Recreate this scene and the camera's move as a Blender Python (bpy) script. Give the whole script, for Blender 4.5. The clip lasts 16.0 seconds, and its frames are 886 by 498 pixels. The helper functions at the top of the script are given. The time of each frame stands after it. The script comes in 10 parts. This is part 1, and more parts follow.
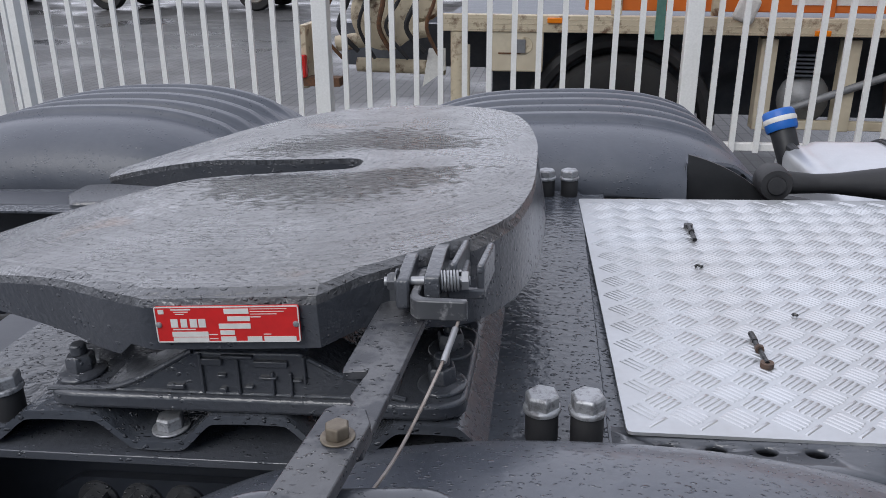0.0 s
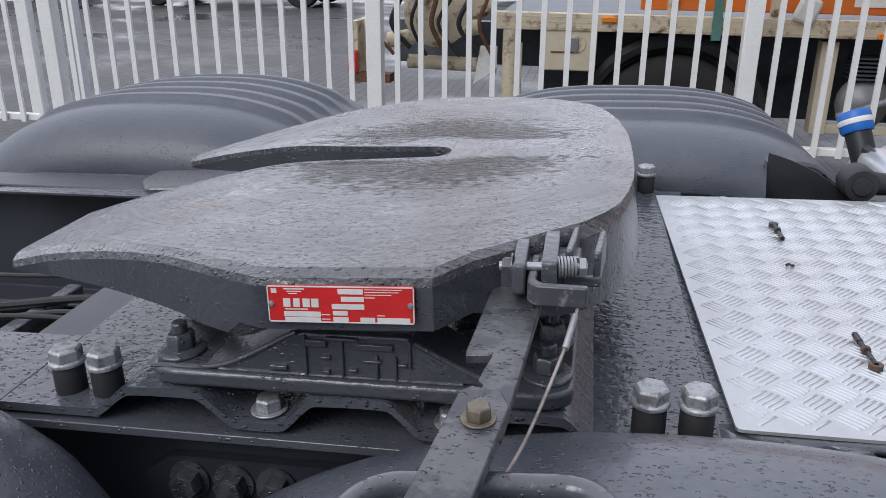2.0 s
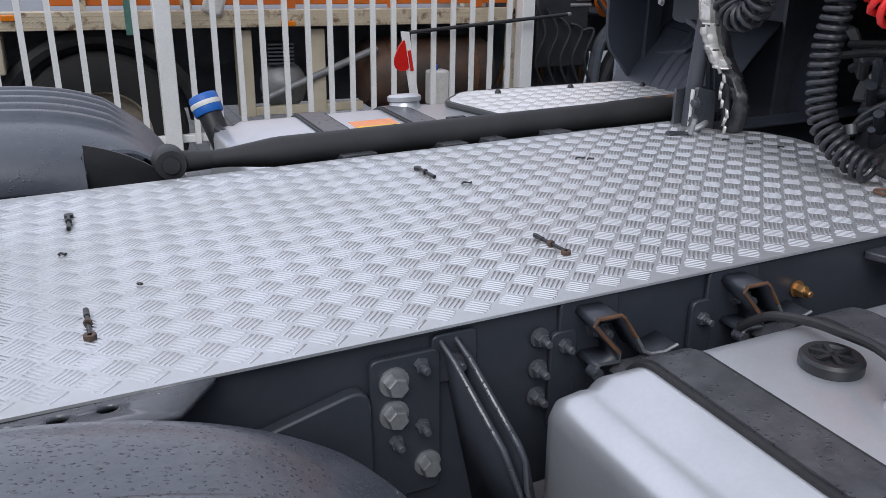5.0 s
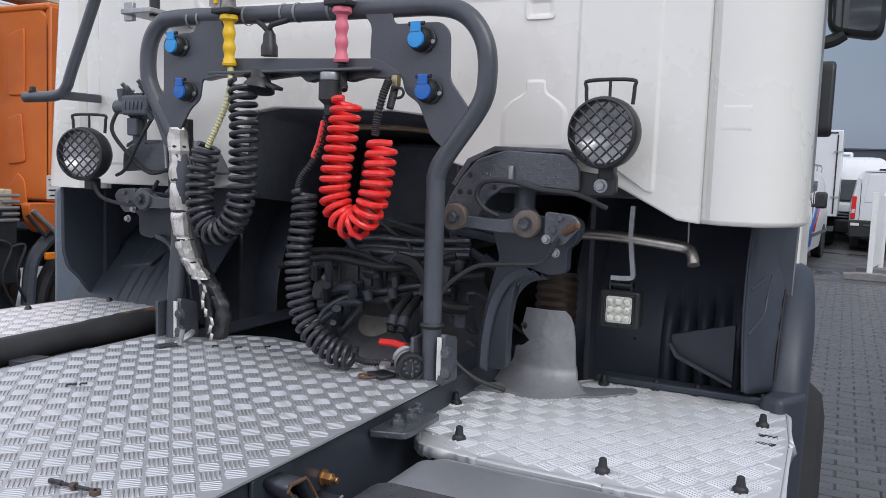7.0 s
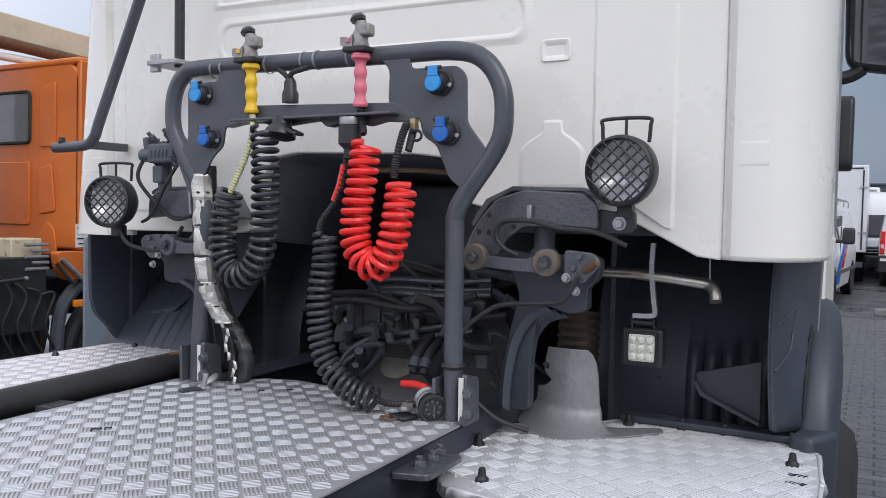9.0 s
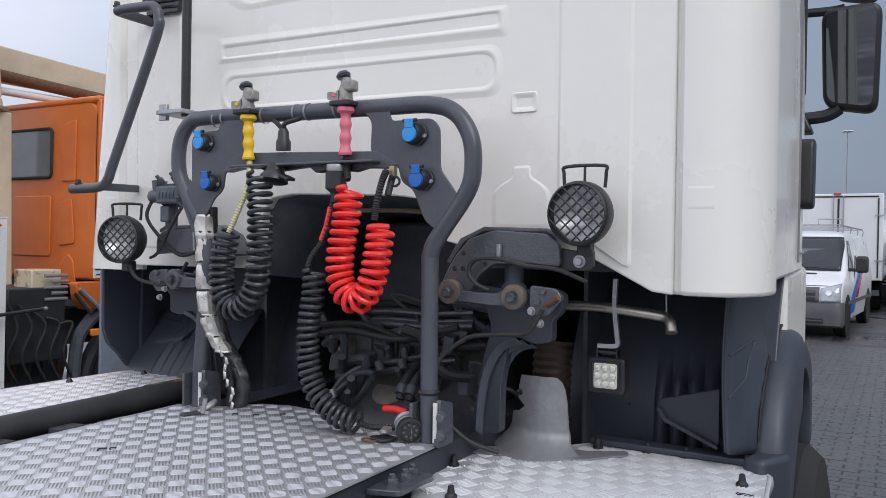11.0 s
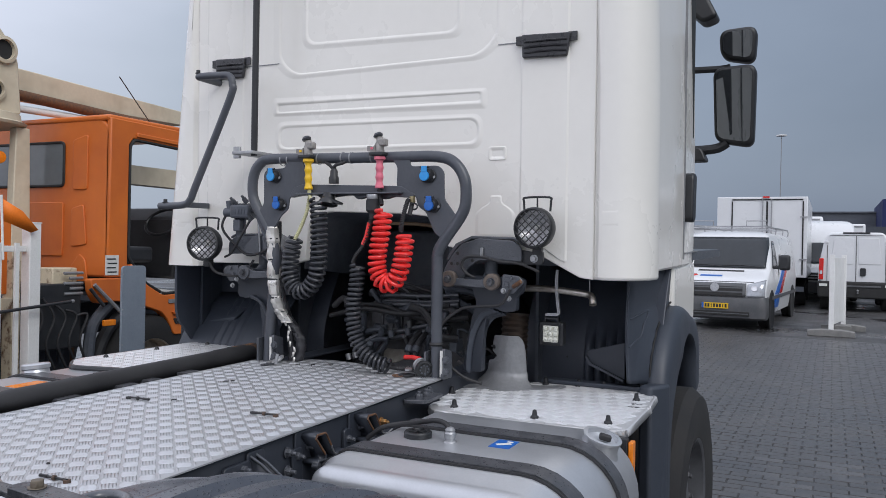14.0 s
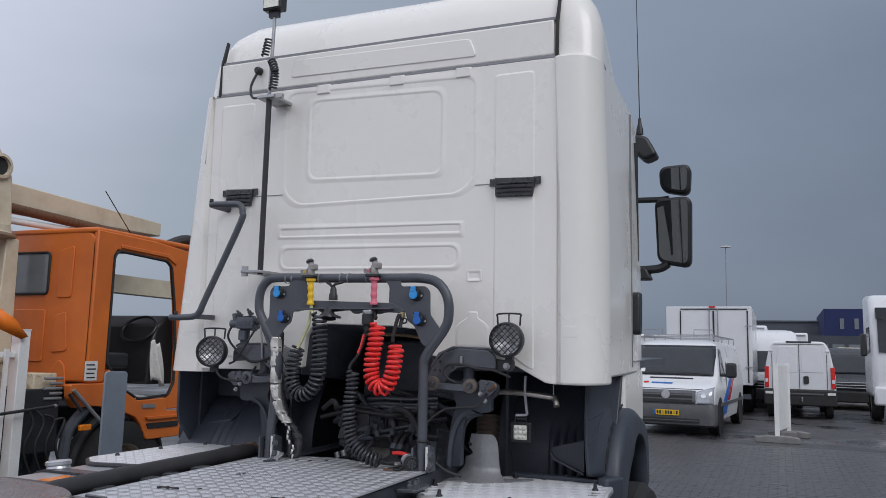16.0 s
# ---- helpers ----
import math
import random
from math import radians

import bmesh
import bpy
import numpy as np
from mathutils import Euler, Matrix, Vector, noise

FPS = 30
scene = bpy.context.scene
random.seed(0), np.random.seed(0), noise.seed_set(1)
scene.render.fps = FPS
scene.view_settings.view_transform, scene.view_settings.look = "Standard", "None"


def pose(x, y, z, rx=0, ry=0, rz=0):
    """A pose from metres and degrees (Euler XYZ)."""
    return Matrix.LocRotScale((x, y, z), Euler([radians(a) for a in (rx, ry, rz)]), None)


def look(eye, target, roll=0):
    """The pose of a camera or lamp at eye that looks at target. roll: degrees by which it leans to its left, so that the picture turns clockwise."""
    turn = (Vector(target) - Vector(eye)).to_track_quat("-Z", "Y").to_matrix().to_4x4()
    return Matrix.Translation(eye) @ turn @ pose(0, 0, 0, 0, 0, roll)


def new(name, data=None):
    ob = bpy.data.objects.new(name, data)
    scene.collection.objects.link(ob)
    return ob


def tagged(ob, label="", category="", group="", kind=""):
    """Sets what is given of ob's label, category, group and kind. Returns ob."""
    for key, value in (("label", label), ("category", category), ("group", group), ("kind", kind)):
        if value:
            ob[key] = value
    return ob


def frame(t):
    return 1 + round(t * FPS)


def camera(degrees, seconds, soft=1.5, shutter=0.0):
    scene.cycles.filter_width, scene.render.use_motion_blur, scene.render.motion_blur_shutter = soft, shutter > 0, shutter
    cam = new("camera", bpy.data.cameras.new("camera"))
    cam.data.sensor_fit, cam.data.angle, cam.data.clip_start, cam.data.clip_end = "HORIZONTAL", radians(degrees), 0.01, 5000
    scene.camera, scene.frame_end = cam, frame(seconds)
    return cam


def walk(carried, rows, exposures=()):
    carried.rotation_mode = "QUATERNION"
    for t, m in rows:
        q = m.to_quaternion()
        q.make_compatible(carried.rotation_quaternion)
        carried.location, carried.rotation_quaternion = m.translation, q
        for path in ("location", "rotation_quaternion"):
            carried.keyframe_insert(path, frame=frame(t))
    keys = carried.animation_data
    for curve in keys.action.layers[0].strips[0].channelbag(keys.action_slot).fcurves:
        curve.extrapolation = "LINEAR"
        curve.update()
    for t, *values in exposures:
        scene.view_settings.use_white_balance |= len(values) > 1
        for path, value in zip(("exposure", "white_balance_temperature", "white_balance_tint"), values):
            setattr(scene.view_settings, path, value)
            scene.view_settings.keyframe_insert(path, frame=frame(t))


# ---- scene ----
cam = camera(57.6, 16.0, soft=0.85)
PATH = [
    (0, (0.077, 0.015, 1.502), (-0.171, 1.871, 0.799), -1.3),
    (0.5, (0.039, 0.022, 1.492), (-0.257, 1.872, 0.792), -0.9),
    (1, (0.019, 0.021, 1.488), (-0.291, 1.866, 0.782), -0.8),
    (1.5, (0.015, 0.024, 1.486), (-0.305, 1.868, 0.779), -0.8),
    (2, (0.008, 0.012, 1.486), (-0.325, 1.855, 0.785), -0.7),
    (2.5, (0.027, -0.001, 1.492), (-0.322, 1.839, 0.790), -0.6),
    (3, (0.087, -0.020, 1.493), (-0.282, 1.816, 0.790), -0.7),
    (3.5, (0.187, -0.026, 1.498), (-0.075, 1.827, 0.794), -0.8),
    (4, (0.262, -0.036, 1.496), (0.348, 1.832, 0.788), -0.3),
    (4.5, (0.313, -0.055, 1.488), (0.755, 1.760, 0.773), -0.2),
    (5, (0.344, -0.067, 1.484), (1.122, 1.629, 0.763), 0.0),
    (5.2, (0.355, -0.069, 1.485), (1.261, 1.561, 0.762), 0.2),
    (7.3, (0.254, 0.01, 1.494), (2.053, 0.869, 1.327), 1.5),
    (7.5, (0.257, 0.004, 1.493), (2.042, 0.891, 1.333), 1.2),
    (8, (0.26, -0.007, 1.487), (2.044, 0.89, 1.372), 0.8),
    (8.5, (0.263, -0.005, 1.487), (2.038, 0.911, 1.38), 0.8),
    (9, (0.257, -0.005, 1.49), (2.017, 0.939, 1.386), 0.8),
    (11.5, (0.085, -0.201, 1.531), (1.824, 0.786, 1.501), 0.6),
    (12, (-0.063, -0.232, 1.548), (1.675, 0.758, 1.515), 0.5),
    (12.5, (-0.229, -0.258, 1.553), (1.527, 0.698, 1.514), 0.5),
    (13, (-0.401, -0.352, 1.554), (1.392, 0.533, 1.511), 0.8),
    (13.5, (-0.549, -0.421, 1.55), (1.25, 0.451, 1.509), 0.7),
    (14, (-0.723, -0.451, 1.537), (1.078, 0.42, 1.502), 0.7),
    (14.5, (-0.922, -0.476, 1.546), (0.884, 0.383, 1.514), 0.7),
    (15, (-1.124, -0.549, 1.547), (0.689, 0.289, 1.652), 0.8),
    (15.5, (-1.191, -0.546, 1.553), (0.634, 0.244, 1.759), 0.9),
    (16, (-1.196, -0.542, 1.551), (0.637, 0.223, 1.78), 1.0),
]
# the truck stands nose up by this rake, and the path was taken in its own frame
RAKE = Matrix.Translation((-0.6, 0, 0)) @ pose(0, 0, 0, 0, -1.0, 0) @ Matrix.Translation((0.6, 0, 0))
walk(cam, [(t, RAKE @ look(eye, target, roll)) for t, eye, target, roll in PATH],
     [(0.0, 0.08, 6400, 10), (1.5, 0.20, 6400, 10), (3.4, 0.18, 6380, 10), (4.1, 0.02, 6340, 10), (5.2, 0.0, 6280, 10), (7.5, 0.12, 6340, 10), (9.0, 0.12, 6340, 10), (12.0, 0.0, 6320, 10), (14.5, -0.04, 6320, 10), (15.0, -0.10, 6320, 10), (15.45, -0.29, 6300, 10), (16.0, -0.34, 6300, 10)])

# ---- world and light ----
world = bpy.data.worlds.new("overcast_sky")
scene.world = world
world.use_nodes = True
wn, wl = world.node_tree.nodes, world.node_tree.links
wn.clear()
w_out = wn.new("ShaderNodeOutputWorld")
w_bg = wn.new("ShaderNodeBackground")
w_sky = wn.new("ShaderNodeTexSky")
w_sky.sky_type = "NISHITA"
w_sky.sun_disc = False
w_sky.sun_elevation = radians(42)
w_sky.sun_rotation = radians(230)
w_sky.air_density, w_sky.dust_density = 1.5, 4.0
w_tc = wn.new("ShaderNodeTexCoord")
w_sep = wn.new("ShaderNodeSeparateXYZ")
wl.new(w_tc.outputs["Generated"], w_sep.inputs[0])
# a bank of rain cloud lies towards +x, thinner cloud behind and overhead
w_lean = wn.new("ShaderNodeVectorMath")
w_lean.operation = "DOT_PRODUCT"
w_lean.inputs[1].default_value = (-0.52, 0.54, 0.75)
wl.new(w_tc.outputs["Generated"], w_lean.inputs[0])
w_noise = wn.new("ShaderNodeTexNoise")
w_noise.inputs["Scale"].default_value = 1.6
w_noise.inputs["Detail"].default_value = 5
w_map = wn.new("ShaderNodeMapping")
w_map.inputs["Scale"].default_value = (1.0, 1.0, 2.2)
wl.new(w_tc.outputs["Generated"], w_map.inputs[0])
wl.new(w_map.outputs[0], w_noise.inputs["Vector"])
w_add = wn.new("ShaderNodeMath")
w_add.operation = "MULTIPLY_ADD"
w_add.inputs[1].default_value = 0.42
wl.new(w_noise.outputs["Fac"], w_add.inputs[0])
wl.new(w_lean.outputs["Value"], w_add.inputs[2])
w_ramp = wn.new("ShaderNodeValToRGB")
stops = [(0.0, (0.175, 0.215, 0.29)), (0.22, (0.325, 0.383, 0.485)), (0.45, (0.47, 0.525, 0.615)), (0.75, (0.99, 1.02, 1.17)), (1.0, (1.27, 1.29, 1.45))]
for k, (p, c) in enumerate(stops):
    e = w_ramp.color_ramp.elements[k] if k < 2 else w_ramp.color_ramp.elements.new(p)
    e.position, e.color = p, (*c, 1)
w_fit = wn.new("ShaderNodeMapRange")
w_fit.inputs["From Min"].default_value = -0.30
w_fit.inputs["From Max"].default_value = 1.15
wl.new(w_add.outputs[0], w_fit.inputs["Value"])
wl.new(w_fit.outputs[0], w_ramp.inputs["Fac"])
w_scale = wn.new("ShaderNodeVectorMath")
w_scale.operation = "SCALE"
w_scale.inputs["Scale"].default_value = 0.10
wl.new(w_sky.outputs[0], w_scale.inputs[0])
w_mix = wn.new("ShaderNodeMix")
w_mix.data_type = "RGBA"
w_mix.inputs["Factor"].default_value = 0.9
wl.new(w_scale.outputs[0], w_mix.inputs["A"])
wl.new(w_ramp.outputs[0], w_mix.inputs["B"])
wl.new(w_mix.outputs["Result"], w_bg.inputs["Color"])
w_bg.inputs["Strength"].default_value = 1.0
wl.new(w_bg.outputs[0], w_out.inputs["Surface"])

sun = new("sun", bpy.data.lights.new("sun", "SUN"))
sun.data.energy, sun.data.angle, sun.data.color = 1.5, radians(35), (1.0, 0.985, 0.97)
sun.matrix_world = look((-5, -9, 9), (0, 0, 0))
scene.view_settings.exposure = 0.0


# ---- materials ----
def surf(name, col, col2=None, rough=0.5, metal=0.0, big=5.0, fine=90.0, bump=0.15, deep=0.002, drops=0.0, vary=0.12, coat=0.0, lo=0.35, hi=0.7, stretch=None, rand=0.0, bead=150.0, gate_lo=0.44):
    """A painted, cast or rubber surface: patches at a large scale, grain at a fine one, drops of rain if wanted."""
    m = bpy.data.materials.new(name)
    m.use_nodes = True
    n, l = m.node_tree.nodes, m.node_tree.links
    b = n["Principled BSDF"]
    tc = n.new("ShaderNodeTexCoord")
    src = tc.outputs["Object"]
    if stretch:
        mp = n.new("ShaderNodeMapping")
        mp.inputs["Scale"].default_value = stretch
        l.new(src, mp.inputs[0])
        src = mp.outputs[0]
    n1 = n.new("ShaderNodeTexNoise")
    n1.inputs["Scale"].default_value, n1.inputs["Detail"].default_value = big, 6
    n1.inputs["Roughness"].default_value = 0.65
    l.new(src, n1.inputs["Vector"])
    r1 = n.new("ShaderNodeMapRange")
    r1.inputs["From Min"].default_value, r1.inputs["From Max"].default_value = lo, hi
    l.new(n1.outputs["Fac"], r1.inputs["Value"])
    mx = n.new("ShaderNodeMix")
    mx.data_type = "RGBA"
    l.new(r1.outputs[0], mx.inputs["Factor"])
    c2 = col2 or tuple(min(1, c * 0.75) for c in col)
    mx.inputs["A"].default_value, mx.inputs["B"].default_value = (*col, 1), (*c2, 1)
    colour = mx.outputs["Result"]
    n2 = n.new("ShaderNodeTexNoise")
    n2.inputs["Scale"].default_value, n2.inputs["Detail"].default_value = fine, 4
    l.new(src, n2.inputs["Vector"])
    hs = n.new("ShaderNodeHueSaturation")
    l.new(colour, hs.inputs["Color"])
    mv = n.new("ShaderNodeMapRange")
    mv.inputs["To Min"].default_value, mv.inputs["To Max"].default_value = 1 - vary, 1 + vary
    l.new(n2.outputs["Fac"], mv.inputs["Value"])
    val = mv.outputs[0]
    if rand:
        oi = n.new("ShaderNodeObjectInfo")
        rr = n.new("ShaderNodeMapRange")
        rr.inputs["To Min"].default_value, rr.inputs["To Max"].default_value = 1 - rand, 1 + rand
        l.new(oi.outputs["Random"], rr.inputs["Value"])
        mm = n.new("ShaderNodeMath")
        mm.operation = "MULTIPLY"
        l.new(val, mm.inputs[0])
        l.new(rr.outputs[0], mm.inputs[1])
        val = mm.outputs[0]
    l.new(val, hs.inputs["Value"])
    l.new(hs.outputs[0], b.inputs["Base Color"])
    b.inputs["Metallic"].default_value = metal
    rg = n.new("ShaderNodeMapRange")
    rg.inputs["To Min"].default_value, rg.inputs["To Max"].default_value = max(0.03, rough - 0.14), min(1, rough + 0.14)
    l.new(n1.outputs["Fac"], rg.inputs["Value"])
    l.new(rg.outputs[0], b.inputs["Roughness"])
    b.inputs["Coat Weight"].default_value = coat
    b.inputs["Coat Roughness"].default_value = 0.12
    height = n2.outputs["Fac"]
    if drops:
        wn1 = n.new("ShaderNodeTexNoise")
        wn1.inputs["Scale"].default_value, wn1.inputs["Detail"].default_value = bead * 0.45, 2
        l.new(tc.outputs["Object"], wn1.inputs["Vector"])
        wv = n.new("ShaderNodeVectorMath")
        wv.operation = "MULTIPLY_ADD"
        wv.inputs[1].default_value = (1.5 / bead, 1.5 / bead, 1.5 / bead)
        l.new(wn1.outputs["Color"], wv.inputs[0])
        l.new(tc.outputs["Object"], wv.inputs[2])
        ws = n.new("ShaderNodeMapping")
        ws.inputs["Rotation"].default_value = (0, 0, 0.5)
        ws.inputs["Scale"].default_value = (0.62, 1.25, 1.0)
        l.new(wv.outputs[0], ws.inputs[0])
        vo = n.new("ShaderNodeTexVoronoi")
        vo.inputs["Scale"].default_value = bead
        l.new(ws.outputs[0], vo.inputs["Vector"])
        vc = n.new("ShaderNodeSeparateColor")
        l.new(vo.outputs["Color"], vc.inputs[0])
        vs = n.new("ShaderNodeMapRange")
        vs.inputs["To Min"].default_value, vs.inputs["To Max"].default_value = 0.10, 0.46
        l.new(vc.outputs[0], vs.inputs["Value"])
        vd = n.new("ShaderNodeMath")
        vd.operation = "DIVIDE"
        l.new(vo.outputs["Distance"], vd.inputs[0])
        l.new(vs.outputs[0], vd.inputs[1])
        vr = n.new("ShaderNodeMapRange")
        vr.interpolation_type = "SMOOTHSTEP"
        vr.inputs["From Min"].default_value, vr.inputs["From Max"].default_value = 1.0, 0.45
        l.new(vd.outputs[0], vr.inputs["Value"])
        n3 = n.new("ShaderNodeTexNoise")
        n3.inputs["Scale"].default_value = 22
        l.new(tc.outputs["Object"], n3.inputs["Vector"])
        gate = n.new("ShaderNodeMapRange")
        gate.inputs["From Min"].default_value, gate.inputs["From Max"].default_value = gate_lo, gate_lo + 0.12
        l.new(n3.outputs["Fac"], gate.inputs["Value"])
        ml = n.new("ShaderNodeMath")
        ml.operation = "MULTIPLY"
        l.new(vr.outputs[0], ml.inputs[0])
        l.new(gate.outputs[0], ml.inputs[1])
        ad = n.new("ShaderNodeMath")
        ad.operation = "MULTIPLY_ADD"
        ad.inputs[1].default_value = drops
        l.new(ml.outputs[0], ad.inputs[0])
        l.new(n2.outputs["Fac"], ad.inputs[2])
        height = ad.outputs[0]
        # water is smooth, and wets the paint under it darker
        wr = n.new("ShaderNodeMix")
        l.new(ml.outputs[0], wr.inputs["Factor"])
        l.new(rg.outputs[0], wr.inputs["A"])
        wr.inputs["B"].default_value = 0.12
        l.new(wr.outputs["Result"], b.inputs["Roughness"])
        wd = n.new("ShaderNodeMix")
        wd.data_type = "RGBA"
        wd.blend_type = "MULTIPLY"
        l.new(ml.outputs[0], wd.inputs["Factor"])
        l.new(hs.outputs[0], wd.inputs["A"])
        wd.inputs["B"].default_value = (0.94, 0.94, 0.94, 1)
        l.new(wd.outputs["Result"], b.inputs["Base Color"])
    if bump:
        bp = n.new("ShaderNodeBump")
        bp.inputs["Strength"].default_value, bp.inputs["Distance"].default_value = bump, deep
        l.new(height, bp.inputs["Height"])
        l.new(bp.outputs[0], b.inputs["Normal"])
        if drops:
            l.new(bp.outputs[0], b.inputs["Coat Normal"])
    return m


def glassy(name, col, rough=0.05):
    m = surf(name, col, rough=rough, bump=0, vary=0.02, big=2)
    m.node_tree.nodes["Principled BSDF"].inputs["Specular IOR Level"].default_value = 0.42
    return m


def coupling_plate(name):
    """Cast top plate: turned scoring, pale wear and a ring of black grease round the throat, beaded with fine rain."""
    m = surf(name, (0.056, 0.060, 0.069), (0.082, 0.085, 0.094), rough=0.30, coat=0.85, big=16, fine=170, drops=1.7, bump=0.8, deep=0.0022, vary=0.34, bead=210, gate_lo=0.36)
    n, l = m.node_tree.nodes, m.node_tree.links
    b = n["Principled BSDF"]
    tc = n.new("ShaderNodeTexCoord")
    sep = n.new("ShaderNodeSeparateXYZ")
    l.new(tc.outputs["Object"], sep.inputs[0])
    flat = n.new("ShaderNodeCombineXYZ")
    l.new(sep.outputs["X"], flat.inputs["X"])
    l.new(sep.outputs["Y"], flat.inputs["Y"])
    ln = n.new("ShaderNodeVectorMath")
    ln.operation = "LENGTH"
    l.new(flat.outputs[0], ln.inputs[0])

    def noise_tex(vec, scale, detail=5):
        q = n.new("ShaderNodeTexNoise")
        q.inputs["Scale"].default_value, q.inputs["Detail"].default_value = scale, detail
        l.new(vec, q.inputs["Vector"])
        return q.outputs["Fac"]

    def ramp(sock, a, c, lo2=0.0, hi2=1.0):
        q = n.new("ShaderNodeMapRange")
        q.inputs["From Min"].default_value, q.inputs["From Max"].default_value = a, c
        q.inputs["To Min"].default_value, q.inputs["To Max"].default_value = lo2, hi2
        l.new(sock, q.inputs["Value"])
        return q.outputs[0]

    def op(kind, a, c):
        q = n.new("ShaderNodeMath")
        q.operation = kind
        for k, x in enumerate((a, c)):
            if isinstance(x, float):
                q.inputs[k].default_value = x
            else:
                l.new(x, q.inputs[k])
        return q.outputs[0]

    def over(colour, mask, tint, blend="MIX"):
        q = n.new("ShaderNodeMix")
        q.data_type = "RGBA"
        q.blend_type = blend
        l.new(mask, q.inputs["Factor"])
        l.new(colour, q.inputs["A"])
        q.inputs["B"].default_value = (*tint, 1)
        return q.outputs["Result"]
    src = b.inputs["Base Color"].links[0].from_socket
    # scoring turned by trailers
    swirl = n.new("ShaderNodeCombineXYZ")
    l.new(op("MULTIPLY", ln.outputs["Value"], 1.0), swirl.inputs["X"])
    l.new(op("MULTIPLY", sep.outputs["Y"], 0.06), swirl.inputs["Y"])
    score = noise_tex(swirl.outputs[0], 190.0, 3)
    src = over(src, ramp(score, 0.50, 0.64, 0.0, 0.50), (0.140, 0.145, 0.156))
    src = over(src, ramp(score, 0.47, 0.32, 0.0, 0.65), (0.032, 0.034, 0.038))
    # pale rubbed patches
    src = over(src, op("MULTIPLY", ramp(noise_tex(tc.outputs["Object"], 9.0), 0.52, 0.66), ramp(noise_tex(tc.outputs["Object"], 140.0), 0.48, 0.62, 0.0, 0.85)), (0.23, 0.235, 0.25))
    src = over(src, ramp(noise_tex(tc.outputs["Object"], 3.2), 0.46, 0.64, 0.0, 0.45), (0.074, 0.071, 0.070))
    # rust bloom
    src = over(src, op("MULTIPLY", ramp(noise_tex(tc.outputs["Object"], 7.0), 0.66, 0.74), 0.7), (0.15, 0.09, 0.06))
    # grease
    st = n.new("ShaderNodeMapping")
    st.inputs["Scale"].default_value = (75.0, 150.0, 60.0)
    l.new(tc.outputs["Object"], st.inputs[0])
    streak = noise_tex(st.outputs[0], 1.0, 6)
    off = n.new("ShaderNodeVectorMath")
    off.operation = "SUBTRACT"
    off.inputs[1].default_value = (0.03, 0.0, 0.0)
    l.new(flat.outputs[0], off.inputs[0])
    lr = n.new("ShaderNodeVectorMath")
    lr.operation = "LENGTH"
    l.new(off.outputs[0], lr.inputs[0])
    ring = op("MULTIPLY", ramp(lr.outputs["Value"], 0.040, 0.085), ramp(lr.outputs["Value"], 0.27, 0.13))
    side = n.new("ShaderNodeMath")
    side.operation = "ABSOLUTE"
    l.new(sep.outputs["Y"], side.inputs[0])
    ring = op("MULTIPLY", ring, ramp(side.outputs[0], 0.030, 0.060))
    mask = ramp(op("ADD", streak, op("MULTIPLY", ring, 0.46)), 0.76, 0.98)
    src = over(src, mask, (0.014, 0.014, 0.016))
    l.new(src, b.inputs["Base Color"])
    # wet and drying patches
    l.new(ramp(noise_tex(tc.outputs["Object"], 6.5), 0.40, 0.62, 0.20, 0.46), b.inputs["Roughness"])
    l.new(ramp(mask, 0.0, 1.0, 0.5, 0.12), b.inputs["Specular IOR Level"])
    bp = [q for q in n if q.bl_idname == "ShaderNodeBump"][0]
    old = bp.inputs["Height"].links[0].from_socket
    l.new(op("ADD", old, op("ADD", op("MULTIPLY", mask, op("MULTIPLY", streak, 6.0)), op("MULTIPLY", score, 1.2))), bp.inputs["Height"])
    return m


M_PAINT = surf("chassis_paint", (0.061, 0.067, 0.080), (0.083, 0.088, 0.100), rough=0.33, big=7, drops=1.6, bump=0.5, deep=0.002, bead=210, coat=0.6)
# rain-free copy of the chassis paint, darker: shade put into its colour
M_PAINT_DRY_SHADE = surf("chassis_paint_dry_shade", (0.029, 0.034, 0.045), (0.040, 0.045, 0.057), rough=0.42, big=7, bump=0.15, deep=0.001)
M_WET = surf("wet_plate_paint", (0.062, 0.069, 0.083), (0.086, 0.093, 0.107), rough=0.17, big=9, drops=2.6, bump=0.85, deep=0.0022, bead=190, gate_lo=0.28)
M_FIFTH = coupling_plate("cast_coupling_plate")
M_CAST = surf("cast_iron_paint", (0.051, 0.056, 0.067), (0.069, 0.073, 0.083), rough=0.34, big=12, fine=160, bump=0.5, deep=0.002, drops=0.8, bead=180, coat=0.55)
M_GREASE = surf("black_grease", (0.012, 0.012, 0.013), (0.03, 0.03, 0.032), rough=0.35, big=30, fine=70, bump=0.9, deep=0.004)
M_MUD = surf("mudguard_plastic", (0.062, 0.070, 0.088), (0.088, 0.096, 0.114), rough=0.36, big=22, fine=90, drops=2.0, bump=0.6, deep=0.0014, bead=215, gate_lo=0.22, coat=0.45)
M_DEBRIS = surf("grimy_rust", (0.12, 0.07, 0.045), (0.05, 0.04, 0.036), rough=0.7, big=60, bump=0.5)
M_CABLE = surf("rusty_wire_rope", (0.40, 0.36, 0.33), (0.26, 0.21, 0.18), rough=0.5, metal=0.3, big=60, bump=0.4)
M_ALU_LOW = surf("checker_aluminium_ground", (0.545, 0.560, 0.580), (0.470, 0.472, 0.478), rough=0.42, metal=0.62, big=4, fine=120, bump=0.10, deep=0.0006, vary=0.08)
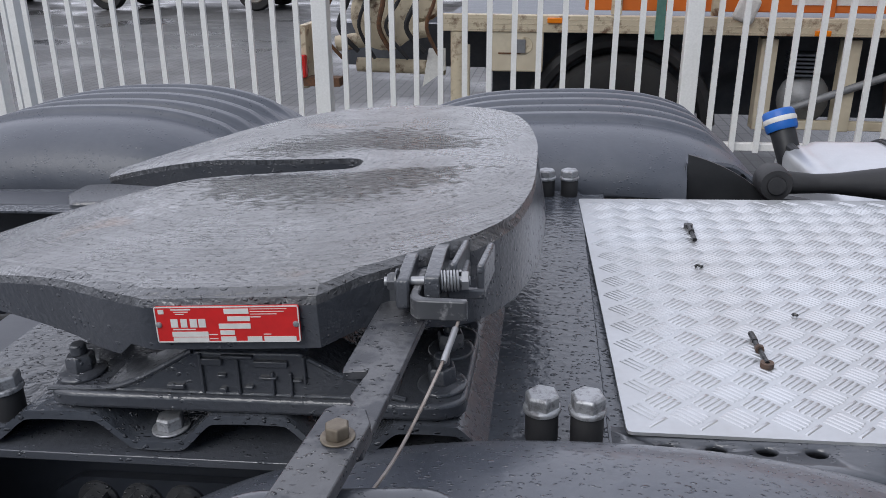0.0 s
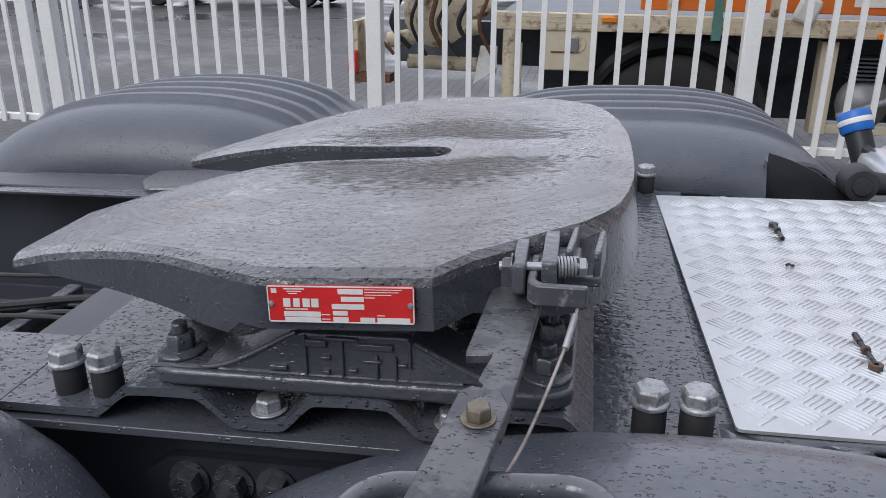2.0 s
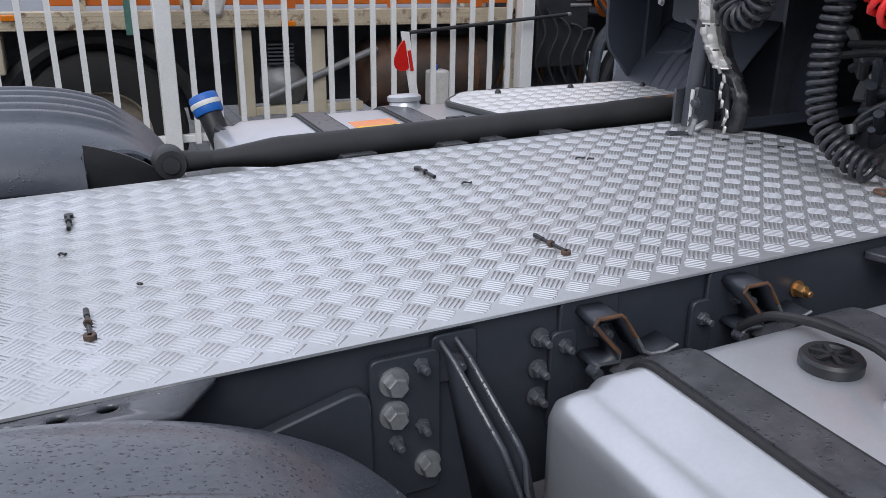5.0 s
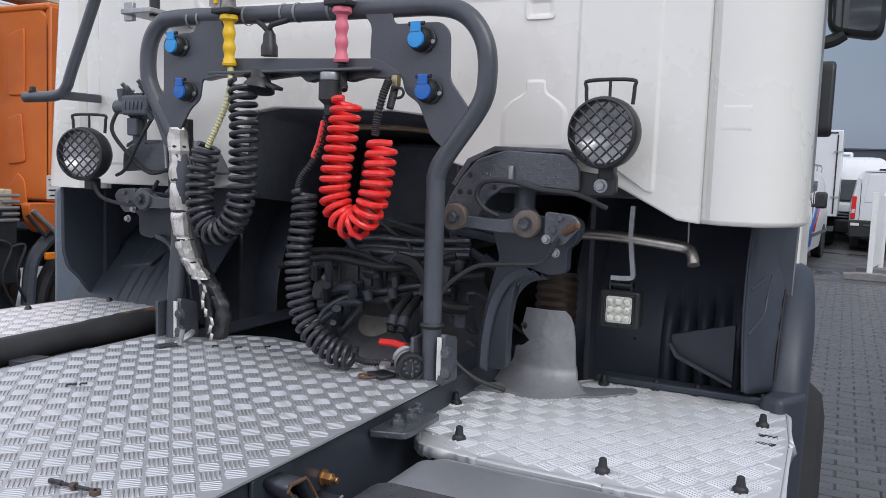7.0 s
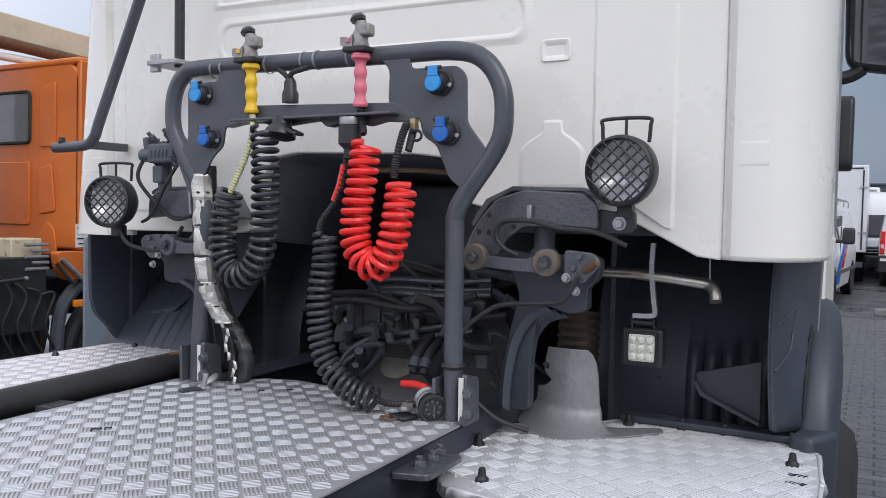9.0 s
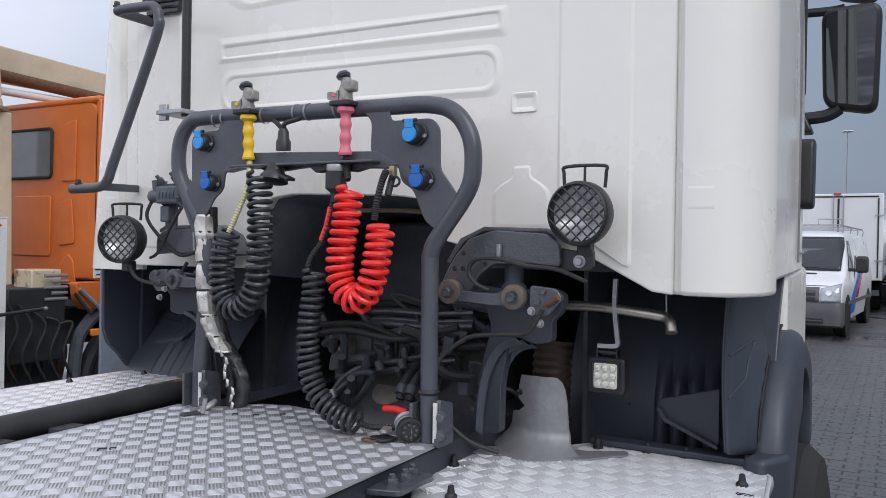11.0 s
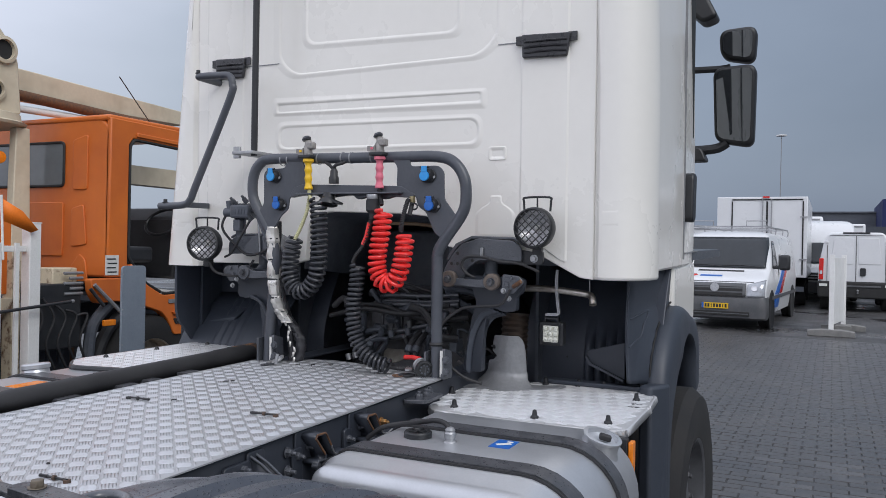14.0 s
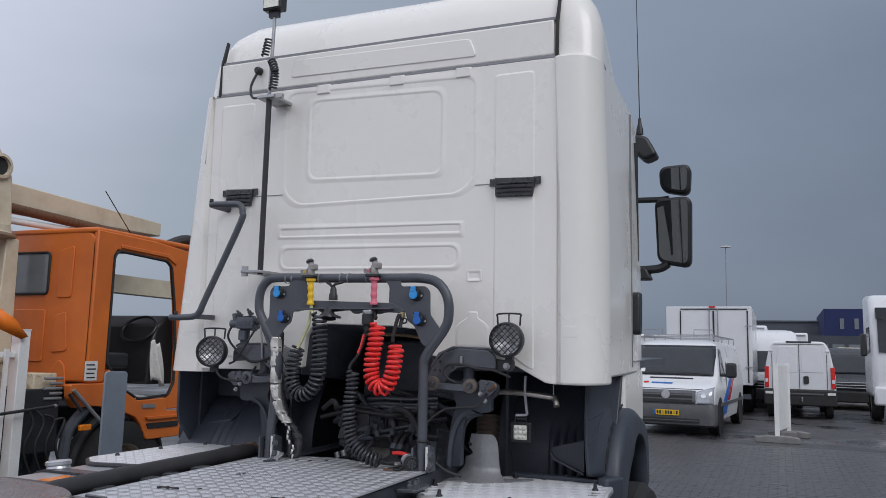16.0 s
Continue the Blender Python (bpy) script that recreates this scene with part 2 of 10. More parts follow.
M_ALU = surf("checker_aluminium", (0.590, 0.606, 0.628), (0.525, 0.527, 0.536), rough=0.34, metal=0.74, big=4, fine=120, bump=0.08, deep=0.0006, vary=0.06)
M_ALU_STEP = surf("clean_checker_aluminium", (0.70, 0.71, 0.725), (0.62, 0.62, 0.625), rough=0.36, metal=0.35, big=6, fine=120, bump=0.08, deep=0.0006, vary=0.05)
M_TANK = surf("brushed_tank_aluminium", (0.56, 0.575, 0.60), (0.49, 0.505, 0.53), rough=0.33, metal=0.62, big=5, fine=200, bump=0.06, deep=0.0006, vary=0.06)
M_BOLT = surf("weathered_zinc_bolt", (0.40, 0.41, 0.43), (0.20, 0.20, 0.21), rough=0.5, metal=0.55, big=90, fine=300, bump=0.5, deep=0.0012, lo=0.48, hi=0.62)
M_STEEL = surf("galvanised_steel", (0.42, 0.43, 0.44), (0.30, 0.30, 0.31), rough=0.42, metal=0.7, big=30, fine=150, bump=0.2, deep=0.001)
M_BARE = surf("worn_lever_steel", (0.092, 0.094, 0.100), (0.045, 0.048, 0.056), rough=0.34, metal=0.2, big=26, fine=60, drops=3.0, bump=0.6, deep=0.002, lo=0.46, hi=0.54, vary=0.3, bead=240)
M_CHROME = surf("polished_tube", (0.52, 0.49, 0.45), (0.36, 0.31, 0.26), rough=0.33, metal=0.95, big=26, fine=140, bump=0.12, deep=0.0006)
M_RUST = surf("rust", (0.17, 0.075, 0.030), (0.07, 0.045, 0.035), rough=0.8, big=40, bump=0.6, deep=0.002)
M_RUBBER = surf("black_rubber", (0.018, 0.018, 0.020), (0.03, 0.03, 0.032), rough=0.62, big=12, fine=140, bump=0.3, deep=0.001)
M_STRAP = surf("strap_band", (0.045, 0.048, 0.055), (0.085, 0.086, 0.094), rough=0.36, big=30, fine=60, drops=2.0, bump=0.5, deep=0.0015)
M_GEARBOX = surf("dusty_gearbox_casting", (0.135, 0.135, 0.142), (0.074, 0.074, 0.078), rough=0.6, big=9, fine=70, bump=0.5, deep=0.003)
M_DARK = surf("engine_grime_and_shade", (0.062, 0.070, 0.087), (0.095, 0.105, 0.122), rough=0.45, big=12, fine=60, bump=0.5, deep=0.003)
M_WHITE = surf("white_cab_paint", (0.825, 0.805, 0.755), (0.79, 0.77, 0.72), rough=0.28, big=1.6, fine=30, bump=0.02, deep=0.0008, vary=0.015, coat=0.4)
M_SEAM = surf("seam_rubber", (0.02, 0.02, 0.02), rough=0.7, bump=0.1)
M_LINER = surf("wheel_arch_plastic", (0.034, 0.041, 0.055), (0.048, 0.056, 0.072), rough=0.48, big=4, fine=80, bump=0.2, deep=0.001)
M_ARCH = surf("arch_liner_plastic", (0.044, 0.052, 0.069), (0.062, 0.070, 0.090), rough=0.42, big=4, fine=80, bump=0.2, deep=0.001)
M_RACK = surf("rack_tube_paint", (0.060, 0.066, 0.080), (0.078, 0.083, 0.096), rough=0.38, big=10, bump=0.1, deep=0.001)
M_YELLOW = surf("yellow_grip", (0.80, 0.50, 0.015), (0.70, 0.42, 0.015), rough=0.5, big=20, bump=0.1)
M_PINK = surf("faded_red_grip", (0.70, 0.17, 0.23), (0.62, 0.14, 0.20), rough=0.5, big=20, bump=0.1)
M_RED = surf("red_air_hose", (0.80, 0.032, 0.028), (0.70, 0.024, 0.022), rough=0.3, big=20, bump=0.05)
M_HOSE = surf("black_air_hose", (0.022, 0.024, 0.030), (0.035, 0.037, 0.043), rough=0.35, big=20, bump=0.05)
M_BLUE = surf("blue_socket_lid", (0.035, 0.30, 0.70), (0.03, 0.26, 0.62), rough=0.4, big=30, bump=0.05)
M_BLUE2 = surf("deep_blue_plastic", (0.018, 0.13, 0.46), (0.014, 0.10, 0.40), rough=0.4, big=30, bump=0.05)
M_FOIL = surf("silver_foil_wrap", (0.74, 0.72, 0.68), (0.52, 0.50, 0.46), rough=0.30, metal=0.6, big=30, fine=30, bump=0.7, deep=0.004)
M_SLEEVE = surf("cream_spring_sleeve", (0.62, 0.60, 0.34), (0.5, 0.48, 0.28), rough=0.5, big=40, bump=0.2)
M_LENS = surf("lamp_reflector", (0.82, 0.82, 0.83), (0.66, 0.66, 0.68), rough=0.22, metal=0.55, big=40, fine=60, bump=0.4, deep=0.003)
M_LED = surf("led_lens", (0.82, 0.82, 0.74), (0.6, 0.6, 0.5), rough=0.2, metal=0.3, big=60, fine=90, bump=0.6, deep=0.003)
M_BLACK = surf("black_plastic", (0.016, 0.017, 0.019), (0.026, 0.027, 0.03), rough=0.45, big=15, fine=120, bump=0.15, deep=0.001)
M_TAPE = surf("black_tape", (0.020, 0.020, 0.023), (0.045, 0.045, 0.05), rough=0.3, big=25, fine=35, bump=0.8, deep=0.004)
M_REDPLATE = surf("red_type_plate", (0.62, 0.022, 0.022), (0.52, 0.02, 0.02), rough=0.35, big=40, bump=0.05)
M_LABEL = surf("label_white", (0.72, 0.71, 0.68), (0.6, 0.59, 0.56), rough=0.5, big=40, bump=0.03)
M_AMBER = surf("amber_lens", (0.85, 0.24, 0.012), (0.75, 0.2, 0.01), rough=0.2, big=30, bump=0.1)
M_TAIL = surf("red_lens", (0.62, 0.02, 0.015), (0.5, 0.015, 0.012), rough=0.2, big=30, bump=0.1)
M_FENCE = surf("white_fence_paint", (0.78, 0.78, 0.77), (0.70, 0.70, 0.68), rough=0.4, big=4, bump=0.05)
M_CREAM = surf("old_cream_paint", (0.60, 0.53, 0.40), (0.46, 0.39, 0.28), rough=0.55, big=5, fine=40, bump=0.2, lo=0.45, hi=0.75)
M_CREAM_WORN = surf("rusty_cream_paint", (0.58, 0.50, 0.36), (0.17, 0.10, 0.06), rough=0.6, big=14, fine=50, bump=0.3, lo=0.52, hi=0.66)
M_ORANGE = surf("orange_truck_paint", (0.66, 0.165, 0.022), (0.52, 0.12, 0.02), rough=0.4, big=2.5, fine=20, bump=0.05, vary=0.04)
M_GLASS = glassy("dark_window_glass", (0.03, 0.035, 0.04))
M_GLASS_PALE = glassy("pale_window_glass", (0.17, 0.19, 0.20), 0.08)
M_TYRE = surf("tyre_rubber", (0.016, 0.016, 0.017), (0.028, 0.027, 0.026), rough=0.9, big=6, fine=60, bump=0.4, deep=0.003)
M_RIM_OLD = surf("weathered_rim", (0.24, 0.235, 0.22), (0.15, 0.10, 0.07), rough=0.6, big=9, bump=0.2)
M_RIM = surf("grey_rim_paint", (0.085, 0.088, 0.095), (0.05, 0.05, 0.055), rough=0.5, big=8, bump=0.15)
M_GREY = surf("grey_metal_sheet", (0.25, 0.29, 0.34), (0.21, 0.245, 0.29), rough=0.5, big=4, bump=0.1)
M_SHIELD = surf("grey_heat_shield", (0.27, 0.275, 0.285), (0.20, 0.205, 0.215), rough=0.5, metal=0.3, big=9, bump=0.2)
M_ORANGE_TAG = surf("orange_flag", (0.9, 0.22, 0.015), (0.8, 0.18, 0.01), rough=0.6, big=8, bump=0.1)
M_MIRROR = bpy.data.materials.new("mirror_glass")
M_MIRROR.use_nodes = True
_b = M_MIRROR.node_tree.nodes["Principled BSDF"]
_b.inputs["Base Color"].default_value, _b.inputs["Metallic"].default_value, _b.inputs["Roughness"].default_value = (0.19, 0.20, 0.21, 1), 1.0, 0.03

M_OLDBOLT = surf("rusty_bolt_head", (0.20, 0.17, 0.13), (0.10, 0.08, 0.06), rough=0.5, metal=0.4, big=60, bump=0.4, deep=0.001)
M_ROD = surf("worn_rod_paint", (0.028, 0.029, 0.032), (0.20, 0.10, 0.045), rough=0.55, big=18, fine=80, bump=0.3, lo=0.50, hi=0.60)
M_LINK = surf("chipped_link_paint", (0.075, 0.078, 0.085), (0.24, 0.24, 0.245), rough=0.4, metal=0.2, big=55, bump=0.4, deep=0.001, lo=0.52, hi=0.62)
M_MUD_FAR = surf("mudguard_plastic_sheltered", (0.062, 0.070, 0.089), (0.085, 0.093, 0.112), rough=0.44, big=9, fine=60, drops=1.2, bump=0.35, deep=0.0015, bead=190, gate_lo=0.46, coat=0.04)


# ---- mesh tools ----
class Geo:
    def __init__(self):
        self.v, self.f = [], []

    def add(self, verts, faces):
        k = len(self.v)
        self.v += [tuple(p) for p in verts]
        self.f += [tuple(k + i for i in q) for q in faces]
        return self

    def box(self, c, s, m=None):
        pts = [Vector((c[0] + s[0] / 2 * a, c[1] + s[1] / 2 * b, c[2] + s[2] / 2 * d)) for d in (-1, 1) for b in (-1, 1) for a in (-1, 1)]
        if m:
            ctr = Vector(c)
            pts = [ctr + m.to_3x3() @ (p - ctr) for p in pts]
        return self.add(pts, [(0, 2, 3, 1), (4, 5, 7, 6), (0, 1, 5, 4), (2, 6, 7, 3), (0, 4, 6, 2), (1, 3, 7, 5)])

    def prism(self, poly, a, b, axis="z"):
        """A closed outline pushed from a to b along an axis."""
        def at(p, h):
            return {"z": (p[0], p[1], h), "y": (p[0], h, p[1]), "x": (h, p[0], p[1])}[axis]
        n = len(poly)
        area = sum(poly[i][0] * poly[(i + 1) % n][1] - poly[(i + 1) % n][0] * poly[i][1] for i in range(n))
        if (area < 0) != (axis == "y"):
            poly = poly[::-1]
        if a > b:
            a, b = b, a
        pts = [at(p, a) for p in poly] + [at(p, b) for p in poly]
        return self.add(pts, [tuple(range(n - 1, -1, -1)), tuple(range(n, 2 * n))] + [(i, (i + 1) % n, n + (i + 1) % n, n + i) for i in range(n)])

    def lathe(self, origin, axis, prof, n=24, cap=True):
        """A profile of (radius, height) turned round an axis."""
        z = Vector(axis).normalized()
        x = z.orthogonal().normalized()
        y = z.cross(x)
        o = Vector(origin)
        pts = []
        for r, h in prof:
            for i in range(n):
                a = 2 * math.pi * i / n
                pts.append(o + z * h + (x * math.cos(a) + y * math.sin(a)) * r)
        fs = []
        for k in range(len(prof) - 1):
            for i in range(n):
                j = (i + 1) % n
                fs.append((k * n + i, k * n + j, (k + 1) * n + j, (k + 1) * n + i))
        if cap:
            fs.append(tuple(range(n - 1, -1, -1)))
            fs.append(tuple((len(prof) - 1) * n + i for i in range(n)))
        return self.add(pts, fs)

    def cyl(self, p, q, r, r2=None, n=16):
        p, q = Vector(p), Vector(q)
        return self.lathe(p, q - p, [(r, 0), (r if r2 is None else r2, (q - p).length)], n)

    def tube(self, pts, r, n=10, closed=False):
        pts = [Vector(p) for p in pts]
        k = len(pts)
        out, up = [], None
        for i, p in enumerate(pts):
            a = pts[(i - 1) % k] if closed or i > 0 else p
            b = pts[(i + 1) % k] if closed or i < k - 1 else p
            d = (b - a).normalized()
            if up is None:
                up = d.orthogonal().normalized()
            up = (up - d * up.dot(d))
            up = up.normalized() if up.length > 1e-6 else d.orthogonal().normalized()
            s = d.cross(up)
            for j in range(n):
                t = 2 * math.pi * j / n
                out.append(p + (up * math.cos(t) + s * math.sin(t)) * r)
        fs = []
        for i in range(k if closed else k - 1):
            i2 = (i + 1) % k
            for j in range(n):
                j2 = (j + 1) % n
                fs.append((i * n + j, i * n + j2, i2 * n + j2, i2 * n + j))
        if not closed:
            fs.append(tuple(range(n - 1, -1, -1)))
            fs.append(tuple((k - 1) * n + j for j in range(n)))
        return self.add(out, fs)

    def grid(self, fn, nu, nv):
        pts = [fn(i / nu, j / nv) for i in range(nu + 1) for j in range(nv + 1)]
        w = nv + 1
        return self.add(pts, [(i * w + j, (i + 1) * w + j, (i + 1) * w + j + 1, i * w + j + 1) for i in range(nu) for j in range(nv)])

    def hexbolt(self, p, axis=(0, 0, 1), r=0.012, h=0.012, washer=True, stud=0.0):
        z = Vector(axis).normalized()
        p = Vector(p)
        if washer:
            self.lathe(p, z, [(r * 1.35, 0), (r * 1.35, h * 0.18)], 18)
            p = p + z * h * 0.18
        self.lathe(p, z, [(r, 0), (r, h * 0.82), (r * 0.86, h)], 6)
        if stud:
            self.lathe(p + z * h, z, [(r * 0.55, 0), (r * 0.55, stud * 0.85), (r * 0.42, stud)], 12)
        return self


def rounded(poly, r, n=5):
    """An outline with its corners rounded by r."""
    out, k = [], len(poly)
    for i in range(k):
        p, a, b = Vector(poly[i]), Vector(poly[i - 1]), Vector(poly[(i + 1) % k])
        u, w = (a - p), (b - p)
        d = min(r, u.length * 0.45, w.length * 0.45)
        s, e = p + u.normalized() * d, p + w.normalized() * d
        for j in range(n + 1):
            t = j / n
            out.append(tuple(s * (1 - t) ** 2 + p * 2 * t * (1 - t) + e * t * t))
    return out


def rect(x0, y0, x1, y1, r=0.0, n=4):
    q = [(x0, y0), (x1, y0), (x1, y1), (x0, y1)]
    return rounded(q, r, n) if r else q


def smooth(pts, n=8, closed=False):
    """A curve through points."""
    pts = [Vector(p) for p in pts]
    k, out = len(pts), []
    for i in range(k if closed else k - 1):
        g = (lambda j: pts[j % k]) if closed else (lambda j: pts[min(max(j, 0), k - 1)])
        a, b, c, d = g(i - 1), g(i), g(i + 1), g(i + 2)
        for j in range(n):
            t = j / n
            out.append(0.5 * ((2 * b) + (c - a) * t + (2 * a - 5 * b + 4 * c - d) * t * t + (3 * b - a - 3 * c + d) * t ** 3))
    if not closed:
        out.append(pts[-1])
    return out


def along(table, z):
    """Straight interpolation in a short table of (height, value)."""
    for (a, p), (b, q) in zip(table, table[1:]):
        if z <= b:
            return p + (q - p) * max(0.0, (z - a) / (b - a))
    return table[-1][1]


def coil(path, radius, pitch, steps=14):
    """A helix wound round a curve."""
    p = smooth(path, 14)
    out, up = [], None
    ph = 0.0
    for i in range(len(p) - 1):
        seg = p[i + 1] - p[i]
        d = seg.normalized()
        if up is None:
            up = d.orthogonal().normalized()
        up = (up - d * up.dot(d)).normalized()
        side = d.cross(up)
        m = max(1, int(seg.length / pitch * steps))
        for j in range(m):
            t = j / m
            ph += 2 * math.pi * seg.length / m / pitch
            out.append(p[i] + seg * t + (up * math.cos(ph) + side * math.sin(ph)) * radius)
    return out


ORIGIN = {}


# working drawings of the truck's rear and the old lorry are brought to size by these
PLAIN = Matrix.Identity(4)
REAR = Matrix(((0.916, 0, 0, 0.057), (0, 0.9735, 0, 0.0045), (0.0106, 0, 0.9395, 0.0679), (0, 0, 0, 1)))
REAR_RAIL = Matrix(((0.916, 0, 0, 0.057), (0, 1, 0, 0), (0.0106, 0, 0.9395, 0.0679), (0, 0, 0, 1)))
LORRY_BED = Matrix(((0.987, 0, 0, 0.035), (0, 1, 0, 0), (-0.007, 0, 1.022, 0), (0, 0, 0, 1)))
LAYOUT = [PLAIN]


def thing(name, at, label, category, group="", kind=""):
    at = LAYOUT[0] @ Vector(at)
    ob = new(name)
    ob.empty_display_size = 0.1
    ob.matrix_world = Matrix.Translation(at)
    ORIGIN[ob] = Vector(at)
    return tagged(ob, label, category, group, kind)


def mesh_of(g, name, mat, off=(0, 0, 0), angle=35):
    me = bpy.data.meshes.new(name)
    o = Vector(off)
    m = LAYOUT[0]
    me.from_pydata([tuple(m @ Vector(p) - o) for p in g.v], [], g.f)
    me.materials.append(mat)
    me.polygons.foreach_set("use_smooth", [True] * len(me.polygons))
    me.update()
    me.set_sharp_from_angle(angle=radians(angle))
    return me


def part(name, g, mat, parent, label="", bevel=0.0, seg=2, solid=0.0, angle=35, kind=""):
    ob = new(name, mesh_of(g, name, mat, ORIGIN[parent], angle))
    ob.parent = parent
    ORIGIN[ob] = ORIGIN[parent]
    if label:
        ob["label"] = label
    if kind:
        ob["kind"] = kind
    if solid:
        md = ob.modifiers.new("thick", "SOLIDIFY")
        md.thickness, md.offset = solid, -1
    if bevel:
        md = ob.modifiers.new("edge", "BEVEL")
        md.width, md.segments, md.limit_method, md.angle_limit = bevel, seg, "ANGLE", radians(40)
    return ob


def whole(name, g, mat, label, category, group="", kind="", bevel=0.0, seg=2, solid=0.0, at=None):
    """A thing that is one single mesh."""
    lo = at or tuple((min(p[i] for p in g.v) + max(p[i] for p in g.v)) / 2 if i < 2 else min(p[2] for p in g.v) for i in range(3))
    lo = LAYOUT[0] @ Vector(lo)
    ob = new(name, mesh_of(g, name, mat, lo))
    ob.matrix_world = Matrix.Translation(lo)
    ORIGIN[ob] = Vector(lo)
    tagged(ob, label, category, group, kind)
    if solid:
        md = ob.modifiers.new("thick", "SOLIDIFY")
        md.thickness, md.offset = solid, -1
    if bevel:
        md = ob.modifiers.new("edge", "BEVEL")
        md.width, md.segments, md.limit_method, md.angle_limit = bevel, seg, "ANGLE", radians(40)
    return ob


def piece(name, me, parent, at, turn=0.0):
    """A repeat of a part that shares its mesh."""
    ob = new(name, me)
    ob.parent = parent
    at = LAYOUT[0] @ Vector(at)
    ob.location = at - ORIGIN[parent]
    ob.rotation_euler = (0, 0, turn)
    ORIGIN[ob] = Vector(at)
    return ob


def inside(poly, x, y):
    c, j = False, len(poly) - 1
    for i in range(len(poly)):
        (xi, yi), (xj, yj) = poly[i], poly[j]
        if (yi > y) != (yj > y) and x < (xj - xi) * (y - yi) / (yj - yi) + xi:
            c = not c
        j = i
    return c


def tread(poly, z, turn=45.0, cell=0.034, bars=5, high=0.0009):
    """Raised five-bar tread over an outline."""
    g = Geo()
    xs, ys = [p[0] for p in poly], [p[1] for p in poly]
    cx, cy = (min(xs) + max(xs)) / 2, (min(ys) + max(ys)) / 2
    n = int(max(max(xs) - min(xs), max(ys) - min(ys)) / cell) + 2
    ca, sa = math.cos(radians(turn)), math.sin(radians(turn))
    for i in range(-n, n):
        for j in range(-n, n):
            u, v = i * cell, j * cell
            x, y = cx + u * ca - v * sa, cy + u * sa + v * ca
            if not inside(poly, x, y):
                continue
            flip = (i + j) % 2
            for k in range(bars):
                o = (k - (bars - 1) / 2) * cell * 0.185
                ln, wd = cell * (0.46 - 0.03 * abs(k - 2)), cell * 0.060
                q = []
                for hh, sh in ((0, 1.0), (high, 0.45)):
                    for a, b in ((-1, -1), (1, -1), (1, 1), (-1, 1)):
                        du, dv = a * ln * (1 if hh == 0 else 0.9), o + b * wd * sh
                        if flip:
                            du, dv = dv, -du
                        q.append((x + du * ca - dv * sa, y + du * sa + dv * ca, z + hh))
                if all(inside(poly, p[0], p[1]) for p in q[:4]):
                    g.add(q, [(4, 5, 6, 7), (0, 1, 5, 4), (1, 2, 6, 5), (2, 3, 7, 6), (3, 0, 4, 7)])
    return g


YC = 1.09


